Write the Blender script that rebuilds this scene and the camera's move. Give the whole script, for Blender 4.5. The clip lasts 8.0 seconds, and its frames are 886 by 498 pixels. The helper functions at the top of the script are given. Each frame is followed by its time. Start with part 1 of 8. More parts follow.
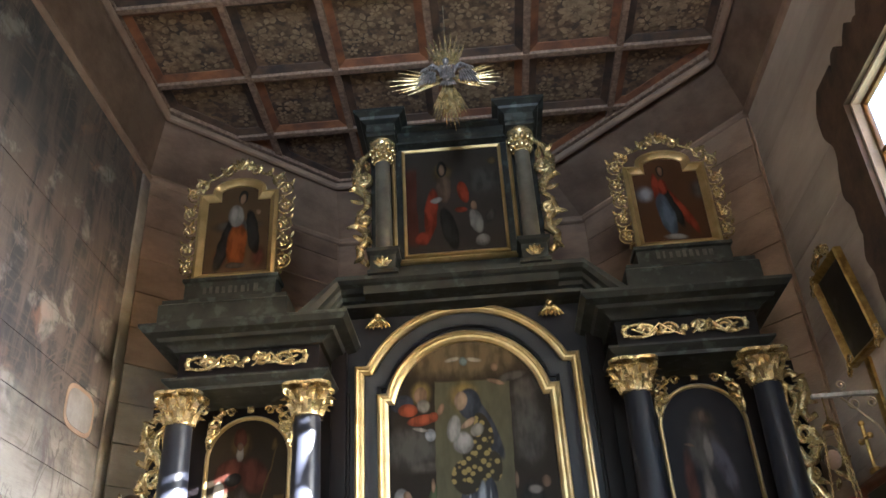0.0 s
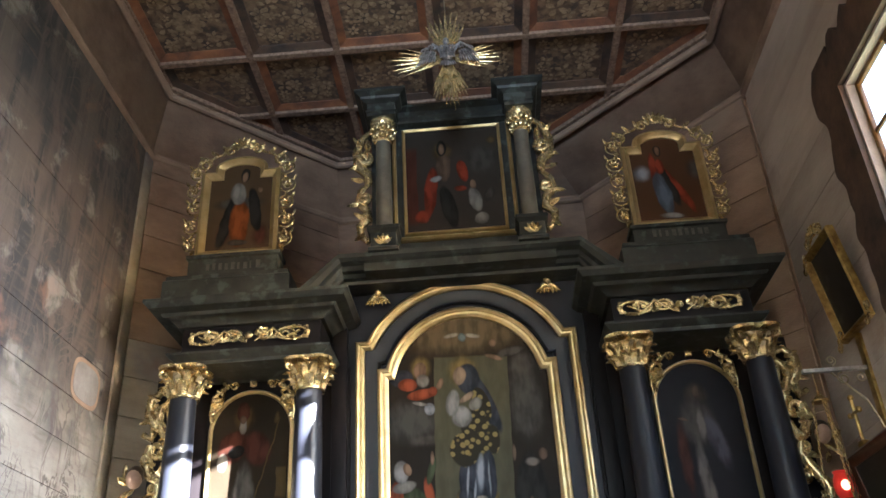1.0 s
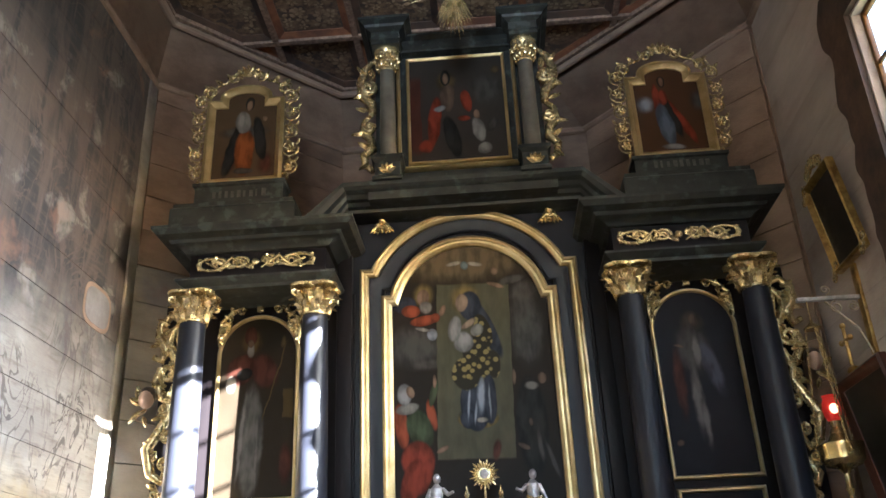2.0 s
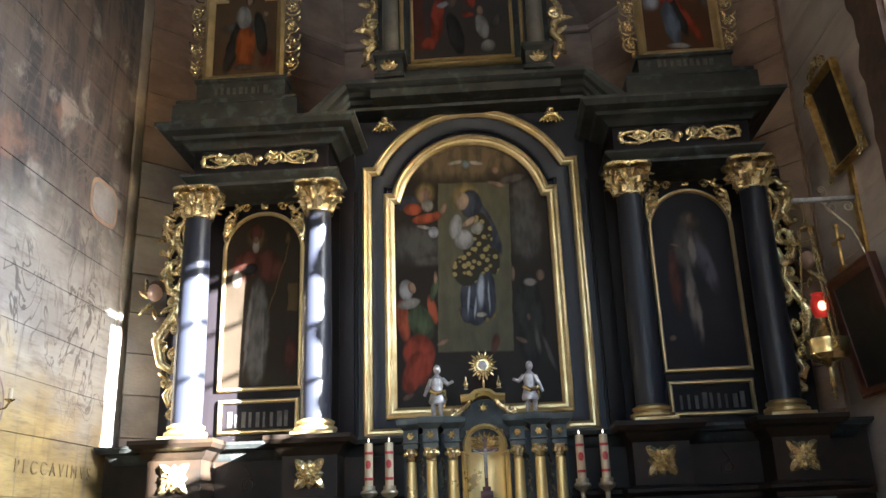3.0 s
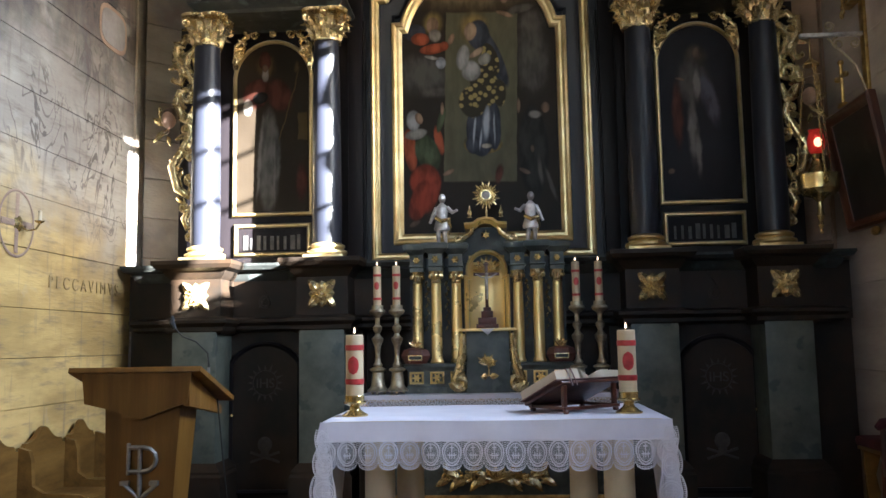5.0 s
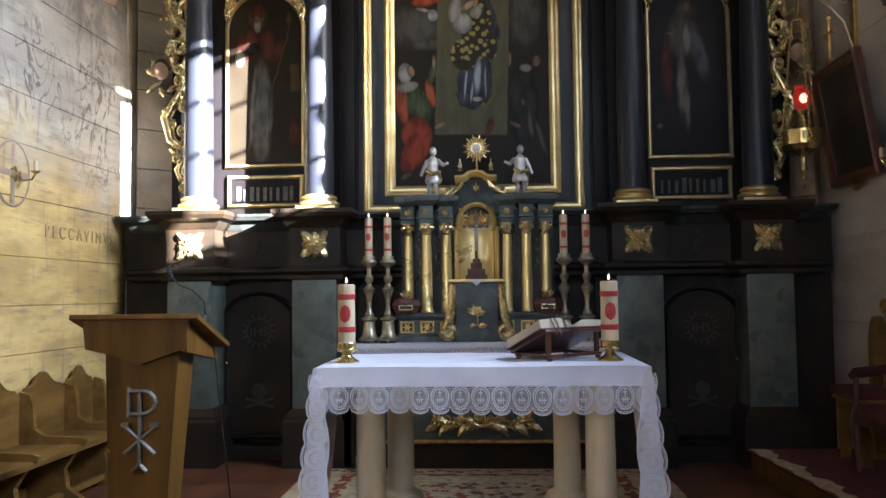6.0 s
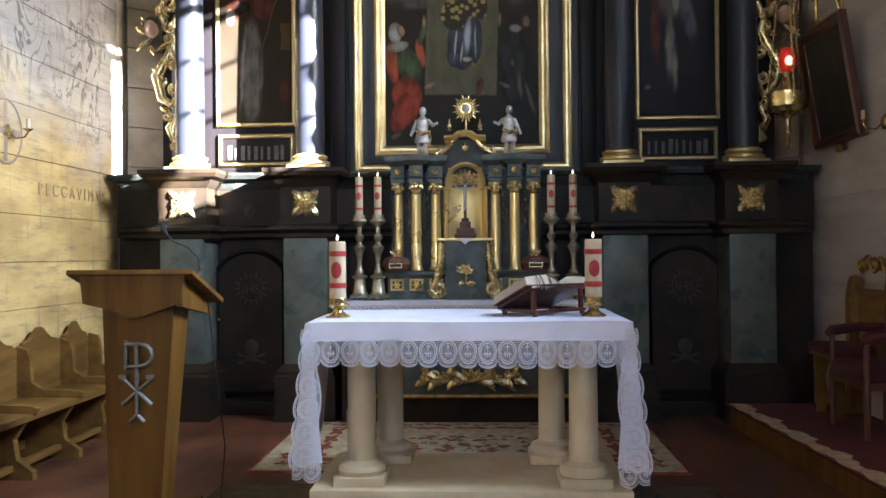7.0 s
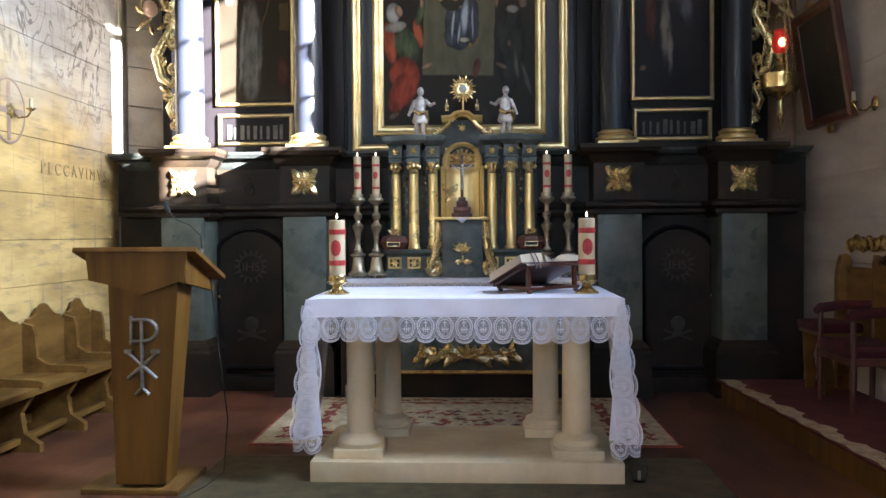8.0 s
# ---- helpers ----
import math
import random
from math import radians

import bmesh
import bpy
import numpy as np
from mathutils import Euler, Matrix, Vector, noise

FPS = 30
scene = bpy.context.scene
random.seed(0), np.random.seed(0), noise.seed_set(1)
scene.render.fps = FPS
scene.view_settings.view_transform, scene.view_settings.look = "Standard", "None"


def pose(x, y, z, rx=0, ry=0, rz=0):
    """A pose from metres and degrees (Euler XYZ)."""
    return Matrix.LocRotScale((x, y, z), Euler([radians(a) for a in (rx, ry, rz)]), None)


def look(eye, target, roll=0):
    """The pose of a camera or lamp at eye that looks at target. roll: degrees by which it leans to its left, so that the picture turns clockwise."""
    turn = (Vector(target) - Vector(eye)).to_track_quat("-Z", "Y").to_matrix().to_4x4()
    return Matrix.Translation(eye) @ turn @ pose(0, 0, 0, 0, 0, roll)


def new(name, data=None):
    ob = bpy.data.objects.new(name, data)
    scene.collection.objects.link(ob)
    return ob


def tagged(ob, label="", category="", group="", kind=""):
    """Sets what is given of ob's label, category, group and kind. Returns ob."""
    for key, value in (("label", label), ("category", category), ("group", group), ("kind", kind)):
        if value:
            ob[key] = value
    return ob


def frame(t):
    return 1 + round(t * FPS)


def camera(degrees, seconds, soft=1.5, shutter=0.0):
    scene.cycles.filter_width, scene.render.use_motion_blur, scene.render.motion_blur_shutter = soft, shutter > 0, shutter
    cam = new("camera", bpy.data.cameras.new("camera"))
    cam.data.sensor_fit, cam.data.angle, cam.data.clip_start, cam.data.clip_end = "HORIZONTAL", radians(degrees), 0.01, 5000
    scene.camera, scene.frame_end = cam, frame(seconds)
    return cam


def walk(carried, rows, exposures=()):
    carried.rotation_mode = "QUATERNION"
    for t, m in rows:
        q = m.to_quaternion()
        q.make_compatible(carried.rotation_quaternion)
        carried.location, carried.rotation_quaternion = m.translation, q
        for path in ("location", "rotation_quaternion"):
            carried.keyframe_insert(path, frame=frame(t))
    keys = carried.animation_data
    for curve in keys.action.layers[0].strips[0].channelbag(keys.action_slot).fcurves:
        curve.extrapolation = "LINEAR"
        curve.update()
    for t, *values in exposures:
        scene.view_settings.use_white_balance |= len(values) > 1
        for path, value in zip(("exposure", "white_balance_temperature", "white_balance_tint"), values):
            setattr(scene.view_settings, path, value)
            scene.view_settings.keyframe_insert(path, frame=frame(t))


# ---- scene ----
cam = camera(55.3, 8.0)
PATH = [
    (0, (0.107, -6.649, 1.615), (0.04, -4.925, 2.627), -3.4),
    (0.5, (0.11, -6.688, 1.576), (0.043, -4.964, 2.587), -3.4),
    (1, (0.108, -6.733, 1.534), (0.039, -4.987, 2.507), -3.2),
    (1.2, (0.11, -6.748, 1.513), (0.038, -4.988, 2.46), -3.1),
    (2.3, (0.108, -6.833, 1.433), (0.021, -4.993, 2.212), -2.4),
    (2.5, (0.105, -6.849, 1.42), (0.019, -4.992, 2.156), -2.3),
    (3, (0.113, -6.896, 1.384), (0.009, -4.997, 2.002), -2.0),
    (3.5, (0.133, -6.953, 1.384), (0.012, -5.023, 1.894), -1.7),
    (4, (0.145, -7.011, 1.373), (0.002, -5.057, 1.774), -1.4),
    (4.5, (0.159, -7.06, 1.366), (0.011, -5.089, 1.672), -1.2),
    (4.7, (0.16, -7.085, 1.364), (0.013, -5.109, 1.633), -1.1),
    (6, (0.185, -7.245, 1.352), (0.058, -5.252, 1.459), -0.7),
    (6.5, (0.195, -7.295, 1.345), (0.082, -5.299, 1.404), -0.5),
    (7, (0.199, -7.352, 1.334), (0.094, -5.355, 1.348), -0.5),
    (7.5, (0.199, -7.406, 1.332), (0.099, -5.409, 1.312), -0.4),
    (8, (0.206, -7.46, 1.329), (0.107, -5.463, 1.294), -0.4),
]
EXPOSURES = [(0, 6.0, 5700, 10), (1, 6.0, 5700, 10), (2.5, 5.85, 5650, 10), (3.5, 5.52, 5650, 10), (4.5, 5.32, 5750, 10), (6, 5.50, 5700, 10), (8, 5.88, 5700, 10)]
walk(cam, [(t, look(eye, target, roll)) for t, eye, target, roll in PATH], EXPOSURES)

# ---- daylight ----
SUN = Vector((1.0, -0.66, 0.38)).normalized()
world = bpy.data.worlds.new("sky")
scene.world = world
world.use_nodes = True
wn = world.node_tree.nodes
sky = wn.new("ShaderNodeTexSky")
sky.sky_type, sky.sun_disc = "NISHITA", False
sky.sun_elevation = math.asin(SUN.z)
sky.sun_rotation = math.atan2(SUN.x, SUN.y)
wn["Background"].inputs["Strength"].default_value = 0.05
world.node_tree.links.new(sky.outputs[0], wn["Background"].inputs["Color"])
sun_data = bpy.data.lights.new("sun", "SUN")
sun_data.energy, sun_data.angle, sun_data.color = 5.0, radians(0.5), (1.0, 0.95, 0.86)
sun = new("sun", sun_data)
sun.matrix_world = look(SUN * 30, (0, 0, 0))


def window_light(name, x, y, z, w, h, toward, power, color=(0.80, 0.90, 1.0), spread=130):
    """An added area lamp at a wall opening, in place of the sky's light."""
    d = bpy.data.lights.new(name, "AREA")
    d.spread = radians(spread)
    d.shape, d.size, d.size_y, d.energy, d.color = "RECTANGLE", w, h, power, color
    ob = new(name, d)
    ob.matrix_world = look((x, y, z), toward)
    return ob


window_light("window_light", 2.93, -3.66, 4.5, 1.1, 1.7, (-3.0, -3.4, 1.6), 3.0, (0.78, 0.89, 1.0), spread=78)
window_light("window_light", 2.93, -2.3, 4.5, 0.9, 1.7, (-3.0, -2.2, 2.4), 0.55, (0.78, 0.89, 1.0), spread=76)
# fill lamp at an invented rear opening, aimed up to brighten the ceiling
window_light("window_light", 0.0, -12.9, 4.6, 2.2, 2.6, (0.0, -7.5, 7.3), 2.5, (0.72, 0.86, 1.0), spread=44)

# ---- building helpers ----
CX = -0.005


def lin(r, g, b):
    return (r, g, b, 1.0)


def mat(name, base, rough=0.5, metal=0.0, dark=None, scale=6.0, amount=0.5, bump=0.1, bscale=60.0, stretch=(1, 1, 1),
        coat=0.0, spec=0.5, spots=None, spot_scale=2.0, island=0.0, detail=6.0):
    """A surface with broad variation, fine grain, bump and uneven gloss."""
    m = bpy.data.materials.new(name)
    m.use_nodes = True
    t = m.node_tree
    n, l = t.nodes, t.links
    b = n["Principled BSDF"]
    tc = n.new("ShaderNodeNewGeometry")
    mp = n.new("ShaderNodeMapping")
    mp.inputs["Scale"].default_value = stretch
    l.new(tc.outputs["Position"], mp.inputs["Vector"])
    n1 = n.new("ShaderNodeTexNoise")
    n1.inputs["Scale"].default_value, n1.inputs["Detail"].default_value, n1.inputs["Roughness"].default_value = scale, detail, 0.62
    l.new(mp.outputs[0], n1.inputs["Vector"])
    n2 = n.new("ShaderNodeTexNoise")
    n2.inputs["Scale"].default_value, n2.inputs["Detail"].default_value = bscale, 4.0
    l.new(mp.outputs[0], n2.inputs["Vector"])
    ramp = n.new("ShaderNodeMapRange")
    ramp.inputs[1].default_value, ramp.inputs[2].default_value = 0.36, 0.64
    l.new(n1.outputs[0], ramp.inputs[0])
    mx = n.new("ShaderNodeMix")
    mx.data_type = "RGBA"
    dk = dark or tuple(c * (1 - amount) for c in base)
    mx.inputs[6].default_value, mx.inputs[7].default_value = lin(*base), lin(*dk)
    l.new(ramp.outputs[0], mx.inputs[0])
    out = mx.outputs[2]
    if spots:
        n3 = n.new("ShaderNodeTexNoise")
        n3.inputs["Scale"].default_value, n3.inputs["Detail"].default_value = spot_scale, 5.0
        l.new(tc.outputs["Position"], n3.inputs["Vector"])
        for k, (col, lo, hi, strength) in enumerate(spots):
            r = n.new("ShaderNodeMapRange")
            r.inputs[1].default_value, r.inputs[2].default_value, r.inputs[4].default_value = lo, hi, strength
            l.new(n3.outputs[0] if k % 2 == 0 else n3.outputs[1], r.inputs[0])
            m3 = n.new("ShaderNodeMix")
            m3.data_type = "RGBA"
            m3.inputs[7].default_value = lin(*col)
            l.new(r.outputs[0], m3.inputs[0])
            l.new(out, m3.inputs[6])
            out = m3.outputs[2]
    if island:
        oi = n.new("ShaderNodeObjectInfo")
        r = n.new("ShaderNodeMapRange")
        r.inputs[3].default_value, r.inputs[4].default_value = 1 - island, 1 + island
        l.new(oi.outputs["Random"], r.inputs[0])
        hs = n.new("ShaderNodeHueSaturation")
        l.new(r.outputs[0], hs.inputs["Value"])
        l.new(out, hs.inputs["Color"])
        out = hs.outputs[0]
    l.new(out, b.inputs["Base Color"])
    rr = n.new("ShaderNodeMapRange")
    rr.inputs[3].default_value, rr.inputs[4].default_value = max(0.03, rough - 0.12), min(1, rough + 0.12)
    l.new(n1.outputs[0], rr.inputs[0])
    l.new(rr.outputs[0], b.inputs["Roughness"])
    b.inputs["Metallic"].default_value = metal
    b.inputs["Coat Weight"].default_value = coat
    b.inputs["Specular IOR Level"].default_value = spec
    if bump:
        bp = n.new("ShaderNodeBump")
        bp.inputs["Strength"].default_value, bp.inputs["Distance"].default_value = bump, 0.01
        l.new(n2.outputs[0], bp.inputs["Height"])
        l.new(bp.outputs[0], b.inputs["Normal"])
    return m


GOLD = mat("gilding", (0.84, 0.68, 0.37), 0.26, 0.74, dark=(0.42, 0.31, 0.14), scale=14, bump=0.32, bscale=55)
FRAME_GOLD = mat("burnished_gilding", (0.68, 0.53, 0.28), 0.34, 0.76, dark=(0.48, 0.35, 0.15), scale=4, bump=0.05, bscale=90)
OLD_GOLD = mat("dull_gilding", (0.55, 0.37, 0.12), 0.38, 0.9, dark=(0.25, 0.15, 0.05), scale=12, bump=0.3, bscale=50)
BRASS = mat("brass", (0.70, 0.54, 0.24), 0.24, 0.85, dark=(0.42, 0.30, 0.12), scale=20, bump=0.08)
PEWTER = mat("aged_metal", (0.52, 0.46, 0.34), 0.38, 0.8, dark=(0.28, 0.24, 0.17), scale=22, bump=0.2)
SILVER = mat("silvering", (0.60, 0.58, 0.60), 0.36, 0.5, dark=(0.26, 0.25, 0.25), scale=15, bump=0.2)
OLD_SILVER = mat("tarnished_silvering", (0.48, 0.45, 0.46), 0.45, 0.5, dark=(0.13, 0.12, 0.12), scale=24, bump=0.3)
TAB_GOLD = mat("polished_gilding", (0.84, 0.65, 0.29), 0.30, 0.62, dark=(0.72, 0.54, 0.22), scale=3, bump=0.05, bscale=90)
EBONY = mat("black_paint", (0.0120, 0.0096, 0.0108), 0.42, 0.0, spec=0.12, dark=(0.007, 0.006, 0.007), scale=3, bump=0.06, bscale=40, stretch=(1, 1, 0.15))
NAVY = mat("blue_black_paint", (0.022, 0.0235, 0.034), 0.40, 0.0, spec=0.30, dark=(0.013, 0.0145, 0.021), scale=3, bump=0.05, bscale=40, stretch=(1, 1, 0.15))
BROWNBLACK = mat("brown_black_paint", (0.029, 0.0175, 0.0100), 0.48, 0.0, spec=0.18, dark=(0.012, 0.010, 0.008), scale=2.5, bump=0.08, bscale=40)
MARBLE = mat("green_marbling", (0.042, 0.044, 0.040), 0.42, 0.0, spec=0.20, dark=(0.021, 0.0225, 0.021), scale=5, bump=0.05, detail=9,
             spots=[((0.085, 0.10, 0.095), 0.56, 0.66, 0.6)], spot_scale=9)
PALE_MARBLE = mat("grey_green_marbling", (0.098, 0.108, 0.088), 0.42, 0.0, spec=0.3, dark=(0.050, 0.058, 0.048), scale=4, bump=0.05, detail=9,
                  spots=[((0.03, 0.04, 0.04), 0.58, 0.62, 0.7)], spot_scale=5)
SEA_MARBLE = mat("blue_green_marbling", (0.105, 0.120, 0.115), 0.42, 0.0, spec=0.25, dark=(0.052, 0.062, 0.060), scale=7, bump=0.05, detail=9,
                 spots=[((0.15, 0.165, 0.15), 0.58, 0.66, 0.6)], spot_scale=9)
PINK_MARBLE = mat("grey_green_column_marbling", (0.15, 0.14, 0.115), 0.45, 0.0, dark=(0.085, 0.08, 0.066), scale=5, bump=0.05, detail=9)
TIMBER = mat("painted_timber", (0.38, 0.32, 0.245), 0.85, 0.0, dark=(0.24, 0.195, 0.15), scale=1.6, bump=0.5, bscale=35, stretch=(1, 0.35, 1.6),
             spots=[((0.13, 0.13, 0.16), 0.54, 0.66, 0.75), ((0.42, 0.38, 0.32), 0.54, 0.66, 0.8), ((0.27, 0.13, 0.08), 0.62, 0.70, 0.55)], spot_scale=1.1, island=0.12)
PALE_TIMBER = mat("whitewashed_timber", (0.50, 0.44, 0.39), 0.85, 0.0, dark=(0.34, 0.28, 0.24), scale=1.2, bump=0.35, bscale=35, stretch=(1, 0.35, 1.4),
                  spots=[((0.20, 0.13, 0.10), 0.57, 0.68, 0.6)], spot_scale=0.9, island=0.08)
BROWN_TIMBER = mat("brown_painted_boards", (0.36, 0.24, 0.165), 0.8, 0.0, dark=(0.21, 0.135, 0.095), scale=1.8, bump=0.35, bscale=40, stretch=(1, 1, 1.8),
                   spots=[((0.30, 0.21, 0.15), 0.55, 0.66, 0.7)], spot_scale=1.4, island=0.10)
COFFER_RED = mat("red_brown_moulding", (0.27, 0.105, 0.045), 0.65, 0.0, dark=(0.12, 0.05, 0.03), scale=4, bump=0.2)
COFFER_DARK = mat("dark_brown_moulding", (0.105, 0.060, 0.038), 0.65, 0.0, dark=(0.04, 0.028, 0.024), scale=4, bump=0.2)
COFFER_RIB = mat("speckled_rib", (0.29, 0.19, 0.13), 0.75, 0.0, dark=(0.14, 0.085, 0.058), scale=26, bump=0.2)
FLORAL = mat("floral_panel", (0.24, 0.155, 0.092), 0.75, 0.0, dark=(0.080, 0.052, 0.036), scale=11, bump=0.3, spots=[((0.06, 0.045, 0.04), 0.55, 0.60, 0.8)], spot_scale=9)
PETAL = mat("painted_petals", (0.37, 0.265, 0.165), 0.75, 0.0, dark=(0.19, 0.13, 0.08), scale=14, bump=0.2)
FLOOR = mat("red_brown_floorboards", (0.18, 0.068, 0.032), 0.32, 0.0, dark=(0.055, 0.022, 0.016), scale=2.2, bump=0.12, bscale=30, stretch=(1, 0.3, 1), island=0.18)
OAK = mat("varnished_oak", (0.150, 0.070, 0.013), 0.38, 0.0, spec=0.22, dark=(0.085, 0.037, 0.006), scale=3.5, bump=0.15, bscale=60, stretch=(3, 3, 0.25))
BENCH_OAK = mat("bench_oak", (0.20, 0.105, 0.026), 0.40, 0.0, spec=0.25, dark=(0.09, 0.043, 0.010), scale=4, bump=0.15, bscale=60, stretch=(2, 0.4, 2))
MAHOGANY = mat("mahogany", (0.10, 0.030, 0.015), 0.35, 0.0, dark=(0.05, 0.016, 0.01), scale=6, bump=0.1, stretch=(2, 2, 0.4))
STONE = mat("pale_sandstone", (0.70, 0.58, 0.38), 0.6, 0.0, dark=(0.56, 0.44, 0.27), scale=3, bump=0.15, bscale=120, stretch=(1, 1, 0.5))
LINEN = mat("white_linen", (0.67, 0.65, 0.73), 0.85, 0.0, dark=(0.60, 0.58, 0.66), scale=5, bump=0.12, bscale=400)
WAX = mat("ivory_wax", (0.56, 0.46, 0.30), 0.45, 0.0, dark=(0.48, 0.38, 0.24), scale=5, bump=0.03)
WAX_RED = mat("red_wax_relief", (0.45, 0.03, 0.03), 0.45, 0.0, dark=(0.30, 0.02, 0.02), scale=40, bump=0.3, bscale=150)
RED_CLOTH = mat("red_velvet", (0.075, 0.006, 0.010), 0.9, 0.0, dark=(0.04, 0.004, 0.006), scale=6, bump=0.3, bscale=250)
RED_CARPET = mat("red_carpet", (0.115, 0.014, 0.012), 0.95, 0.0, dark=(0.07, 0.009, 0.008), scale=5, bump=0.5, bscale=300)
GREEN_CARPET = mat("olive_carpet", (0.092, 0.068, 0.026), 0.95, 0.0, dark=(0.052, 0.038, 0.016), scale=8, bump=0.5, bscale=300)
RUG_CREAM = mat("cream_pile", (0.52, 0.42, 0.26), 0.95, 0.0, dark=(0.33, 0.25, 0.15), scale=14, bump=0.5, bscale=250)
RUG_RED = mat("red_pile", (0.30, 0.06, 0.03), 0.95, 0.0, dark=(0.12, 0.026, 0.017), scale=14, bump=0.5, bscale=250)
RUG_BROWN = mat("brown_pile", (0.13, 0.075, 0.04), 0.95, 0.0, dark=(0.07, 0.04, 0.025), scale=14, bump=0.5, bscale=250)
PAPER = mat("book_pages", (0.46, 0.38, 0.27), 0.8, 0.0, dark=(0.5, 0.42, 0.32), scale=8, bump=0.1)
LEATHER = mat("red_brown_leather", (0.11, 0.030, 0.02), 0.5, 0.0, dark=(0.06, 0.018, 0.012), scale=12, bump=0.2)
FLESH = mat("painted_carving", (0.50, 0.33, 0.25), 0.5, 0.0, dark=(0.38, 0.24, 0.17), scale=12, bump=0.1)
DARK_HAIR = mat("dark_brown_paint", (0.06, 0.035, 0.02), 0.55, 0.0, scale=18, bump=0.3)
GREY_PAINT = mat("grey_letter_paint", (0.085, 0.08, 0.072), 0.6, 0.0, scale=18, bump=0.1)
BLACK_PLASTIC = mat("black_plastic", (0.015, 0.015, 0.015), 0.4, 0.0, scale=18, bump=0.05)
FAINT_PAINT = mat("faint_paint", (0.042, 0.030, 0.020), 0.6, 0.0, scale=18, bump=0.1)
WALL_LETTER = mat("faded_ochre_lettering", (0.30, 0.20, 0.085), 0.9, 0.0, dark=(0.42, 0.29, 0.12), scale=9, bump=0.2)
MEDALLION = mat("faded_grey_paint", (0.27, 0.25, 0.24), 0.9, 0.0, dark=(0.20, 0.185, 0.175), scale=6, bump=0.2)
CHROME = mat("steel", (0.30, 0.28, 0.26), 0.45, 0.9, scale=18, bump=0.05)


def wall_paint():
    """Timber with worn wall painting: ochre below with the warm glow put into it, pale grey in the middle, dark drapery
    above with the upper wall's shade put into it, sketchy lines and stains.
    """
    m = bpy.data.materials.new("wall_painting")
    m.use_nodes = True
    n, l = m.node_tree.nodes, m.node_tree.links
    b = n["Principled BSDF"]
    b.inputs["Roughness"].default_value = 0.88
    geo = n.new("ShaderNodeNewGeometry")

    def nz(scale, detail, stretch=(1, 1, 1), dist=0.0, rough=0.6):
        mp = n.new("ShaderNodeMapping")
        mp.inputs["Scale"].default_value = stretch
        l.new(geo.outputs["Position"], mp.inputs["Vector"])
        t = n.new("ShaderNodeTexNoise")
        t.inputs["Scale"].default_value, t.inputs["Detail"].default_value = scale, detail
        t.inputs["Distortion"].default_value, t.inputs["Roughness"].default_value = dist, rough
        l.new(mp.outputs[0], t.inputs["Vector"])
        return t.outputs[0]

    def mr(src, a, c, lo=0.0, hi=1.0):
        r = n.new("ShaderNodeMapRange")
        r.interpolation_type = "SMOOTHSTEP"
        r.inputs[1].default_value, r.inputs[2].default_value, r.inputs[3].default_value, r.inputs[4].default_value = a, c, lo, hi
        l.new(src, r.inputs[0])
        return r.outputs[0]

    def mx(fac, a, c):
        k = n.new("ShaderNodeMix")
        k.data_type = "RGBA"
        l.new(fac, k.inputs[0])
        for i, val in ((6, a), (7, c)):
            if isinstance(val, tuple):
                k.inputs[i].default_value = lin(*val)
            else:
                l.new(val, k.inputs[i])
        return k.outputs[2]

    def mth(op, a, c):
        k = n.new("ShaderNodeMath")
        k.operation = op
        for i, val in enumerate((a, c)):
            if isinstance(val, (int, float)):
                k.inputs[i].default_value = val
            else:
                l.new(val, k.inputs[i])
        return k.outputs[0]

    sep = n.new("ShaderNodeSeparateXYZ")
    l.new(geo.outputs["Position"], sep.inputs[0])
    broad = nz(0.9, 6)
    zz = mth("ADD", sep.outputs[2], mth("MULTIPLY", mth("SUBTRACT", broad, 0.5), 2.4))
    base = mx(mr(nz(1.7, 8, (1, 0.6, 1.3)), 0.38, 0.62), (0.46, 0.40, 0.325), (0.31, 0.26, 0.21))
    # ochre paint, its yellow raised to carry the warm glow low on the wall
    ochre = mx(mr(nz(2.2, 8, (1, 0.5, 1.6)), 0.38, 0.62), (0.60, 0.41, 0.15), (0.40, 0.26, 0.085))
    # painted drapery, darkened and brought lower to carry the upper wall's shade
    drape_shade = mx(mr(nz(1.6, 6, (1, 3.0, 0.7), 0.6), 0.38, 0.62), (0.105, 0.083, 0.068), (0.046, 0.041, 0.042))
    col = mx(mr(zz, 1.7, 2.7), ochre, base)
    col = mx(mr(zz, 2.9, 4.1), col, drape_shade)
    col = mx(mr(nz(1.3, 5, (1, 1, 1), 0.4), 0.60, 0.70, 0.0, 0.55), col, (0.27, 0.14, 0.085))
    col = mx(mr(nz(1.9, 6, (1, 1, 1.2), 0.3), 0.57, 0.68, 0.0, 0.4), col, (0.42, 0.38, 0.33))
    lines = mth("ABSOLUTE", mth("SUBTRACT", nz(2.1, 3, (1, 1.6, 0.9), 1.2), 0.5), 0)
    mask = mth("MULTIPLY", mr(nz(0.8, 3), 0.40, 0.50), mr(zz, 1.9, 2.7))
    col = mx(mth("MULTIPLY", mr(lines, 0.006, 0.026, 0.85, 0.0), mask), col, (0.11, 0.085, 0.07))
    streak = nz(1.0, 5, (1, 14, 1.4))
    col = mx(mr(streak, 0.56, 0.72, 0.0, 0.5), col, (0.16, 0.125, 0.10))
    grain = nz(9, 9, (1, 0.35, 2.2))
    col = mx(mr(grain, 0.50, 0.72, 0.0, 0.55), col, (0.13, 0.10, 0.075))
    l.new(col, b.inputs["Base Color"])
    bp = n.new("ShaderNodeBump")
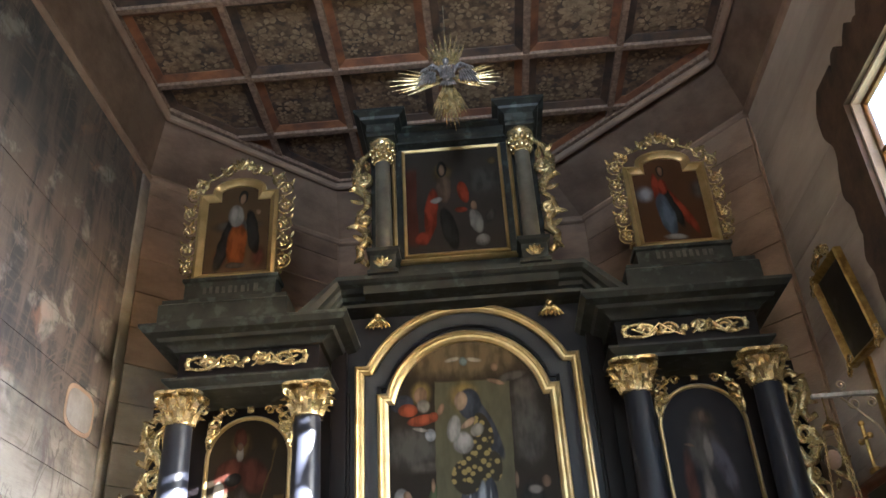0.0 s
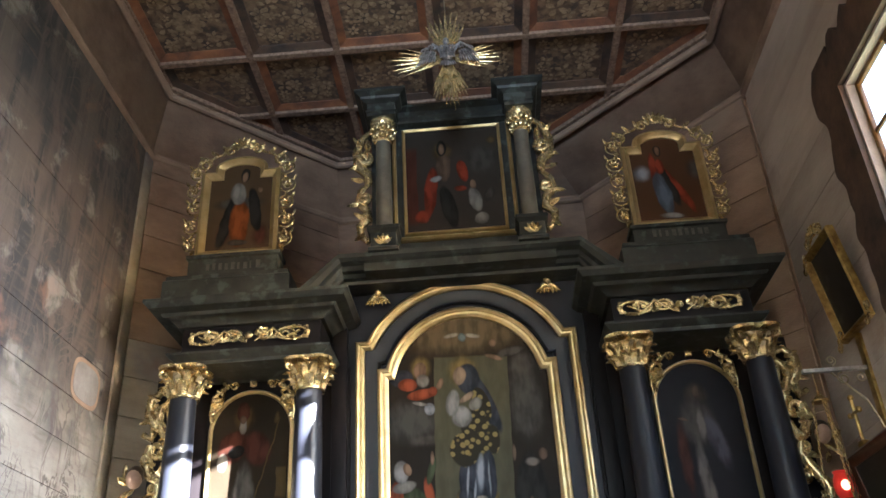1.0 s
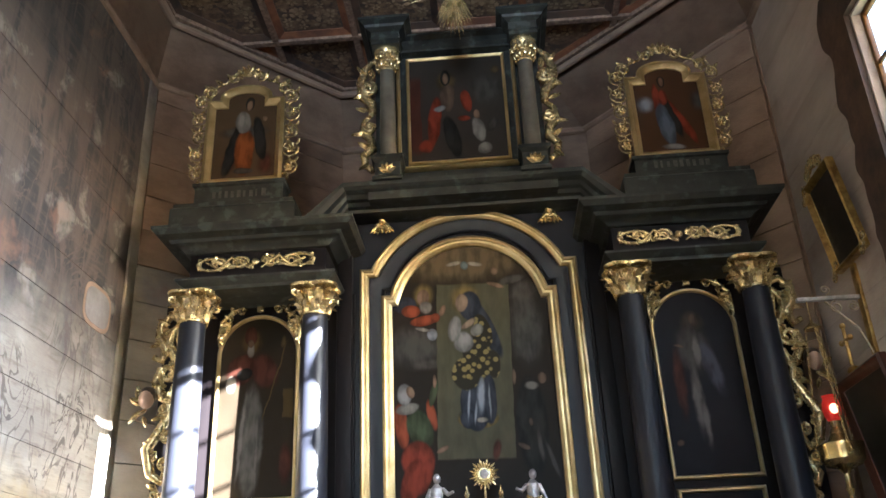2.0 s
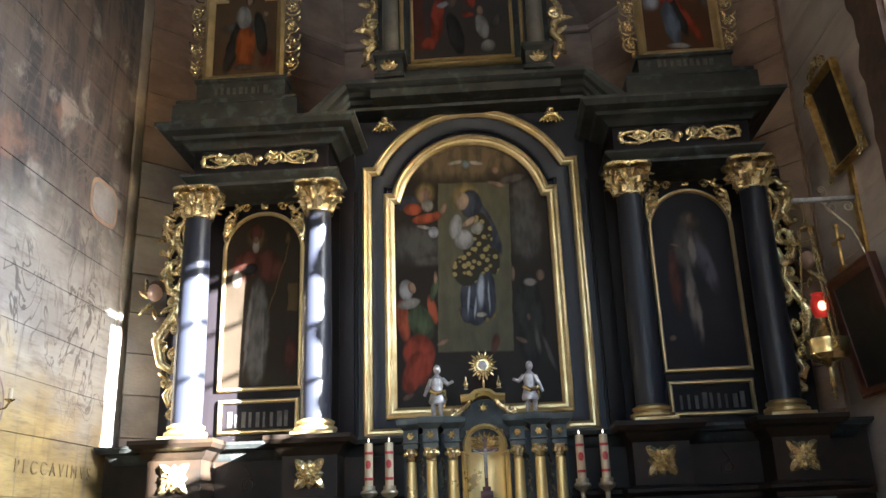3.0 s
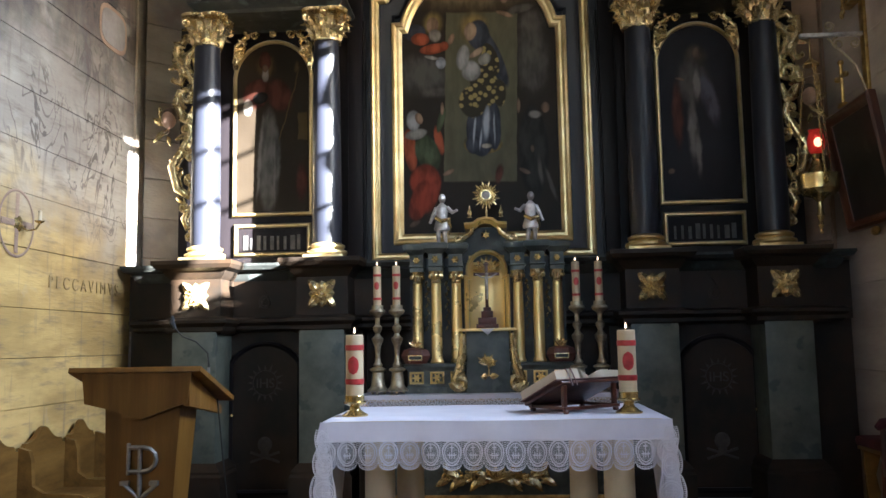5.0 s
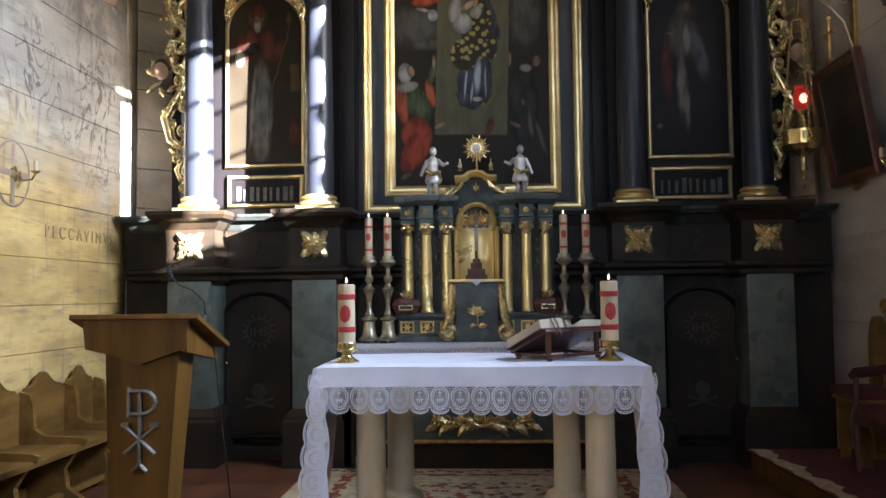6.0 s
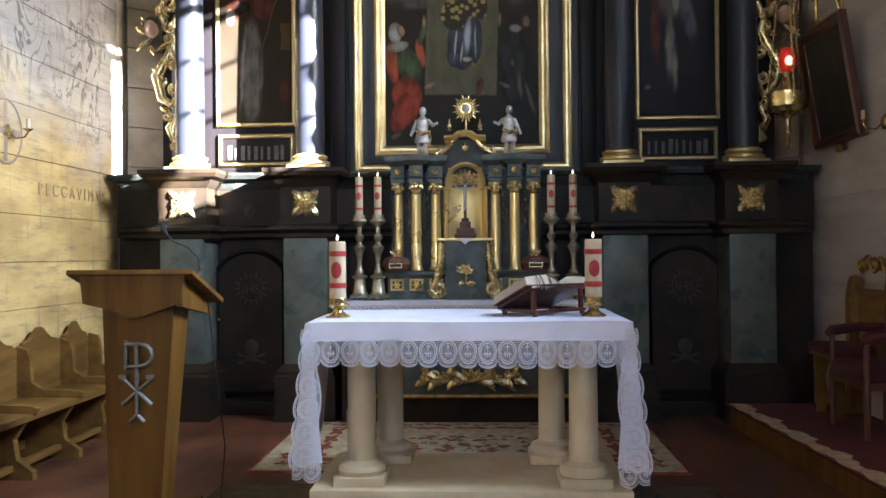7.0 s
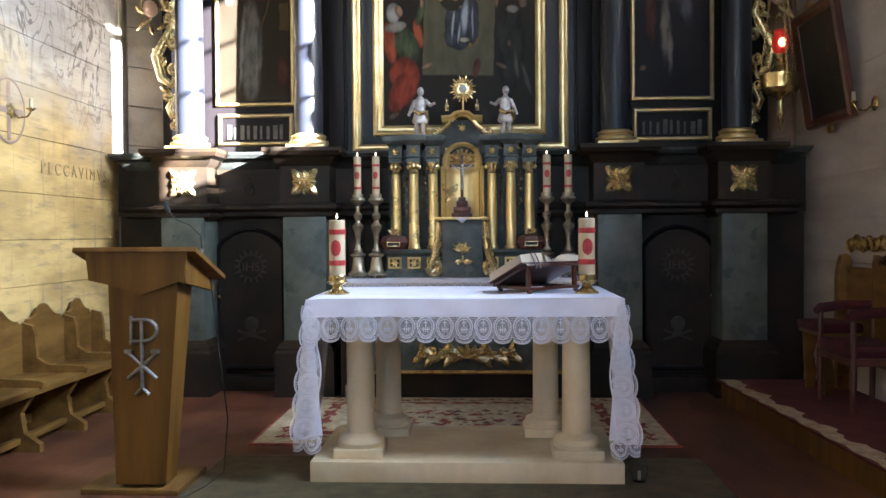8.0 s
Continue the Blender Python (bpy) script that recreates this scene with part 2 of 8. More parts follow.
    bp.inputs["Strength"].default_value, bp.inputs["Distance"].default_value = 0.5, 0.012
    l.new(grain, bp.inputs["Height"])
    l.new(bp.outputs[0], b.inputs["Normal"])
    return m


WALL_PAINT = wall_paint()


def emitter(name, color, strength):
    m = bpy.data.materials.new(name)
    m.use_nodes = True
    b = m.node_tree.nodes["Principled BSDF"]
    b.inputs["Base Color"].default_value = lin(*color)
    b.inputs["Emission Color"].default_value = lin(*color)
    b.inputs["Emission Strength"].default_value = strength
    return m


FLAME = emitter("candle_flame", (1.0, 0.66, 0.40), 0.16)
RED_GLASS = emitter("glowing_red_glass", (0.8, 0.035, 0.02), 0.0016)
LAMP_CORE = emitter("lamp_flame", (1.0, 0.36, 0.18), 0.09)


def glass_mat():
    m = bpy.data.materials.new("window_glass")
    m.use_nodes = True
    b = m.node_tree.nodes["Principled BSDF"]
    b.inputs["Transmission Weight"].default_value = 1.0
    b.inputs["Roughness"].default_value = 0.02
    b.inputs["IOR"].default_value = 1.05
    b.inputs["Base Color"].default_value = lin(0.95, 0.97, 1.0)
    return m


GLASS = glass_mat()


# pigments of the old paintings
P_CLOUD, P_SKY, P_OLIVE, P_PALE, P_BLUE = (0.050, 0.048, 0.044), (0.095, 0.070, 0.040), (0.074, 0.070, 0.044), (0.22, 0.20, 0.17), (0.15, 0.20, 0.22)
P_FLESH, P_NAVY, P_HALO, P_RED, P_GREY = (0.16, 0.105, 0.072), (0.034, 0.039, 0.054), (0.15, 0.11, 0.038), (0.17, 0.030, 0.016), (0.17, 0.165, 0.155)
P_WHITE, P_BROCADE, P_STEEL, P_GREEN, P_BLACK = (0.20, 0.20, 0.205), (0.026, 0.023, 0.016), (0.20, 0.22, 0.26), (0.045, 0.060, 0.032), (0.018, 0.017, 0.016)
P_DIM, P_MAROON, P_ROBE, P_HALO2, P_ORANGE = (0.055, 0.05, 0.045), (0.068, 0.024, 0.017), (0.10, 0.095, 0.085), (0.075, 0.052, 0.022), (0.17, 0.05, 0.015)
P_FACE, P_VERMILION, P_DIMFLESH, P_DIM2, P_DIM3 = (0.23, 0.165, 0.12), (0.20, 0.048, 0.022), (0.095, 0.065, 0.047), (0.125, 0.115, 0.105), (0.06, 0.058, 0.075)
P_HALO3, P_SLATE = (0.05, 0.042, 0.03), (0.075, 0.095, 0.13)


def painting(name, base, blobs, rough=0.42, wob=0.022):
    """Old oil paint: a ground with soft plain shapes. blobs: (x, z, half width, half height, colour, softness)."""
    m = bpy.data.materials.new(name)
    m.use_nodes = True
    n, l = m.node_tree.nodes, m.node_tree.links
    b = n["Principled BSDF"]
    geo = n.new("ShaderNodeNewGeometry")
    nz = n.new("ShaderNodeTexNoise")
    nz.inputs["Scale"].default_value, nz.inputs["Detail"].default_value = 7.0, 4.0
    l.new(geo.outputs["Position"], nz.inputs["Vector"])
    sub = n.new("ShaderNodeVectorMath")
    sub.operation = "SUBTRACT"
    sub.inputs[1].default_value = (0.5, 0.5, 0.5)
    l.new(nz.outputs["Color"], sub.inputs[0])
    sc = n.new("ShaderNodeVectorMath")
    sc.operation = "SCALE"
    sc.inputs[3].default_value = wob * 2
    l.new(sub.outputs[0], sc.inputs[0])
    add = n.new("ShaderNodeVectorMath")
    l.new(geo.outputs["Position"], add.inputs[0])
    l.new(sc.outputs[0], add.inputs[1])
    big = n.new("ShaderNodeTexNoise")
    big.inputs["Scale"].default_value, big.inputs["Detail"].default_value = 2.2, 5.0
    l.new(geo.outputs["Position"], big.inputs["Vector"])
    folds = n.new("ShaderNodeTexNoise")
    fm = n.new("ShaderNodeMapping")
    fm.inputs["Scale"].default_value = (13, 1, 5)
    l.new(add.outputs[0], fm.inputs["Vector"])
    l.new(fm.outputs[0], folds.inputs["Vector"])
    folds.inputs["Scale"].default_value, folds.inputs["Detail"].default_value = 1.0, 2.0
    g = n.new("ShaderNodeMix")
    g.data_type = "RGBA"
    g.inputs[6].default_value, g.inputs[7].default_value = lin(*base), lin(*[c * 0.45 for c in base])
    l.new(big.outputs[0], g.inputs[0])
    out = g.outputs[2]
    for x, z, w, h, col, soft, *more in blobs:
        square, turn = bool(more and more[0]), more[1] if len(more) > 1 else 0.0
        d = n.new("ShaderNodeVectorMath")
        d.operation = "SUBTRACT"
        d.inputs[1].default_value = (x, 0, z)
        l.new(add.outputs[0], d.inputs[0])
        if turn:
            tr = n.new("ShaderNodeVectorRotate")
            tr.rotation_type = "Y_AXIS"
            tr.inputs["Angle"].default_value = turn
            l.new(d.outputs[0], tr.inputs["Vector"])
            d = tr
        s = n.new("ShaderNodeVectorMath")
        s.operation = "MULTIPLY"
        s.inputs[1].default_value = (1 / w, 0, 1 / h)
        l.new(d.outputs[0], s.inputs[0])
        ln = n.new("ShaderNodeVectorMath")
        ln.operation = "LENGTH"
        l.new(s.outputs[0], ln.inputs[0])
        dist = ln.outputs[1]
        if square:
            ab = n.new("ShaderNodeVectorMath")
            ab.operation = "ABSOLUTE"
            l.new(s.outputs[0], ab.inputs[0])
            sp = n.new("ShaderNodeSeparateXYZ")
            l.new(ab.outputs[0], sp.inputs[0])
            top = n.new("ShaderNodeMath")
            top.operation = "MAXIMUM"
            l.new(sp.outputs[0], top.inputs[0])
            l.new(sp.outputs[2], top.inputs[1])
            dist = top.outputs[0]
        r = n.new("ShaderNodeMapRange")
        r.interpolation_type = "SMOOTHSTEP"
        r.inputs[1].default_value, r.inputs[2].default_value = 1 - soft, 1.0
        r.inputs[3].default_value, r.inputs[4].default_value = 1.0, 0.0
        l.new(dist, r.inputs[0])
        c = n.new("ShaderNodeMix")
        c.data_type = "RGBA"
        hi, lo = (1.1, 0.85) if square else (1.3, 0.55)
        c.inputs[6].default_value, c.inputs[7].default_value = lin(*[k * hi for k in col]), lin(*[k * lo for k in col])
        fr = n.new("ShaderNodeMapRange")
        fr.inputs[1].default_value, fr.inputs[2].default_value = 0.35, 0.65
        l.new(folds.outputs[0], fr.inputs[0])
        if not square:
            # brushwork that models each form: lighter middle, deeper edge
            ed = n.new("ShaderNodeMapRange")
            ed.inputs[1].default_value, ed.inputs[2].default_value, ed.inputs[3].default_value, ed.inputs[4].default_value = 0.35, 1.0, -0.3, 0.5
            l.new(dist, ed.inputs[0])
            su = n.new("ShaderNodeMath")
            su.use_clamp = True
            l.new(fr.outputs[0], su.inputs[0])
            l.new(ed.outputs[0], su.inputs[1])
            fr = su
        if col == P_BROCADE:
            # dark ground woven with gold sprigs
            vo = n.new("ShaderNodeTexVoronoi")
            vo.inputs["Scale"].default_value = 17.0
            l.new(add.outputs[0], vo.inputs["Vector"])
            fr = n.new("ShaderNodeMapRange")
            fr.inputs[1].default_value, fr.inputs[2].default_value = 0.30, 0.46
            l.new(vo.outputs["Distance"], fr.inputs[0])
            c.inputs[6].default_value, c.inputs[7].default_value = lin(0.21, 0.165, 0.065), lin(*P_BROCADE)
        l.new(fr.outputs[0], c.inputs[0])
        mx = n.new("ShaderNodeMix")
        mx.data_type = "RGBA"
        l.new(r.outputs[0], mx.inputs[0])
        l.new(out, mx.inputs[6])
        l.new(c.outputs[2], mx.inputs[7])
        out = mx.outputs[2]
    l.new(out, b.inputs["Base Color"])
    b.inputs["Roughness"].default_value = rough
    b.inputs["Specular IOR Level"].default_value = 0.09
    bp = n.new("ShaderNodeBump")
    bp.inputs["Strength"].default_value, bp.inputs["Distance"].default_value = 0.15, 0.004
    fine = n.new("ShaderNodeTexNoise")
    fine.inputs["Scale"].default_value = 90.0
    l.new(geo.outputs["Position"], fine.inputs["Vector"])
    l.new(fine.outputs[0], bp.inputs["Height"])
    l.new(bp.outputs[0], b.inputs["Normal"])
    return m


def thing(name, loc, label, category, group="", kind=""):
    ob = new(name)
    ob.location = loc
    ob.empty_display_size = 0.1
    return tagged(ob, label, category, group, kind)


def smooth_mesh(me, angle=40):
    me.polygons.foreach_set("use_smooth", [True] * len(me.polygons))
    me.set_sharp_from_angle(angle=radians(angle))


def part(name, bm, material, parent=None, label="", smooth=True, angle=28):
    """Links a bmesh, built in world places, as one mesh under a thing or a part."""
    bmesh.ops.recalc_face_normals(bm, faces=bm.faces)
    me = bpy.data.meshes.new(name)
    bm.to_mesh(me)
    bm.free()
    me.materials.append(material)
    if smooth:
        smooth_mesh(me, angle)
    ob = new(name, me)
    if parent:
        ob.parent = parent
        if parent.type == "EMPTY":
            ob.matrix_parent_inverse = Matrix.Translation(parent.location).inverted()
    if label:
        ob["label"] = label
    return ob


def box(bm, x0, x1, y0, y1, z0, z1, bevel=0.0, m=None):
    r = bmesh.ops.create_cube(bm, size=1)
    vs = r["verts"]
    for v in vs:
        v.co = Vector((x0 + (v.co.x + 0.5) * (x1 - x0), y0 + (v.co.y + 0.5) * (y1 - y0), z0 + (v.co.z + 0.5) * (z1 - z0)))
    if bevel:
        es = list({e for v in vs for e in v.link_edges})
        r = bmesh.ops.bevel(bm, geom=es, offset=bevel, segments=2, affect="EDGES", profile=0.6)
        vs = list({v for f in r["faces"] for v in f.verts} | {v for v in vs if v.is_valid})
    if m is not None:
        for v in vs:
            v.co = m @ v.co
    return vs


def lathe(bm, profile, x=0, y=0, z=0, segs=24, m=None, sx=1.0, sy=1.0):
    """Turns a profile of (radius, height) about the upright axis."""
    rings = []
    for r, h in profile:
        rings.append([bm.verts.new((x + sx * r * math.cos(2 * math.pi * k / segs), y + sy * r * math.sin(2 * math.pi * k / segs), z + h)) for k in range(segs)])
    for a, b in zip(rings, rings[1:]):
        for k in range(segs):
            bm.faces.new((a[k], a[(k + 1) % segs], b[(k + 1) % segs], b[k]))
    bm.faces.new(rings[0][::-1])
    bm.faces.new(rings[-1])
    if m is not None:
        for ring in rings:
            for v in ring:
                v.co = m @ v.co


def tube(bm, pts, radii, segs=8, flat=1.0, axis=None, closed=False):
    """A rod along pts with a radius at each; flat squeezes it along axis."""
    pts = [Vector(p) for p in pts]
    n = len(pts)
    if not hasattr(radii, "__len__"):
        radii = [radii] * n
    rings = []
    ref = Vector(axis or (0, 1, 0))
    for k, p in enumerate(pts):
        a = pts[(k - 1) % n] if closed or k else p
        b = pts[(k + 1) % n] if closed or k < n - 1 else p
        d = (b - a).normalized()
        u = ref - d * ref.dot(d)
        if u.length < 1e-3:
            u = Vector((1, 0, 0)) - d * d.x
        u.normalize()
        w = d.cross(u)
        rings.append([bm.verts.new(p + radii[k] * (math.cos(2 * math.pi * s / segs) * u * flat + math.sin(2 * math.pi * s / segs) * w)) for s in range(segs)])
    for k in range(n if closed else n - 1):
        a, b = rings[k], rings[(k + 1) % n]
        for s in range(segs):
            bm.faces.new((a[s], a[(s + 1) % segs], b[(s + 1) % segs], b[s]))
    if not closed:
        bm.faces.new(rings[0][::-1])
        bm.faces.new(rings[-1])


def slab(bm, outline, y0, y1):
    """An upright board with the outline (x, z), between two depths."""
    a = [bm.verts.new((x, y0, z)) for x, z in outline]
    b = [bm.verts.new((x, y1, z)) for x, z in outline]
    bm.faces.new(a)
    bm.faces.new(b[::-1])
    for k in range(len(a)):
        j = (k + 1) % len(a)
        bm.faces.new((a[k], a[j], b[j], b[k]))


def moulding(bm, path, profile, closed=True):
    """A frame along path (x, z) in an upright plane. profile: (offset outward to the left of travel, depth y)."""
    n = len(path)
    rings = []
    for k in range(n):
        p = Vector(path[k])
        a = Vector(path[(k - 1) % n]) if closed or k else p
        b = Vector(path[(k + 1) % n]) if closed or k < n - 1 else p
        d1 = (p - a).normalized() if (p - a).length else (b - p).normalized()
        d2 = (b - p).normalized() if (b - p).length else d1
        n1, n2 = Vector((-d1.y, d1.x)), Vector((-d2.y, d2.x))
        nn = (n1 + n2).normalized()
        k2 = 1 / max(0.35, nn.dot(n1))
        rings.append([bm.verts.new((p.x + nn.x * o * k2, y, p.y + nn.y * o * k2)) for o, y in profile])
    q = len(profile)
    for k in range(n if closed else n - 1):
        a, b = rings[k], rings[(k + 1) % n]
        for s in range(q):
            bm.faces.new((a[s], a[(s + 1) % q], b[(s + 1) % q], b[s]))
    if not closed:
        bm.faces.new(rings[0])
        bm.faces.new(rings[-1][::-1])


def cornice(bm, plan, steps):
    """A ledge round three sides of a plan (x0, x1, y front, y back). steps: (projection, z), from below upwards."""
    x0, x1, yf, yb = plan
    rings = [[bm.verts.new(c) for c in ((x0 - o, yb, z), (x0 - o, yf - o, z), (x1 + o, yf - o, z), (x1 + o, yb, z))] for o, z in steps]
    for a, b in zip(rings, rings[1:]):
        for k in range(4):
            bm.faces.new((a[k], a[(k + 1) % 4], b[(k + 1) % 4], b[k]))
    bm.faces.new(rings[0][::-1])
    bm.faces.new(rings[-1])


def spiral(x, z, r, turns=1.4, start=0.0, hand=1, y=0.0, steps=22, inner=0.25):
    """Points (x, y, z) of a volute that winds in."""
    out = []
    for k in range(steps):
        f = k / (steps - 1)
        a = start + hand * f * turns * 2 * math.pi
        q = r * (1 - (1 - inner) * f)
        out.append((x + q * math.cos(a), y, z + q * math.sin(a)))
    return out


def taper(n, a, b, c=None):
    """Radii that swell from a to b and fall to c."""
    c = a if c is None else c
    return [a + (b - a) * min(1, 2 * k / n) if 2 * k < n else b + (c - b) * (2 * k / n - 1) for k in range(n)]


def knob(bm, x, y, z, r, sx=1, sy=1, sz=1, seg=10):
    bmesh.ops.create_uvsphere(bm, u_segments=seg, v_segments=max(5, seg // 2 + 1), radius=r, matrix=Matrix.Translation((x, y, z)) @ Matrix.Diagonal((sx, sy, sz, 1)))


def leaf(bm, x, y, z, length, width, angle, lift=0.02, curl=0.02):
    """A carved leaf in an upright plane, facing the front, with a raised rib."""
    ca, sa = math.cos(angle), math.sin(angle)
    rows = []
    for f, w, d in ((0, 0.35, 0.3), (0.3, 1.0, 0.8), (0.6, 0.85, 1.0), (0.85, 0.5, 0.8), (1.0, 0.06, 0.2)):
        row = []
        for s, dd in ((-1, 0.2), (0, 1.0), (1, 0.2)):
            u, v = f * length, s * w * width / 2
            row.append(bm.verts.new((x + u * ca - v * sa, y - lift * d * dd - curl * f * f, z + u * sa + v * ca)))
        rows.append(row)
    for a, b in zip(rows, rows[1:]):
        for k in range(2):
            bm.faces.new((a[k], a[k + 1], b[k + 1], b[k]))
    base = bm.verts.new((x + 0.5 * length * ca, y + 0.004, z + 0.5 * length * sa))
    rim = [r[0] for r in rows] + [r[2] for r in rows[::-1]]
    for k in range(len(rim)):
        j = (k + 1) % len(rim)
        bm.faces.new((rim[j], rim[k], base))


def arch_path(x0, x1, z0, zs, top, notch=0.0, steps=20):
    """A closed outline: foot z0, shoulders at zs, an arc up to top; counter-clockwise seen from the front."""
    c = (x0 + x1) / 2
    h = (x1 - x0) / 2 - notch
    rise = top - zs
    r = (h * h + rise * rise) / (2 * rise)
    a0 = math.asin(min(1, h / r)) if rise <= h else math.pi - math.asin(min(1, h / r))
    arc = [(c + r * math.sin(a0 - 2 * a0 * k / steps), top - r + r * math.cos(a0 - 2 * a0 * k / steps)) for k in range(steps + 1)]
    pts = [(x0, z0), (x1, z0)]
    if notch:
        pts.append((x1, zs))
    pts += arc
    if notch:
        pts.append((x0, zs))
    return pts


def lettering(words, x, y, z, size, material, parent, name="lettering", tilt=90, turn=0, align="CENTER", label=""):
    c = bpy.data.curves.new("text", "FONT")
    c.body, c.size, c.align_x, c.extrude = words, size, align, 0.002
    tmp = bpy.data.objects.new("text", c)
    scene.collection.objects.link(tmp)
    bpy.context.view_layer.update()
    me = bpy.data.meshes.new_from_object(tmp.evaluated_get(bpy.context.evaluated_depsgraph_get()))
    bpy.data.objects.remove(tmp)
    me.transform(pose(x, y, z, tilt, 0, turn))
    me.materials.clear()
    me.materials.append(material)
    ob = new(name, me)
    ob.parent = parent
    if parent.type == "EMPTY":
        ob.matrix_parent_inverse = Matrix.Translation(parent.location).inverted()
    if label:
        ob["label"] = label
    return ob


def bars(x0, x1, z, h, y, n, material, parent, seed=1):
    """Writing as plain upright bars."""
    rnd = random.Random(seed)
    bm = bmesh.new()
    w = (x1 - x0) / n
    for k in range(n):
        f = rnd.uniform(0.8, 1.0)
        box(bm, x0 + k * w + 0.10 * w, x0 + k * w + w * rnd.uniform(0.35, 0.8), y - 0.003, y + 0.003, z - h / 2, z - h / 2 + h * f)
    return part("lettering", bm, material, parent, "row of plain painted bars", smooth=False)
# ---- the chancel: floor, walls, ceiling ----
XL, XR, YC, YB, YR = -3.06, 2.93, 0.10, 1.72, -13.0
XB = 1.42
TOP_L, TOP_R, CEIL = 6.66, 6.86, 7.30


def structure(name, bm, material, label, category, smooth=False):
    return tagged(part(name, bm, material, None, smooth=smooth), label, category, kind="structure")


bm = bmesh.new()
box(bm, -3.6, 3.6, YR - 0.3, 2.2, -0.25, -0.03)
floor = structure("floor", bm, FLOOR, "worn red-brown painted wooden church floor", "floor")

# solid wall cores behind the log courses
bm = bmesh.new()
box(bm, XL - 0.45, XL - 0.03, YR, YC + 0.5, -0.03, 7.6)
wall_left = structure("wall_left", bm, TIMBER, "old log wall with faded blue and ochre wall painting", "wall")

WINDOWS = [(-2.78, -1.70, 3.60, 5.46), (-4.20, -3.11, 3.66, 5.40)]
bm = bmesh.new()
SPLAY = 0.155
ys = [YR, -4.20 - SPLAY, -3.11 + SPLAY, -2.78 - SPLAY, -1.70 + SPLAY, YC + 0.5]
for a, b in zip(ys[::2], ys[1::2]):
    box(bm, XR + 0.03, XR + 0.20, a, b, -0.03, 7.6)
for a, b, lo, hi in WINDOWS:
    box(bm, XR + 0.03, XR + 0.20, a - SPLAY, b + SPLAY, -0.03, lo - SPLAY)
    box(bm, XR + 0.03, XR + 0.20, a - SPLAY, b + SPLAY, hi + SPLAY, 7.6)
wall_right = structure("wall_right", bm, PALE_TIMBER, "pale whitewashed log wall with faded wall painting", "wall")

bm = bmesh.new()
box(bm, -2.2, 2.2, YB + 0.03, YB + 0.4, -0.03, 7.6)
wall_back = structure("wall_back", bm, BROWN_TIMBER, "brown painted board wall behind the altar", "wall")

bm = bmesh.new()
box(bm, -3.6, -1.2, YR - 0.3, YR, -0.03, 7.6)
box(bm, 1.2, 3.6, YR - 0.3, YR, -0.03, 7.6)
# these two leave an unseen opening, added for the rear fill lamp
box(bm, -1.2, 1.2, YR - 0.3, YR, -0.03, 3.2)
box(bm, -1.2, 1.2, YR - 0.3, YR, 6.0, 7.6)
wall_rear = structure("wall_rear", bm, PALE_TIMBER, "plain wall that closes the nave", "wall")


def facet(side):
    """The slanting apse wall between a side wall and the back wall."""
    x0 = XL if side < 0 else XR
    a, b = Vector((x0, YC)), Vector((side * XB, YB))
    return a, b


facet_walls = {}
for side, nm in ((-1, "wall_apse_left"), (1, "wall_apse_right")):
    a, b = facet(side)
    d = (b - a).normalized()
    nrm = Vector((d.y, -d.x)) if side > 0 else Vector((-d.y, d.x))
    nrm = nrm if nrm.y > 0 else -nrm
    bm = bmesh.new()
    a2, b2 = a - d * 0.0, b + d * 0.2
    vs = []
    for z in (-0.03, 7.6):
        vs.append([bm.verts.new((p.x + nrm.x * o, p.y + nrm.y * o, z)) for p, o in ((a2, 0.03), (b2, 0.03), (b2, 0.4), (a2, 0.4))])
    bm.faces.new(vs[0][::-1])
    bm.faces.new(vs[1])
    for k in range(4):
        bm.faces.new((vs[0][k], vs[0][(k + 1) % 4], vs[1][(k + 1) % 4], vs[1][k]))
    facet_walls[side] = (structure(nm, bm, BROWN_TIMBER, "slanting brown timber apse wall with faint painting", "wall"), a, b, d, nrm)

# the ceiling: sloped cove, boards, ribs and painted coffers in one mesh
CL, CR, CYB = -2.87, 2.60, 1.38
KL, KR = 0.08, 0.25
GX = [-2.87, -1.935, -1.075, -0.13, 0.785, 1.69, 2.60]
GY = [1.38, 0.44, -0.46, -1.46, -2.60, -3.60, -4.60, -5.60, -6.60, -7.60, -8.60, -9.60, -10.60, -11.60, -13.0]


def inside_apse(x, y, margin=0.0):
    """How far (x, y) lies inside the slanting edges of the ceiling."""
    left = (x - CL) - (y + KL)
    right = (CR - x) - (y + KR)
    return min(left, right) / 1.414 > margin


bm = bmesh.new()
pts = [(CL, YR), (CR, YR), (CR, -KR), (CR - KR - CYB, CYB), (CL + KL + CYB, CYB), (CL, -KL)]
a = [bm.verts.new((x, y, CEIL + 0.10)) for x, y in pts]
b = [bm.verts.new((x, y, CEIL + 0.25)) for x, y in pts]
bm.faces.new(a)
bm.faces.new(b[::-1])
for k in range(len(a)):
    j = (k + 1) % len(a)
    bm.faces.new((a[k], a[j], b[j], b[k]))
ceiling = structure("ceiling", bm, FLORAL, "coffered wooden ceiling painted with pale flowers", "ceiling")


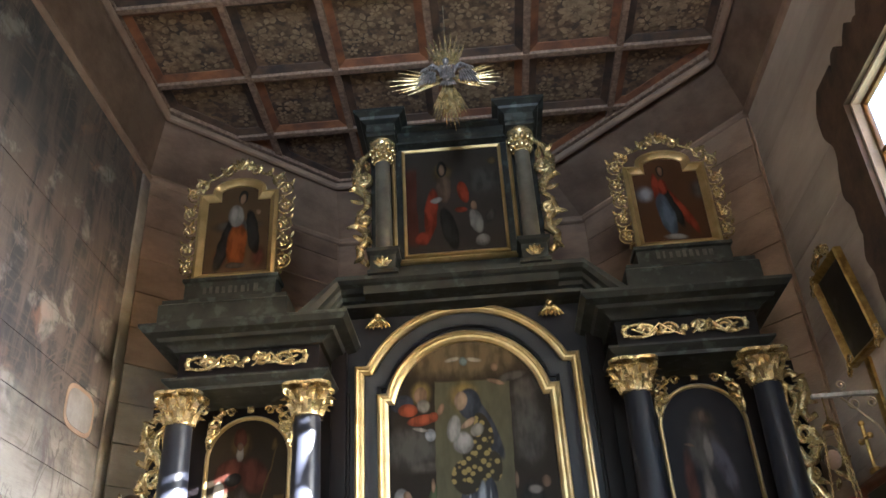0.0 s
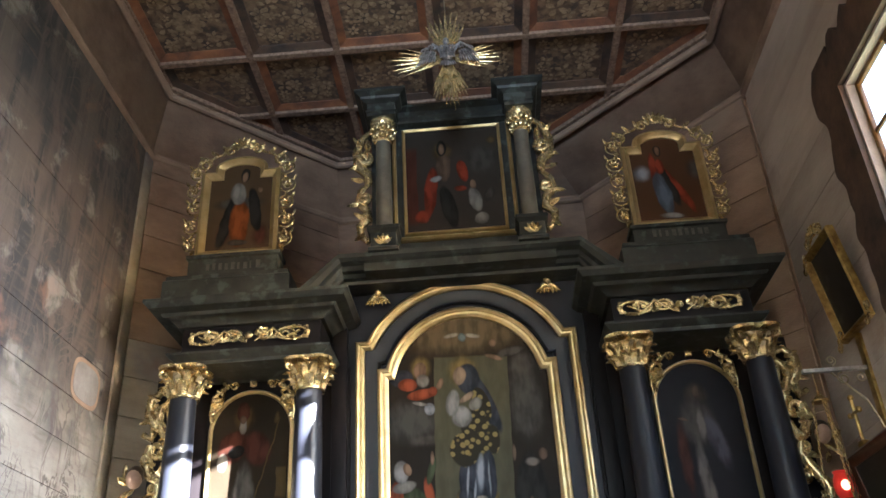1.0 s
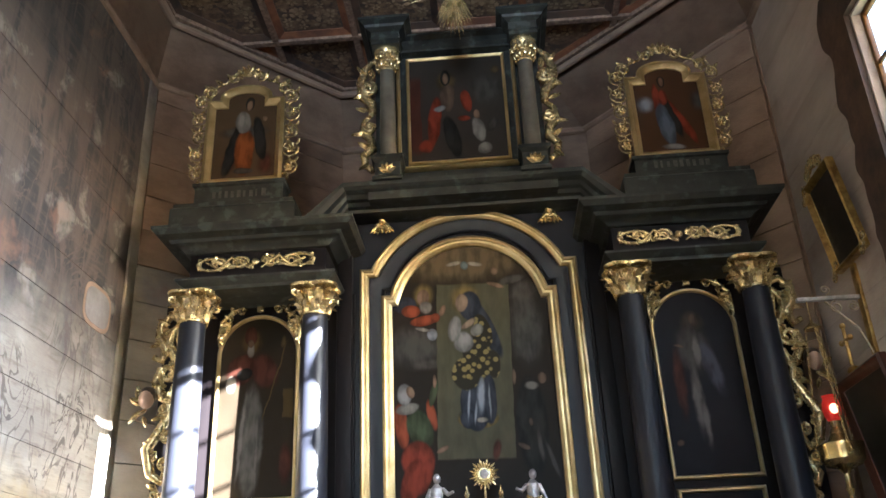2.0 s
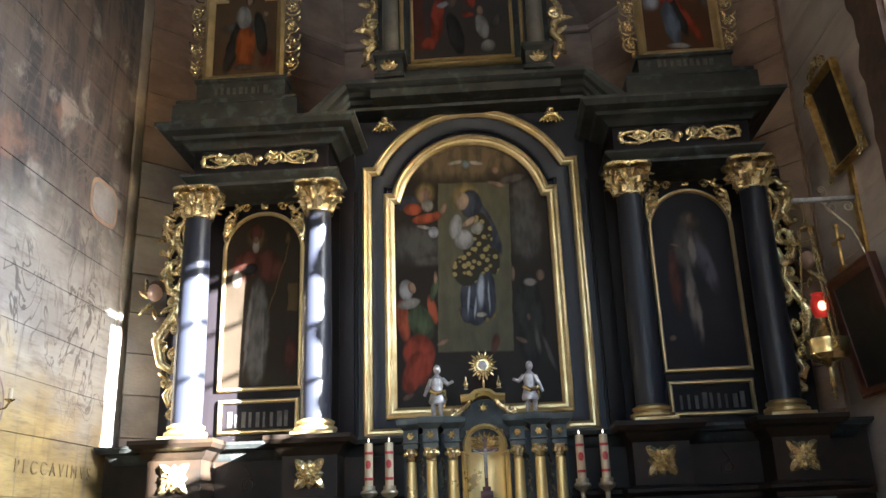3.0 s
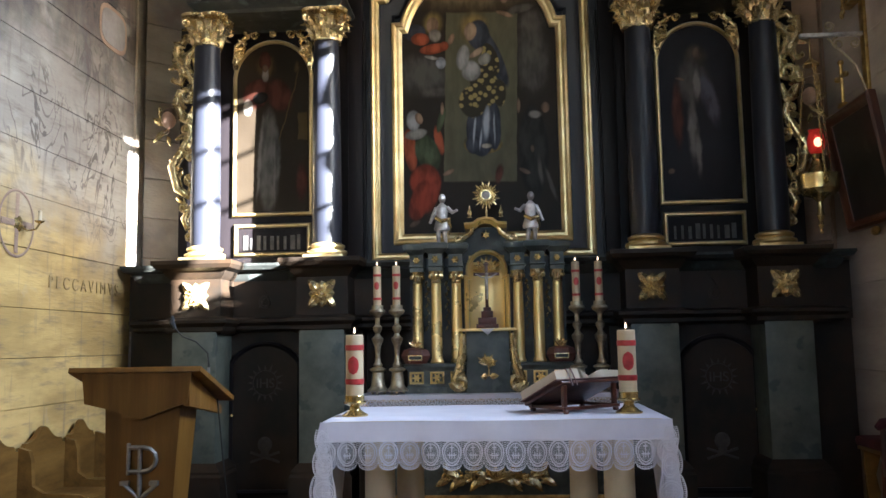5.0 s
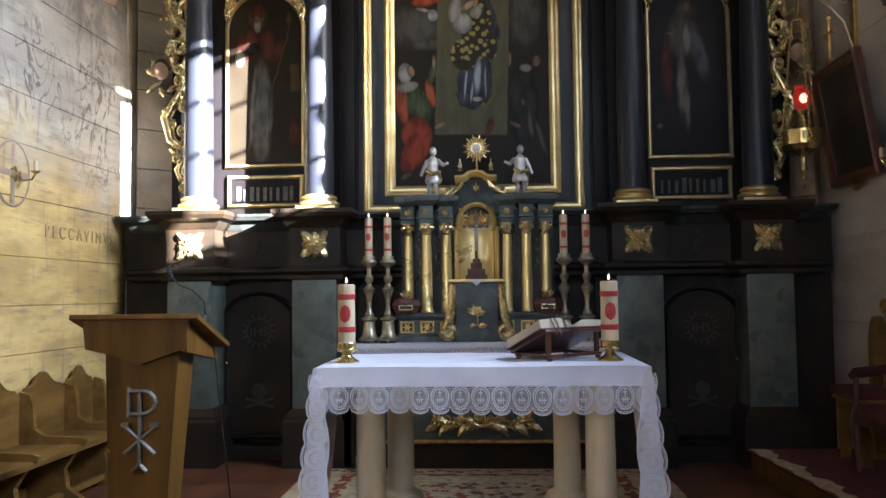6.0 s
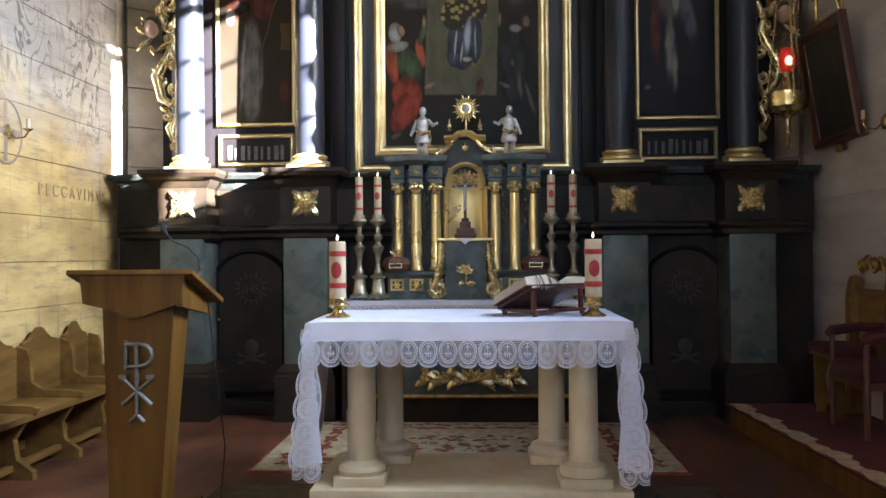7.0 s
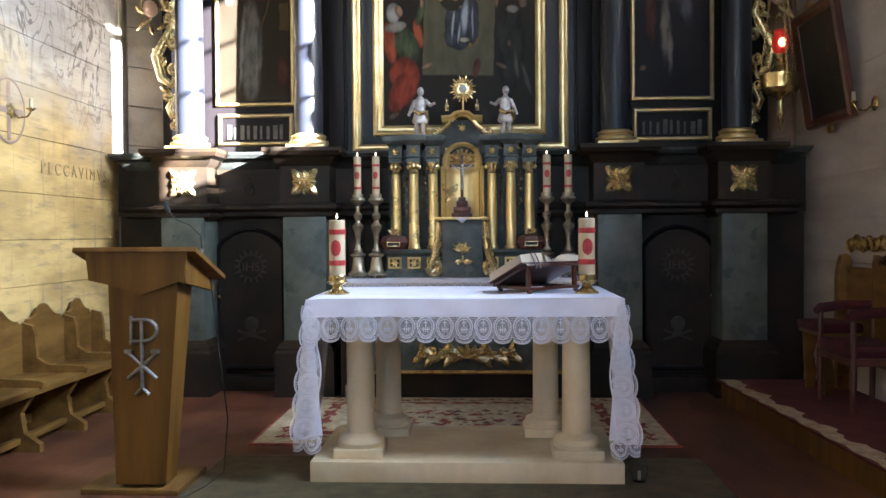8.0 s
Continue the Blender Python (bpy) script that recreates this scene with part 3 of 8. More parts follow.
def clip_quad(x0, x1, y0, y1, margin):
    """A coffer's outline cut by the slanting apse edges."""
    poly = [(x0, y0), (x1, y0), (x1, y1), (x0, y1)]
    for fn in (lambda p: (p[0] - CL) - (p[1] + KL) - margin * 1.414, lambda p: (CR - p[0]) - (p[1] + KR) - margin * 1.414):
        out = []
        for k in range(len(poly)):
            p, q = poly[k], poly[(k + 1) % len(poly)]
            fp, fq = fn(p), fn(q)
            if fp >= 0:
                out.append(p)
            if fp * fq < 0:
                f = fp / (fp - fq)
                out.append((p[0] + f * (q[0] - p[0]), p[1] + f * (q[1] - p[1])))
        poly = out
        if not poly:
            return []
    return poly


def inset(poly, d):
    n = len(poly)
    out = []
    area = sum(poly[k][0] * poly[(k + 1) % n][1] - poly[(k + 1) % n][0] * poly[k][1] for k in range(n))
    s = 1 if area > 0 else -1
    for k in range(n):
        p, a, b = Vector(poly[k]), Vector(poly[k - 1]), Vector(poly[(k + 1) % n])
        d1, d2 = (p - a).normalized(), (b - p).normalized()
        n1, n2 = Vector((-d1.y, d1.x)) * s, Vector((-d2.y, d2.x)) * s
        nn = (n1 + n2).normalized()
        out.append(tuple(p + nn * d / max(0.4, nn.dot(n1))))
    return out


def ring_frame(bm, poly, d0, d1, zlo, z_in, zhi):
    """A sloping frame: from depth d0 at zlo to depth d1 at z_in."""
    A, B = inset(poly, d0), inset(poly, d1)
    va, vb = [bm.verts.new((*p, zlo)) for p in A], [bm.verts.new((*p, z_in)) for p in B]
    vc, vd = [bm.verts.new((*p, zhi)) for p in A], [bm.verts.new((*p, zhi)) for p in B]
    n = len(A)
    for k in range(n):
        j = (k + 1) % n
        bm.faces.new((va[k], va[j], vb[j], vb[k]))
        bm.faces.new((va[k], vc[k], vc[j], va[j]))
        bm.faces.new((vb[k], vb[j], vd[j], vd[k]))


frames = {True: bmesh.new(), False: bmesh.new()}
petals = bmesh.new()
rnd = random.Random(7)


def blossom(bm, x, y, z, r, n, rot):
    """A painted flower as thin raised petals under the ceiling."""
    for k in range(n):
        a = rot + 2 * math.pi * k / n
        c, s = math.cos(a), math.sin(a)
        q = [(0.15, 0), (0.5, 0.26), (0.85, 0.22), (1.0, 0), (0.85, -0.22), (0.5, -0.26)]
        bm.faces.new([bm.verts.new((x + r * (u * c - v * s), y + r * (u * s + v * c), z - 0.004 * (u < 0.9))) for u, v in q])


for i in range(len(GX) - 1):
    for j in range(len(GY) - 1):
        poly = clip_quad(GX[i] + 0.035, GX[i + 1] - 0.035, GY[j + 1] + 0.035, GY[j] - 0.035, 0.05)
        if len(poly) < 3:
            continue
        try:
            ring_frame(frames[(i + j) % 2 == 0], poly, 0.0, 0.075, CEIL + 0.062, CEIL + 0.090, CEIL + 0.11)
        except ValueError:
            pass
        if GY[j] < -5:
            continue
        x0, x1, y0, y1 = GX[i] + 0.13, GX[i + 1] - 0.13, GY[j + 1] + 0.13, GY[j] - 0.13
        xc, yc = (x0 + x1) / 2, (y0 + y1) / 2
        kind = rnd.random()
        spots = []
        if kind < 0.5:
            spots.append((xc, yc, 0.17, 8))
        for k in range(150):
            x, y, r = rnd.uniform(x0, x1), rnd.uniform(y0, y1), rnd.uniform(0.045, 0.12)
            if all((x - p) ** 2 + (y - q) ** 2 > (0.8 * (r + s)) ** 2 for p, q, s, _ in spots) and len(spots) < 60:
                spots.append((x, y, r, rnd.choice((4, 5, 6, 6))))
        for x, y, r, n in spots:
            x = min(max(x, x0 + r), x1 - r)
            y = min(max(y, y0 + r), y1 - r)
            if inside_apse(x, y, 0.16 + r):
                blossom(petals, x, y, CEIL + 0.094, r, n, rnd.uniform(0, 6))
part("coffer_frame", frames[True], COFFER_RED, ceiling, "red-brown coffer frames", smooth=False)
part("coffer_frame", frames[False], COFFER_DARK, ceiling, "dark brown coffer frames", smooth=False)
part("painted_flower", petals, PETAL, ceiling, "pale painted flowers and leaves", smooth=False)["kind"] = "stuff"
bm = bmesh.new()
for x in GX:
    yb = min(CYB, (x - CL) - KL, (CR - x) - KR)
    box(bm, x - 0.034, x + 0.034, YR, yb, CEIL + 0.032, CEIL + 0.12, 0.008)
for y in GY[:-1]:
    x0, x1 = max(CL, CL + y + KL), min(CR, CR - y - KR)
    box(bm, x0, x1, y - 0.034, y + 0.034, CEIL + 0.028, CEIL + 0.12, 0.008)
for p, q in (((CL, -KL), (CL + KL + CYB, CYB)), ((CR, -KR), (CR - KR - CYB, CYB))):
    p, q = Vector(p), Vector(q)
    d = (q - p)
    m = Matrix.Translation((p.x, p.y, 0)) @ Matrix.Rotation(math.atan2(d.y, d.x), 4, "Z")
    box(bm, -0.05, d.length + 0.05, -0.06, 0.06, CEIL + 0.02, CEIL + 0.12, 0.01, m)
part("rib", bm, COFFER_RIB, ceiling, "pale speckled ceiling ribs", smooth=False)

# cove between walls and ceiling
bm = bmesh.new()
low = [(XL, YR, TOP_L), (XL, YC, TOP_L), (-XB, YB, 6.72), (XB, YB, 6.78), (XR, YC, TOP_R), (XR, YR, TOP_R)]
high = [(CL, YR, CEIL + 0.1), (CL, -KL, CEIL + 0.1), (CL + KL + CYB, CYB, CEIL + 0.1), (CR - KR - CYB, CYB, CEIL + 0.1), (CR, -KR, CEIL + 0.1), (CR, YR, CEIL + 0.1)]
for k in range(5):
    bm.faces.new([bm.verts.new(c) for c in (low[k], low[k + 1], high[k + 1], high[k])])
bmesh.ops.solidify(bm, geom=list(bm.faces), thickness=0.03)
cove = structure("ceiling_cove", bm, BROWN_TIMBER, "sloping brown painted boards under the ceiling", "cove")
bm = bmesh.new()
for p, q in zip(low, low[1:]):
    p, q = Vector(p), Vector(q)
    tube(bm, [p, q], 0.045, 8)
for p, q in zip(high, high[1:]):
    p, q = Vector(p) - Vector((0, 0, 0.12)), Vector(q) - Vector((0, 0, 0.12))
    tube(bm, [p, q], 0.04, 8)
structure("trim", bm, BROWN_TIMBER, "brown wooden moulding along the wall tops", "trim", smooth=True)
# roof void above
bm = bmesh.new()
box(bm, -3.6, 3.6, YR - 0.3, 2.2, 7.62, 7.75)
structure("roof", bm, BROWN_TIMBER, "closed wooden roof over the ceiling", "roof")
# unseen wall added outside, to keep direct sun out of the window nearer the altar
bm = bmesh.new()
box(bm, XR + 0.20, XR + 2.6, -3.16, -3.02, -0.03, 6.6)
structure("annex_wall", bm, PALE_TIMBER, "plain unseen wall added outside to keep sun off one window", "wall")
bm = bmesh.new()
box(bm, -60, 60, -60, 60, -0.6, -0.3)
structure("ground", bm, mat("dry_grass", (0.12, 0.13, 0.06), 0.95, 0.0, scale=3, bump=0.5), "dark grassy ground round the church", "ground")


def window(name, y0, y1, z0, z1, carved):
    w = thing(name, (XR, (y0 + y1) / 2, z0), "tall church window with wooden bars in a carved dark frame", "window", kind="structure")
    bm = bmesh.new()
    t = 0.05
    for a, b, c, d in ((y0, y0 + t, z0, z1), (y1 - t, y1, z0, z1), (y0 + t, y1 - t, z0, z0 + t), (y0 + t, y1 - t, z1 - t, z1)):
        box(bm, XR + 0.05, XR + 0.09, a, b, c, d, 0.006)
    part("window_frame", bm, OAK, w, "brown wooden window frame")
    bm = bmesh.new()
    box(bm, XR + 0.058, XR + 0.082, (y0 + y1) / 2 - 0.02, (y0 + y1) / 2 + 0.02, z0 + t, z1 - t)
    for k in range(1, 4):
        z = z0 + (z1 - z0) * k / 4
        box(bm, XR + 0.060, XR + 0.080, y0 + t, y1 - t, z - 0.016, z + 0.016)
    part("glazing_bar", bm, OAK, w)
    bm = bmesh.new()
    for a, b, c, d in ((y0 - 0.018, y0 + 0.02, z0 - 0.018, z1 + 0.018), (y1 - 0.02, y1 + 0.018, z0 - 0.018, z1 + 0.018), (y0 + 0.02, y1 - 0.02, z0 - 0.018, z0 + 0.02), (y0 + 0.02, y1 - 0.02, z1 - 0.02, z1 + 0.018)):
        box(bm, XR - 0.015, XR + 0.05, a, b, c, d)
    part("reveal", bm, PALE_TIMBER, w, "bare pale wooden reveal")
    if carved:
        bm = bmesh.new()
        # carved boards with a scalloped outer edge
        def board(p, q, out):
            n = 60
            pts = []
            for k in range(n + 1):
                f = k / n
                s = 0.34 + 0.07 * abs(math.sin(f * math.pi * 4.0)) + 0.035 * math.sin(f * math.pi * 9 + 1) + 0.012 * math.sin(f * 61)
                pts.append((p[0] + (q[0] - p[0]) * f + out[0] * s, p[1] + (q[1] - p[1]) * f + out[1] * s))
            loop = [p] + pts + [q]
            a = [bm.verts.new((XR - 0.06, *c)) for c in loop]
            b = [bm.verts.new((XR + 0.02, *c)) for c in loop]
            bm.faces.new(a)
            bm.faces.new(b[::-1])
            for k in range(len(a)):
                j = (k + 1) % len(a)
                bm.faces.new((a[k], a[j], b[j], b[k]))
        board((y1, z0 - 0.3), (y1, z1 + 0.38), (1, 0))
        board((y0, z0 - 0.3), (y0, z1 + 0.38), (-1, 0))
        board((y0, z1), (y1, z1), (0, 1))
        board((y0, z0), (y1, z0), (0, -1))
        part("carved_surround", bm, COFFER_DARK, w, "dark brown carved scalloped surround")
    return w


for k, (a, b, c, d) in enumerate(WINDOWS):
    window("window_%d" % (k + 1), a, b, c, d, k == 0)
# ---- the high altar ----
altar = thing("high_altar", (CX, 0, 0), "black and green marbled baroque high altar with gilded carving", "altar")
COLS = [-2.30, -1.278, 1.296, 2.292]

# carcass: pedestal zone, side bays, middle bay
for x0, x1, y0 in ((-2.98, -1.0, -0.18), (1.0, 2.90, -0.18), (-1.0, 1.0, -0.05)):
    bm = bmesh.new()
    box(bm, CX + x0, CX + x1, y0, 0.5, 0.0, 1.50)
    part("lower_body", bm, BROWNBLACK, altar, "brown-black painted lower body")
bm = bmesh.new()
box(bm, CX - 2.98, CX + 2.90, -0.22, 0.5, 1.50, 1.96)
part("pedestal_band", bm, BROWNBLACK, altar, "dark pedestal band")
bm = bmesh.new()
cornice(bm, (CX - 2.90, CX + 2.80, -0.22, 0.5), [(0, 1.48), (0.03, 1.50), (0.03, 1.53), (0.06, 1.555), (0.06, 1.58), (0.01, 1.60)])
part("lower_moulding", bm, BROWNBLACK, altar)
bm = bmesh.new()
cornice(bm, (CX - 2.90, CX + 2.80, -0.22, 0.5), [(0, 1.90), (0.03, 1.93), (0.05, 1.975), (0.10, 1.99), (0.12, 2.02), (0.12, 2.04), (0.0, 2.05)])
part("shelf_moulding", bm, MARBLE, altar, "dark green marbled shelf")
for x0, x1 in ((-2.66, -1.0), (1.0, 2.66)):
    bm = bmesh.new()
    box(bm, CX + x0, CX + x1, 0.0, 0.5, 2.05, 4.20)
    part("side_bay", bm, EBONY, altar, "black painted side bay")
bm = bmesh.new()
slab(bm, [(CX - 1.06, 2.05), (CX + 1.06, 2.05), (CX + 1.06, 4.99), (CX - 1.06, 4.99)], 0.03, 0.5)
part("middle_bay", bm, NAVY, altar, "blue-black painted middle bay")
for s in (-1, 1):
    bm = bmesh.new()
    box(bm, CX + s * 1.085 - 0.065, CX + s * 1.085 + 0.065, -0.04, 0.06, 2.05, 4.6, 0.012)
    part("pilaster", bm, EBONY, altar)

# pillars, pedestal blocks, columns
for n, x in enumerate(COLS):
    bm = bmesh.new()
    box(bm, x - 0.18, x + 0.18, -0.56, -0.1, 0.45, 1.50, 0.012)
    pillar = part("pillar", bm, PALE_MARBLE, altar, "grey-green marbled pillar")
    bm = bmesh.new()
    cornice(bm, (x - 0.20, x + 0.20, -0.58, -0.1), [(0.045, 0.0), (0.045, 0.36), (0.03, 0.38), (0.03, 0.40), (0.0, 0.44), (-0.02, 0.46)])
    part("plinth", bm, BROWNBLACK, pillar, "dark stepped plinth")
    bm = bmesh.new()
    cornice(bm, (x - 0.205, x + 0.205, -0.54, -0.1), [(0.0, 1.46), (0.03, 1.49), (0.03, 1.52), (0.07, 1.55), (0.07, 1.575), (0.0, 1.60), (0.0, 1.90), (0.03, 1.93), (0.05, 1.965), (0.10, 1.985), (0.12, 2.015), (0.12, 2.045), (0.0, 2.06)])
    pedestal = part("pedestal", bm, BROWNBLACK, altar, "dark pedestal block with ledges")
    bm = bmesh.new()
    for k in range(8):
        a = math.pi / 4 * k
        leaf(bm, x + 0.02 * math.cos(a), -0.548, 1.765 + 0.02 * math.sin(a), 0.135 if k % 2 else 0.085, 0.085, a, 0.04, -0.01)
        for h in (-1, 1):
            leaf(bm, x + 0.05 * math.cos(a), -0.552, 1.765 + 0.05 * math.sin(a), 0.05, 0.032, a + h * 0.75, 0.03, -0.01)
    for k in range(8):
        a = math.pi / 4 * (k + 0.5)
        leaf(bm, x + 0.01 * math.cos(a), -0.572, 1.765 + 0.01 * math.sin(a), 0.055, 0.034, a, 0.03, -0.005)
    knob(bm, x, -0.575, 1.765, 0.022)
    part("rosette", bm, GOLD, pedestal, "gilded square rosette")
    column = thing("column", (x, -0.34, 2.05), "", "")
    for key in ("label", "category"):
        if key in column:
            del column[key]
    column.parent = altar
    column.matrix_parent_inverse = Matrix.Translation(altar.location).inverted()
    bm = bmesh.new()
    lathe(bm, [(0.118, 2.16), (0.122, 2.4), (0.12, 2.8), (0.113, 3.4), (0.103, 3.89)], x, -0.34, 0, 32)
    part("shaft", bm, NAVY, column, "smooth blue-black column shaft")
    bm = bmesh.new()
    box(bm, x - 0.165, x + 0.165, -0.34 - 0.165, -0.34 + 0.165, 2.052, 2.085, 0.006)
    lathe(bm, [(0.155, 2.085), (0.168, 2.10), (0.165, 2.12), (0.142, 2.13), (0.135, 2.14), (0.148, 2.152), (0.146, 2.168), (0.125, 2.178), (0.118, 2.185)], x, -0.34, 0, 32)
    part("column_base", bm, FRAME_GOLD, column, "gilded turned base")
    bm = bmesh.new()
    lathe(bm, [(0.108, 3.90), (0.125, 3.905), (0.125, 3.925), (0.108, 3.935), (0.106, 4.02), (0.112, 4.12), (0.15, 4.20), (0.14, 4.21)], x, -0.34, 0, 24)
    for tier, (zb, n8, ln, wd) in enumerate(((3.93, 9, 0.13, 0.082), (4.03, 9, 0.14, 0.08))):
        for k in range(n8):
            a = 2 * math.pi * (k + 0.5 * tier) / n8
            rows = []
            for f, w, o in ((0, 0.7, 0.0), (0.4, 0.95, 0.010), (0.75, 0.85, 0.026), (1.0, 0.6, 0.055), (0.84, 0.3, 0.080)):
                row = []
                for s, dd in ((-1, -0.006), (0, 0.018), (1, -0.006)):
                    r = 0.112 + 0.02 * tier + o + dd
                    aa = a + s * w * wd / 2 / 0.13
                    row.append(bm.verts.new((x + r * math.cos(aa), -0.34 + r * math.sin(aa), zb + ln * f)))
                rows.append(row)
            for p, q in zip(rows, rows[1:]):
                for c in range(2):
                    bm.faces.new((p[c], p[c + 1], q[c + 1], q[c]))
    for k in range(4):
        a = math.pi / 4 + math.pi / 2 * k
        cx, cy = x + 0.19 * math.cos(a), -0.34 + 0.19 * math.sin(a)
        pts = [(cx + 0.045 * q * math.cos(a) * math.cos(w), cy + 0.045 * q * math.sin(a) * math.cos(w), 4.165 + 0.045 * q * math.sin(w)) for q, w in ((1 - 0.06 * i, -2.6 + 0.62 * i) for i in range(12))]
        tube(bm, pts, [0.016 - 0.0006 * i for i in range(12)], 6)
        knob(bm, x + 0.16 * math.cos(a + math.pi / 4), -0.34 + 0.16 * math.sin(a + math.pi / 4), 4.225, 0.030, seg=8)
    rim = []
    for k in range(40):
        a = 2 * math.pi * k / 40
        r = 0.175 + 0.052 * abs(math.sin(2 * a)) ** 1.5
        rim.append((r * math.cos(a), r * math.sin(a)))
    lo, hi = [bm.verts.new((x + p, -0.34 + q, 4.232)) for p, q in rim], [bm.verts.new((x + p * 1.04, -0.34 + q * 1.04, 4.262)) for p, q in rim]
    bm.faces.new(lo[::-1])
    bm.faces.new(hi)
    for k in range(40):
        bm.faces.new((lo[k], lo[(k + 1) % 40], hi[(k + 1) % 40], hi[k]))
    for v in bm.verts:
        v.co.z = 3.875 + (v.co.z - 3.90) * 0.70
    part("capital", bm, GOLD, column, "gilded corinthian capital", angle=45)

# entablature over the side bays
for s in (-1, 1):
    x0, x1 = (-2.36, -1.15) if s < 0 else (1.17, 2.34)
    bm = bmesh.new()
    cornice(bm, (x0, x1, -0.46, 0.5), [(-0.02, 4.128), (0.0, 4.134), (0.0, 4.165), (0.035, 4.185), (0.06, 4.21), (0.06, 4.228), (-0.03, 4.235)])
    part("architrave", bm, MARBLE, altar, "green marbled architrave")
    bm = bmesh.new()
    box(bm, x0 + 0.03, x1 - 0.03, -0.43, 0.5, 4.228, 4.50)
    frieze = part("frieze", bm, EBONY, altar, "black frieze")
    bm = bmesh.new()
    xc = (x0 + x1) / 2 - 0.015
    for h in (-1, 1):
        tube(bm, spiral(xc + h * 0.13, 4.52, 0.075, 1.6, 0 if h < 0 else math.pi, -h, -0.445), taper(22, 0.012, 0.02), 7, 0.8)
        tube(bm, spiral(xc + h * 0.30, 4.51, 0.075, 1.5, math.pi if h < 0 else 0, h, -0.445), taper(22, 0.012, 0.02), 7, 0.8)
        pts = [(xc + h * (0.36 + 0.13 * math.cos(a)), -0.445, 4.515 + 0.072 * math.sin(a)) for a in [2 * math.pi * k / 20 for k in range(20)]]
        tube(bm, pts, 0.020, 7, 0.8, closed=True)
        tube(bm, [(xc + h * 0.05, -0.445, 4.45), (xc + h * 0.2, -0.455, 4.58), (xc + h * 0.3, -0.45, 4.46), (xc + h * 0.42, -0.445, 4.54)], [0.012, 0.02, 0.02, 0.012], 7, 0.8)
        for q in range(4):
            leaf(bm, xc + h * (0.06 + 0.1 * q), -0.445, 4.51, 0.10, 0.06, (1.1 + 1.3 * q) * h, 0.022)
        pts = [(xc + h * 0.475, -0.445, 4.515 + 0.07 * math.cos(a)) for a in (0, 1, 2, 3.14)]
        tube(bm, pts, 0.018, 7, 0.8)
    knob(bm, xc, -0.447, 4.52, 0.035, 1, 0.6, 1.2)
    for v in bm.verts:
        v.co.z = 4.365 + (v.co.z - 4.515) * 0.78
    part("frieze_carving", bm, GOLD, frieze, "gilded openwork scroll carving", angle=60)
    bm = bmesh.new()
    cornice(bm, (x0, x1, -0.46, 0.5), [(-0.04, 4.465), (0.0, 4.47), (0.02, 4.495), (0.07, 4.525), (0.10, 4.53), (0.12, 4.555), (0.20, 4.575), (0.22, 4.60), (0.235, 4.615), (0.235, 4.64), (0.14, 4.65), (0.12, 4.665)])
    part("cornice", bm, MARBLE, altar, "deep dark green marbled cornice")
# raised middle cornice with slanting shoulders
bm = bmesh.new()
prof = [(-0.02, 0.02), (-0.02, -0.20), (0.0, -0.21), (0.005, -0.26), (0.03, -0.28), (0.035, -0.33), (0.06, -0.36), (0.07, -0.42), (0.09, -0.45), (0.12, -0.455), (0.12, -0.05), (0.12, 0.4), (-0.02, 0.4)]
path = [(CX + 1.50, 4.50), (CX + 1.30, 4.68), (CX + 1.02, 4.94), (CX - 1.02, 4.94), (CX - 1.30, 4.68), (CX - 1.50, 4.50)]
rings = []
for px, pz in path:
    deep = 2.3 if abs(px - CX) > 1.1 else 1.25
    rings.append([bm.verts.new((px + (px - CX) * 0.015 * (o > 0.08), y, pz + 0.12 - (0.12 - o) * deep)) for o, y in prof])
for a, b in zip(rings, rings[1:]):
    for k in range(len(prof)):
        bm.faces.new((a[k], a[(k + 1) % len(prof)], b[(k + 1) % len(prof)], b[k]))
bm.faces.new(rings[0])
bm.faces.new(rings[-1][::-1])
part("middle_cornice", bm, MARBLE, altar, "raised dark green marbled cornice", angle=25)

# middle painting with double gilded frame
GOLD_FRAME = [(0.0, 0.03), (0.0, -0.03), (-0.008, -0.042), (-0.020, -0.046), (-0.030, -0.040), (-0.034, -0.028), (-0.050, -0.026), (-0.056, -0.020), (-0.068, -0.010), (-0.07, 0.0), (-0.07, 0.03)]
outer = arch_path(-0.957, 0.94, 2.054, 4.416, 4.937, 0.10, 24)
inner = arch_path(-0.77, 0.745, 2.20, 4.157, 4.68, 0.075, 24)
bm = bmesh.new()
moulding(bm, outer, [(-1.08 * p, q) for p, q in GOLD_FRAME])
part("outer_frame", bm, FRAME_GOLD, altar, "gilded moulded outer frame", angle=30)
bm = bmesh.new()
moulding(bm, inner, [(-1.3 * p, q) for p, q in GOLD_FRAME])
part("inner_frame", bm, FRAME_GOLD, altar, "wide gilded moulded inner frame", angle=30)
bm = bmesh.new()
moulding(bm, arch_path(-0.872, 0.853, 2.115, 4.345, 4.857, 0.10, 24), [(0.0, 0.04), (0.0, -0.0), (0.05, 0.02), (0.10, 0.022), (0.13, -0.005), (0.13, 0.04)])
part("frame_hollow", bm, NAVY, altar, "blue-black hollow between the frames", angle=30)
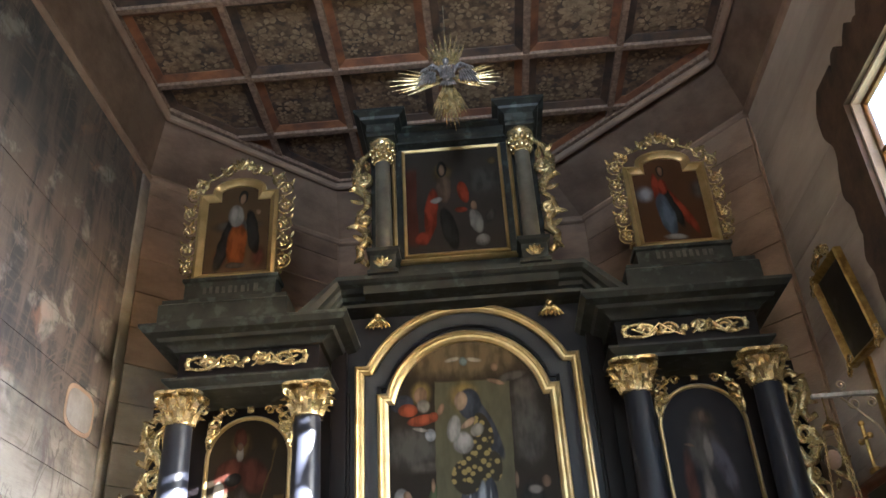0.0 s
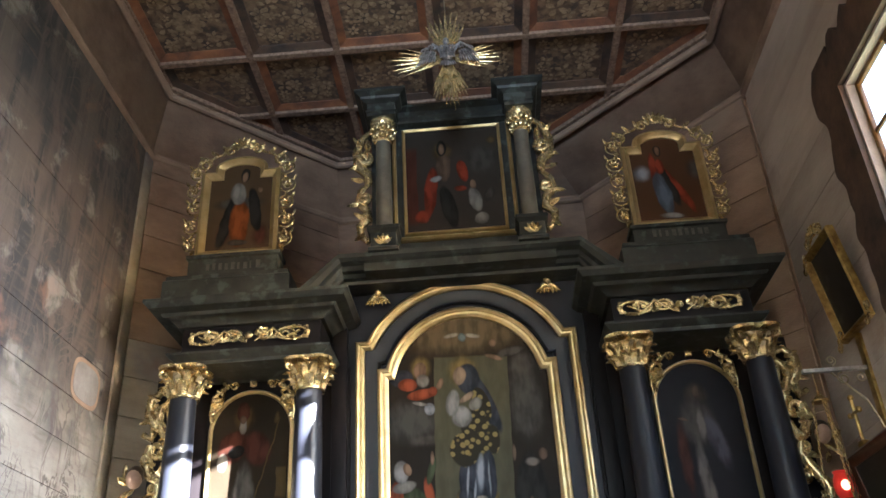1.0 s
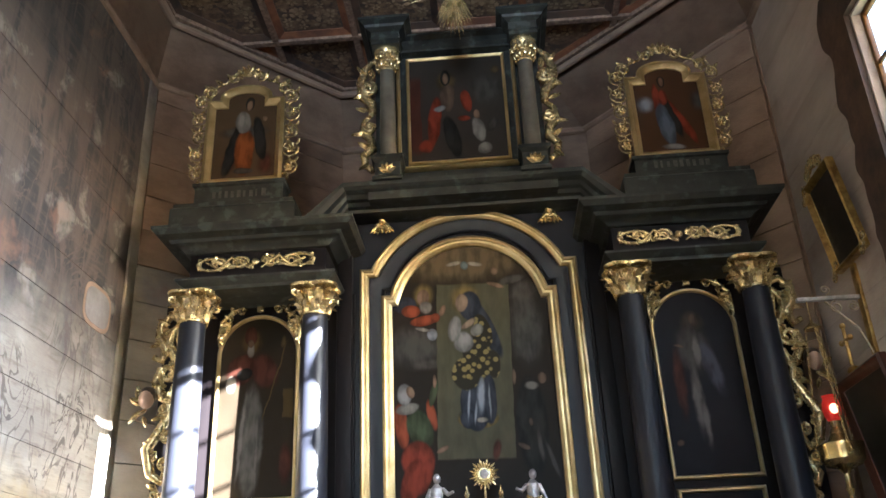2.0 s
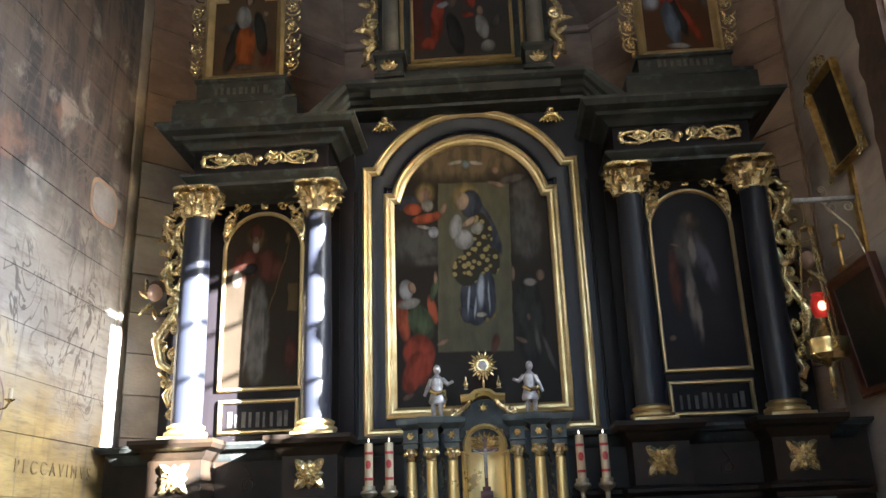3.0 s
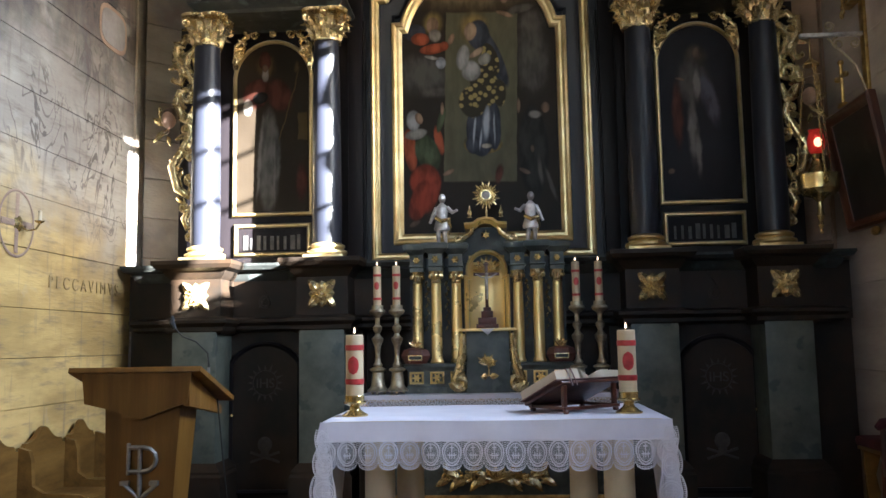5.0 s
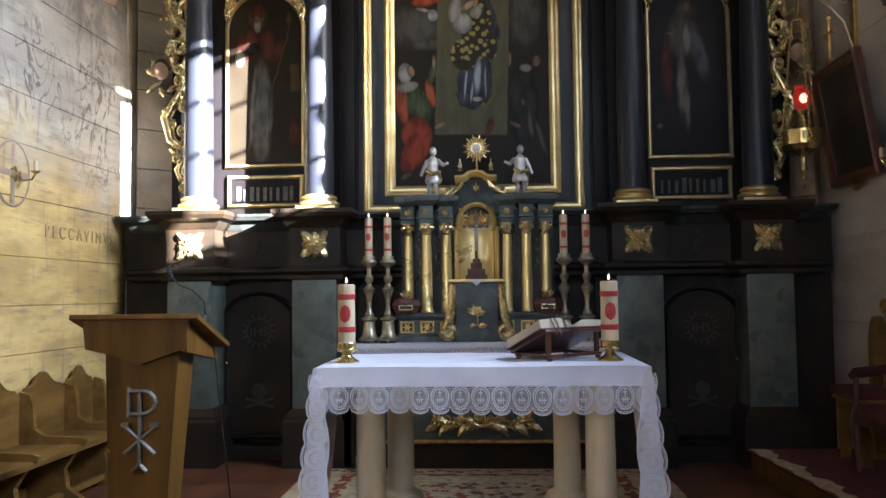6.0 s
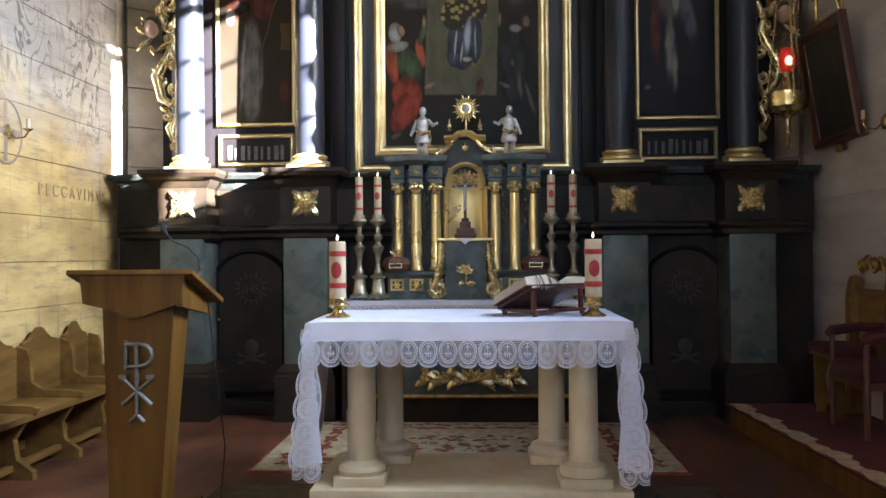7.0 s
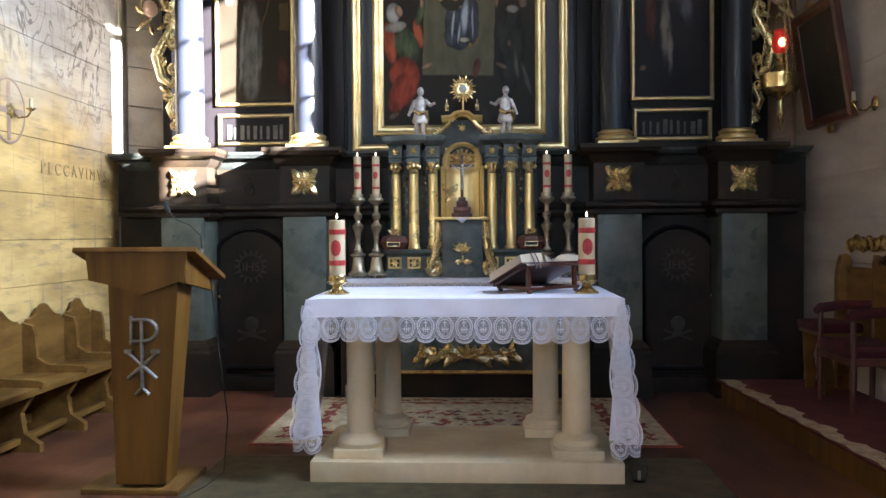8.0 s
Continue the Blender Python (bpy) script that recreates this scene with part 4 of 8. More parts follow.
SKY_SHAPES = [
    (-0.03, 4.45, 0.747, 0.276, P_SKY, 0.6),
    (-0.50, 3.69, 0.293, 0.234, P_CLOUD, 0.5),
    (-0.36, 3.53, 0.194, 0.066, P_DIM, 0.7),
    (0.45, 3.81, 0.184, 0.420, P_CLOUD, 0.5),
    (0.45, 4.13, 0.167, 0.139, P_DIM, 0.6),
    (-0.00, 3.48, 0.317, 0.764, P_OLIVE, 0.03, 1, -0.03),
    (-0.13, 4.43, 0.085, 0.027, P_PALE, 0.5, 0, 0.2),
    (0.05, 4.42, 0.085, 0.028, P_PALE, 0.5, 0, -0.2),
    (-0.04, 4.41, 0.040, 0.049, P_BLUE, 0.4),
    (0.36, 4.25, 0.134, 0.048, P_DIM, 0.4, 0, 0.2),
    (0.22, 4.21, 0.089, 0.027, P_FLESH, 0.4, 0, -0.3),
    (0.22, 4.34, 0.040, 0.043, P_FLESH, 0.3),
]
ELDER_SHAPES = [
    (-0.41, 4.15, 0.115, 0.135, P_HALO, 0.7),
    (-0.57, 4.07, 0.110, 0.085, P_NAVY, 0.2),
    (-0.52, 4.01, 0.089, 0.064, P_VERMILION, 0.2),
    (-0.41, 3.92, 0.133, 0.052, P_VERMILION, 0.2, 0, 0.15),
    (-0.31, 3.94, 0.044, 0.047, P_VERMILION, 0.25),
    (-0.41, 4.13, 0.064, 0.086, P_FLESH, 0.25),
    (-0.39, 4.04, 0.064, 0.069, P_GREY, 0.4),
    (-0.25, 4.00, 0.029, 0.064, P_FLESH, 0.3, 0, -0.4),
    (-0.34, 3.79, 0.049, 0.062, P_STEEL, 0.25),
    (-0.42, 3.84, 0.079, 0.021, P_GREY, 0.3, 0, -0.2),
]
MIDDLE_SHAPES = [
    (-0.05, 4.10, 0.167, 0.192, P_HALO, 0.7),
    (0.12, 3.82, 0.074, 0.315, P_NAVY, 0.2, 0, 0.38),
    (-0.01, 4.03, 0.104, 0.148, P_NAVY, 0.2),
    (-0.08, 4.06, 0.059, 0.090, P_FACE, 0.25, 0, -0.1),
    (0.09, 3.80, 0.073, 0.167, P_BROCADE, 0.15, 0, 0.25),
    (0.03, 3.58, 0.126, 0.205, P_BROCADE, 0.15, 0, 0.25),
    (-0.07, 3.43, 0.130, 0.151, P_BROCADE, 0.15),
    (0.16, 3.50, 0.063, 0.131, P_BROCADE, 0.2),
    (-0.08, 3.71, 0.092, 0.103, P_WHITE, 0.25),
    (-0.15, 3.83, 0.064, 0.125, P_WHITE, 0.25, 0, -0.15),
    (0.04, 3.81, 0.068, 0.057, P_GREY, 0.3, 0, 0.7),
    (-0.03, 3.87, 0.083, 0.032, P_FACE, 0.3, 0, 0.6),
]
SKIRT_SHAPES = [
    (0.01, 3.05, 0.179, 0.092, P_HALO, 0.15),
    (0.01, 3.08, 0.170, 0.083, P_OLIVE, 0.15),
    (-0.01, 3.17, 0.128, 0.237, P_NAVY, 0.1, 0, 0.05),
    (0.11, 3.21, 0.062, 0.228, P_NAVY, 0.15),
    (-0.07, 3.05, 0.075, 0.087, P_NAVY, 0.2),
    (0.04, 3.26, 0.043, 0.209, P_STEEL, 0.6, 0, -0.05),
    (-0.06, 3.18, 0.015, 0.178, P_STEEL, 0.6, 0, -0.1),
    (0.11, 3.19, 0.014, 0.178, P_STEEL, 0.6),
    (-0.01, 3.10, 0.014, 0.128, P_STEEL, 0.6, 0, -0.1),
    (0.04, 3.04, 0.057, 0.029, P_PALE, 0.5),
]
RED_SHAPES = [
    (-0.62, 3.02, 0.062, 0.206, P_VERMILION, 0.2, 0, 0.1),
    (-0.37, 3.10, 0.042, 0.147, P_VERMILION, 0.25, 0, 0.2),
    (-0.47, 2.99, 0.114, 0.186, P_GREEN, 0.2, 0, 0.35),
    (-0.35, 3.28, 0.034, 0.130, P_GREEN, 0.25, 0, -0.25),
    (-0.49, 2.74, 0.146, 0.172, P_RED, 0.2, 0, 0.1),
    (-0.54, 2.58, 0.094, 0.198, P_RED, 0.2, 0, -0.3),
    (-0.44, 2.61, 0.066, 0.170, P_RED, 0.3, 0, -0.35),
    (-0.57, 3.16, 0.106, 0.054, P_GREY, 0.3, 0, 0.2),
    (-0.59, 3.28, 0.068, 0.104, P_WHITE, 0.25),
    (-0.54, 3.30, 0.038, 0.060, P_FLESH, 0.25, 0, 0.3),
    (-0.34, 3.38, 0.019, 0.065, P_FLESH, 0.3),
    (-0.29, 2.82, 0.061, 0.024, P_FLESH, 0.3, 0, 0.5),
]
DARK_SHAPES = [
    (0.44, 2.98, 0.140, 0.441, P_BLACK, 0.2),
    (0.58, 2.69, 0.028, 0.208, P_DIM, 0.6, 0, 0.3),
    (0.49, 2.81, 0.028, 0.191, P_DIM, 0.7, 0, 0.1),
    (0.55, 3.36, 0.042, 0.055, P_DIMFLESH, 0.3),
    (0.46, 3.30, 0.071, 0.045, P_DIM2, 0.5),
    (0.32, 3.38, 0.019, 0.079, P_DIMFLESH, 0.35),
    (0.36, 2.81, 0.060, 0.024, P_DIMFLESH, 0.35, 0, -0.5),
    (0.43, 3.00, 0.019, 0.039, P_DIMFLESH, 0.4),
    (0.14, 2.79, 0.042, 0.105, P_MAROON, 0.5, 0, -0.2),
    (-0.59, 2.38, 0.060, 0.028, P_DIMFLESH, 0.3, 0, 0.5),
]
ROBED_SHAPES = [
    (-1.89, 3.81, 0.111, 0.147, P_HALO2, 0.6),
    (-1.90, 3.87, 0.060, 0.096, P_MAROON, 0.2),
    (-1.97, 3.57, 0.130, 0.155, P_MAROON, 0.2, 0, -0.5),
    (-1.77, 3.55, 0.129, 0.186, P_MAROON, 0.4, 0, 0.4),
    (-1.90, 3.74, 0.040, 0.078, P_GREY, 0.3),
    (-1.90, 3.80, 0.031, 0.042, P_DIMFLESH, 0.3),
    (-1.86, 2.97, 0.117, 0.519, P_ROBE, 0.25),
    (-1.94, 3.00, 0.024, 0.474, P_DIM2, 0.6, 0, -0.06),
    (-1.81, 2.92, 0.020, 0.445, P_DIM2, 0.6),
    (-1.94, 3.53, 0.079, 0.057, P_BLACK, 0.2, 0, 0.3),
    (-2.05, 3.45, 0.049, 0.082, P_PALE, 0.25),
]
STAFF_SHAPES = [
    (-1.68, 3.46, 0.007, 0.387, P_HALO2, 0.3, 1, -0.28),
    (-1.61, 3.80, 0.030, 0.068, P_HALO2, 0.5),
    (-1.56, 3.27, 0.044, 0.135, P_HALO2, 0.2, 1),
    (-1.57, 2.77, 0.062, 0.222, P_MAROON, 0.6),
]
PALE_SHAPES = [
    (1.83, 3.75, 0.122, 0.127, P_HALO3, 0.6),
    (1.80, 3.53, 0.178, 0.262, P_DIM, 0.5),
    (1.93, 3.37, 0.083, 0.299, P_DIM3, 0.5, 0, 0.25),
    (1.66, 3.24, 0.060, 0.371, P_MAROON, 0.6),
    (1.84, 3.77, 0.043, 0.061, P_DIMFLESH, 0.4),
    (1.83, 3.50, 0.042, 0.175, P_DIM2, 0.5),
    (1.78, 3.13, 0.055, 0.392, P_DIM2, 0.6),
    (1.82, 2.94, 0.037, 0.288, P_DIM2, 0.7),
    (1.69, 3.55, 0.057, 0.020, P_DIMFLESH, 0.5, 0, -0.3),
    (1.59, 2.76, 0.041, 0.028, P_DIMFLESH, 0.5),
]
UPPER_SHAPES = [
    (-0.41, 5.83, 0.067, 0.452, P_MAROON, 0.2, 1),
    (0.27, 6.07, 0.196, 0.216, P_CLOUD, 0.7),
    (-0.11, 6.19, 0.115, 0.141, P_HALO2, 0.6),
    (-0.07, 5.58, 0.075, 0.252, P_BLACK, 0.2, 0, 0.2),
    (-0.10, 6.01, 0.083, 0.177, P_DIMFLESH, 0.3),
    (-0.11, 6.23, 0.052, 0.097, P_BLACK, 0.2),
    (-0.11, 6.22, 0.032, 0.071, P_FLESH, 0.3),
    (-0.23, 5.75, 0.066, 0.296, P_RED, 0.2, 0, -0.12),
    (-0.31, 5.49, 0.080, 0.082, P_RED, 0.35, 0, -0.5),
    (0.07, 5.96, 0.052, 0.138, P_RED, 0.2, 0, 0.15),
]
CHILD_SHAPES = [
    (0.30, 5.68, 0.051, 0.096, P_DIM, 0.3, 0, -0.5),
    (0.17, 5.64, 0.065, 0.144, P_GREY, 0.25, 0, 0.25),
    (0.22, 5.44, 0.075, 0.069, P_GREY, 0.3, 0, 0.6),
    (0.16, 5.80, 0.035, 0.055, P_FLESH, 0.3),
    (0.04, 5.77, 0.071, 0.042, P_RED, 0.4),
    (-0.18, 5.89, 0.067, 0.037, P_WHITE, 0.35, 0, 0.3),
    (0.35, 6.29, 0.052, 0.052, P_HALO2, 0.6),
]
ORANGE_SHAPES = [
    (-2.02, 5.82, 0.290, 0.087, P_CLOUD, 0.6),
    (-2.15, 5.50, 0.093, 0.150, P_MAROON, 0.7),
    (-1.81, 5.47, 0.093, 0.148, P_MAROON, 0.7),
    (-2.12, 5.64, 0.068, 0.339, P_BLACK, 0.25, 0, -0.25),
    (-1.87, 5.74, 0.062, 0.260, P_BLACK, 0.2, 0, 0.15),
    (-2.01, 5.60, 0.104, 0.274, P_ORANGE, 0.15, 0, 0.0),
    (-2.03, 5.93, 0.080, 0.127, P_GREY, 0.2),
    (-2.01, 5.40, 0.113, 0.041, P_DIM, 0.4),
    (-1.98, 6.13, 0.048, 0.084, P_BLACK, 0.2),
    (-1.98, 6.11, 0.033, 0.064, P_FLESH, 0.25),
    (-1.83, 5.95, 0.026, 0.038, P_FLESH, 0.3),
]
BLUE_SHAPES = [
    (1.70, 5.80, 0.099, 0.110, P_STEEL, 0.8),
    (2.18, 5.81, 0.109, 0.134, P_CLOUD, 0.7),
    (1.81, 5.87, 0.040, 0.172, P_RED, 0.25),
    (2.00, 5.61, 0.049, 0.312, P_RED, 0.25, 0, 0.42),
    (1.93, 5.65, 0.049, 0.271, P_BLACK, 0.3, 0, 0.25),
    (1.86, 5.58, 0.078, 0.250, P_SLATE, 0.2, 0, 0.12),
    (1.87, 5.87, 0.050, 0.098, P_RED, 0.3),
    (1.90, 5.34, 0.121, 0.035, P_WHITE, 0.4, 0, -0.1),
    (1.88, 6.04, 0.041, 0.069, P_BLACK, 0.3),
    (1.88, 6.04, 0.025, 0.056, P_FLESH, 0.3),
]


def dim(shapes, f):
    """The same shapes in thinner, browner paint."""
    return [(x, z, w, h, tuple(c * f for c in col), max(soft, 0.2), *more) for x, z, w, h, col, soft, *more in shapes]


bm = bmesh.new()
slab(bm, inner, 0.012, 0.028)
part("painting", bm, painting("altar_painting", (0.026, 0.020, 0.016), SKY_SHAPES + ELDER_SHAPES + SKIRT_SHAPES + MIDDLE_SHAPES + DARK_SHAPES + RED_SHAPES, wob=0.012), altar,
     "dark oil painting of plain draped shapes in grey, red and gold", smooth=False)
# small gilded winged carvings in the corners of the arch
for s in (-1, 1):
    bm = bmesh.new()
    x = CX + s * 0.75
    for h in (-1, 1):
        tube(bm, [(x, -0.02, 4.83), (x + h * 0.035, -0.03, 4.84), (x + h * 0.062, -0.025, 4.81), (x + h * 0.07, -0.02, 4.765)], [0.02, 0.026, 0.022, 0.008], 8, 0.8)
        for q in range(3):
            leaf(bm, x + h * (0.03 + 0.016 * q), -0.02, 4.825, 0.085, 0.03, -math.pi / 2 + h * (0.1 + 0.25 * q), 0.02)
    leaf(bm, x, -0.02, 4.82, 0.07, 0.05, -math.pi / 2, 0.03)
    knob(bm, x, -0.035, 4.885, 0.040, 0.9, 0.9, 1.15)
    part("winged_head", bm, GOLD, altar, "small gilded winged carving with a plain round head", angle=60)

# side panels
THIN = [(0.0, 0.02), (0.0, -0.012), (0.012, -0.03), (0.026, -0.03), (0.036, -0.012), (0.036, 0.02)]
for s, blobs, ground in ((-1, dim(ROBED_SHAPES + STAFF_SHAPES, 0.85), (0.032, 0.024, 0.016)), (1, dim(PALE_SHAPES, 0.95), (0.022, 0.021, 0.026))):
    xc = -1.826 if s < 0 else 1.838
    outline = arch_path(xc - 0.358, xc + 0.358, 2.475, 3.72, 4.055, 0, 22)
    bm = bmesh.new()
    moulding(bm, outline, THIN)
    part("arched_frame", bm, FRAME_GOLD, altar, "narrow gilded arched frame", angle=35)
    bm = bmesh.new()
    slab(bm, outline, -0.006, 0.01)
    part("side_painting", bm, painting("side_painting", ground, blobs, 0.3), altar, "dark oil painting of one plain robed shape", smooth=False)
    bm = bmesh.new()
    board = [(xc - 0.34, 2.127), (xc + 0.34, 2.127), (xc + 0.34, 2.412), (xc - 0.34, 2.412)]
    moulding(bm, board, THIN)
    tablet = part("tablet_frame", bm, FRAME_GOLD, altar, "gilded frame of a black name tablet", angle=35)
    bm = bmesh.new()
    slab(bm, board, -0.005, 0.01)
    part("tablet", bm, EBONY, tablet, smooth=False)
    bars(xc - 0.26, xc + 0.27, 2.25, 0.13, -0.008, 9, GREY_PAINT, tablet, 3 + s)
    # gilded spandrel carvings
    bm = bmesh.new()
    for h in (-1, 1):
        x0 = xc + h * 0.20
        tube(bm, spiral(xc + h * 0.16, 4.14, 0.04, 1.3, 0 if h < 0 else math.pi, -h, -0.02, 14), taper(14, 0.01, 0.016), 6)
        tube(bm, spiral(xc + h * 0.31, 3.97, 0.045, 1.3, math.pi / 2, h, -0.02, 14), taper(14, 0.01, 0.018), 6)
        tube(bm, [(xc + h * 0.17, -0.02, 4.18), (xc + h * 0.25, -0.025, 4.13), (xc + h * 0.33, -0.02, 4.05), (xc + h * 0.35, -0.02, 3.90), (xc + h * 0.335, -0.02, 3.80)], [0.010, 0.018, 0.022, 0.016, 0.008], 8, 0.7)
        for q in range(7):
            an = 1.5 - 0.55 * q
            leaf(bm, xc + h * (0.19 + 0.024 * q), -0.018, 4.16 - 0.042 * q, 0.085, 0.045, an if h > 0 else math.pi - an, 0.025)
            leaf(bm, xc + h * (0.22 + 0.02 * q), -0.022, 4.13 - 0.04 * q, 0.06, 0.035, an - 2.2 if h > 0 else math.pi - an + 2.2, 0.02)
    tube(bm, spiral(xc - 0.035, 4.20, 0.026, 1.2, 0, 1, -0.02, 12), 0.011, 6)
    tube(bm, spiral(xc + 0.035, 4.20, 0.026, 1.2, math.pi, -1, -0.02, 12), 0.011, 6)
    box(bm, xc - 0.03, xc + 0.03, -0.03, 0.0, 4.125, 4.185, 0.008)
    for v in bm.verts:
        v.co.z -= 0.045
    part("spandrel_carving", bm, GOLD, altar, "gilded leaf carving above the arch", angle=60)
    # dark doors below with painted emblems
    x0, x1 = xc - 0.31, xc + 0.31
    bm = bmesh.new()
    slab(bm, arch_path(x0, x1, 0.16, 1.22, 1.40, 0, 16), -0.205, -0.17)
    door = part("door", bm, BROWNBLACK, altar, "dark arched door with a faint sunburst emblem", smooth=False)
    bm = bmesh.new()
    moulding(bm, arch_path(x0, x1, 0.16, 1.22, 1.40, 0, 16), [(0, -0.17), (0, -0.215), (0.02, -0.23), (0.04, -0.215), (0.04, -0.17)])
    part("door_frame", bm, EBONY, door, angle=35)
    bm = bmesh.new()
    for k in range(16):
        a = 2 * math.pi * k / 16
        r0, r1, w = 0.11, 0.165 if k % 2 else 0.15, 0.016
        bm.faces.new([bm.verts.new((xc + r * math.cos(a + o), -0.208, 1.06 + r * math.sin(a + o))) for r, o in ((r0, -0.1), (r0, 0.1), (r1, 0.0))])
    moulding(bm, [(xc + 0.105 * math.cos(2 * math.pi * k / 24), 1.06 + 0.105 * math.sin(2 * math.pi * k / 24)) for k in range(24)], [(0, -0.206), (0, -0.209), (0.006, -0.209), (0.006, -0.206)])
    part("sunburst", bm, FAINT_PAINT, door, "faint painted sunburst")
    lettering("IHS", xc, -0.208, 1.02, 0.11, FAINT_PAINT, door)
    bm = bmesh.new()
    knob(bm, xc, -0.206, 0.56, 0.062, 1, 0.06, 1.05, 14)
    knob(bm, xc, -0.206, 0.495, 0.036, 1, 0.06, 0.9, 10)
    for h in (-1, 1):
        tube(bm, [(xc - h * 0.12, -0.206, 0.50), (xc + h * 0.12, -0.206, 0.42)], 0.012, 6, 0.3)
    part("painted_emblem", bm, FAINT_PAINT, door, "faint painted round emblem over crossed bars")
    bm = bmesh.new()
    knob(bm, xc - 0.27 if s < 0 else xc + 0.27, -0.235, 0.80, 0.016)
    part("door_knob", bm, BRASS, door)
    bm = bmesh.new()
    tube(bm, spiral(xc, 1.72, 0.055, 1.6, math.pi / 2, 1, -0.224, 18, 0.5), 0.006, 6)
    tube(bm, [(xc - 0.03, -0.224, 1.86), (xc + 0.02, -0.224, 1.78), (xc - 0.05, -0.224, 1.68)], 0.006, 6)
    part("monogram", bm, FAINT_PAINT, altar, "faint painted monogram")
    # step under the doors
    bm = bmesh.new()
    box(bm, xc - 0.34, xc + 0.34, -0.34, -0.17, 0.0, 0.12, 0.008)
    part("door_step", bm, BROWNBLACK, door)

# gilded openwork wings beside the outer columns
def wing(s):
    bm = bmesh.new()
    x = COLS[0] - 0.16 if s < 0 else COLS[3] + 0.16
    y = -0.10
    def P(pts, r):
        tube(bm, [(x + s * a, y, z) for a, z in pts], [1.25 * q for q in r] if hasattr(r, "__len__") else r, 8, 0.9)
    P([(0.0, 2.1), (0.01, 2.6), (0.0, 3.2), (0.02, 3.7), (0.06, 3.98)], 0.020)
    P([(0.02, 4.02), (0.12, 4.06), (0.20, 3.98), (0.20, 3.86), (0.13, 3.76), (0.17, 3.66), (0.24, 3.70)], taper(7, 0.02, 0.045, 0.012))
    P([(0.02, 3.98), (0.10, 3.92), (0.12, 3.80), (0.05, 3.68), (0.02, 3.55)], taper(5, 0.02, 0.04, 0.02))
    tube(bm, [(a, b, c) for a, b, c in spiral(x + s * 0.10, 3.56, 0.085, 1.5, math.pi / 2, s, y)], taper(22, 0.016, 0.032, 0.02), 8)
    P([(0.16, 3.60), (0.20, 3.48), (0.14, 3.36), (0.05, 3.30)], taper(4, 0.03, 0.04, 0.02))
    P([(0.04, 3.45), (0.09, 3.30), (0.06, 3.20), (0.16, 3.02), (0.22, 2.92), (0.17, 2.72), (0.08, 2.66), (0.05, 2.74)], taper(8, 0.02, 0.042, 0.018))
    tube(bm, [(a, b, c) for a, b, c in spiral(x + s * 0.06, 3.02, 0.055, 1.4, 0, s, y)], taper(22, 0.012, 0.026, 0.016), 8)
    tube(bm, [(a, b, c) for a, b, c in spiral(x + s * 0.07, 2.80, 0.05, 1.4, math.pi / 2, -s, y)], taper(22, 0.012, 0.024, 0.016), 8)
    P([(0.0, 2.62), (0.06, 2.55), (0.11, 2.46), (0.08, 2.38), (0.03, 2.42)], taper(5, 0.015, 0.035, 0.012))
    P([(0.0, 2.5), (0.05, 2.34), (0.04, 2.26)], taper(3, 0.015, 0.028, 0.012))
    for q, (a, z, ln, an) in enumerate(((0.12, 3.98, 0.13, 0.4), (0.17, 3.82, 0.12, -0.4), (0.06, 3.72, 0.13, 0.2), (0.10, 3.44, 0.13, 0.1), (0.1, 3.2, 0.12, -0.5), (0.28, 3.30, 0.14, 0.4), (0.30, 3.24, 0.15, -0.9), (0.33, 3.34, 0.13, 1.5), (0.16, 2.95, 0.1, 0.3), (0.10, 2.6, 0.1, 0.5))):
        leaf(bm, x + s * a, y - 0.015, z, ln * 0.9, 0.055, an if s > 0 else math.pi - an, 0.025)
        leaf(bm, x + s * (a - 0.03), y - 0.02, z - 0.05, ln * 0.7, 0.045, an - 1.1 if s > 0 else math.pi - an + 1.1, 0.025)
    for a, z, r, h in ((0.13, 3.90, 0.05, -1), (0.17, 3.47, 0.045, 1), (0.10, 3.24, 0.045, -1), (0.17, 2.86, 0.05, -1), (0.12, 2.56, 0.04, 1), (0.06, 2.30, 0.035, -1)):
        tube(bm, spiral(x + s * a, z, r, 1.4, math.pi / 2, s * h, y - 0.015, 16), taper(16, 0.010, 0.020, 0.014), 7)
    w = part("carved_wing", bm, GOLD, altar, "gilded openwork scroll carving beside the column", angle=50)
    bm = bmesh.new()
    knob(bm, x + s * 0.245, y - 0.05, 3.33, 0.072, 0.9, 0.8, 1.15, 16)
    part("carved_head", bm, FLESH, w, "plain round painted wooden head")
    bm = bmesh.new()
    knob(bm, x + s * 0.245, y - 0.035, 3.355, 0.076, 0.95, 0.8, 1.08, 16)
    part("carved_hair", bm, DARK_HAIR, w, "dark painted cap of hair")


wing(-1)
wing(1)

# ---- the upper storey ----
UY = -0.25
bm = bmesh.new()
box(bm, CX - 0.77, CX + 0.77, UY + 0.03, 0.2, 4.912, 6.676)
part("upper_body", bm, MARBLE, altar, "green marbled upper storey")
bm = bmesh.new()
cornice(bm, (CX - 0.80, CX + 0.80, UY - 0.12, 0.2), [(0.02, 4.912), (0.02, 4.986), (0.05, 5.008), (0.05, 5.039), (0.0, 5.071)])
part("upper_plinth", bm, MARBLE, altar)
up = [(-0.54, 5.285), (0.51, 5.285), (0.51, 6.555), (-0.54, 6.555)]
low_up = [(-0.45, 5.335), (0.42, 5.335), (0.42, 6.44), (-0.45, 6.44)]
bm = bmesh.new()
moulding(bm, up, [(0, UY + 0.03), (0, UY - 0.02), (-0.02, UY - 0.035), (-0.035, UY - 0.02), (-0.035, UY + 0.03)][::-1])
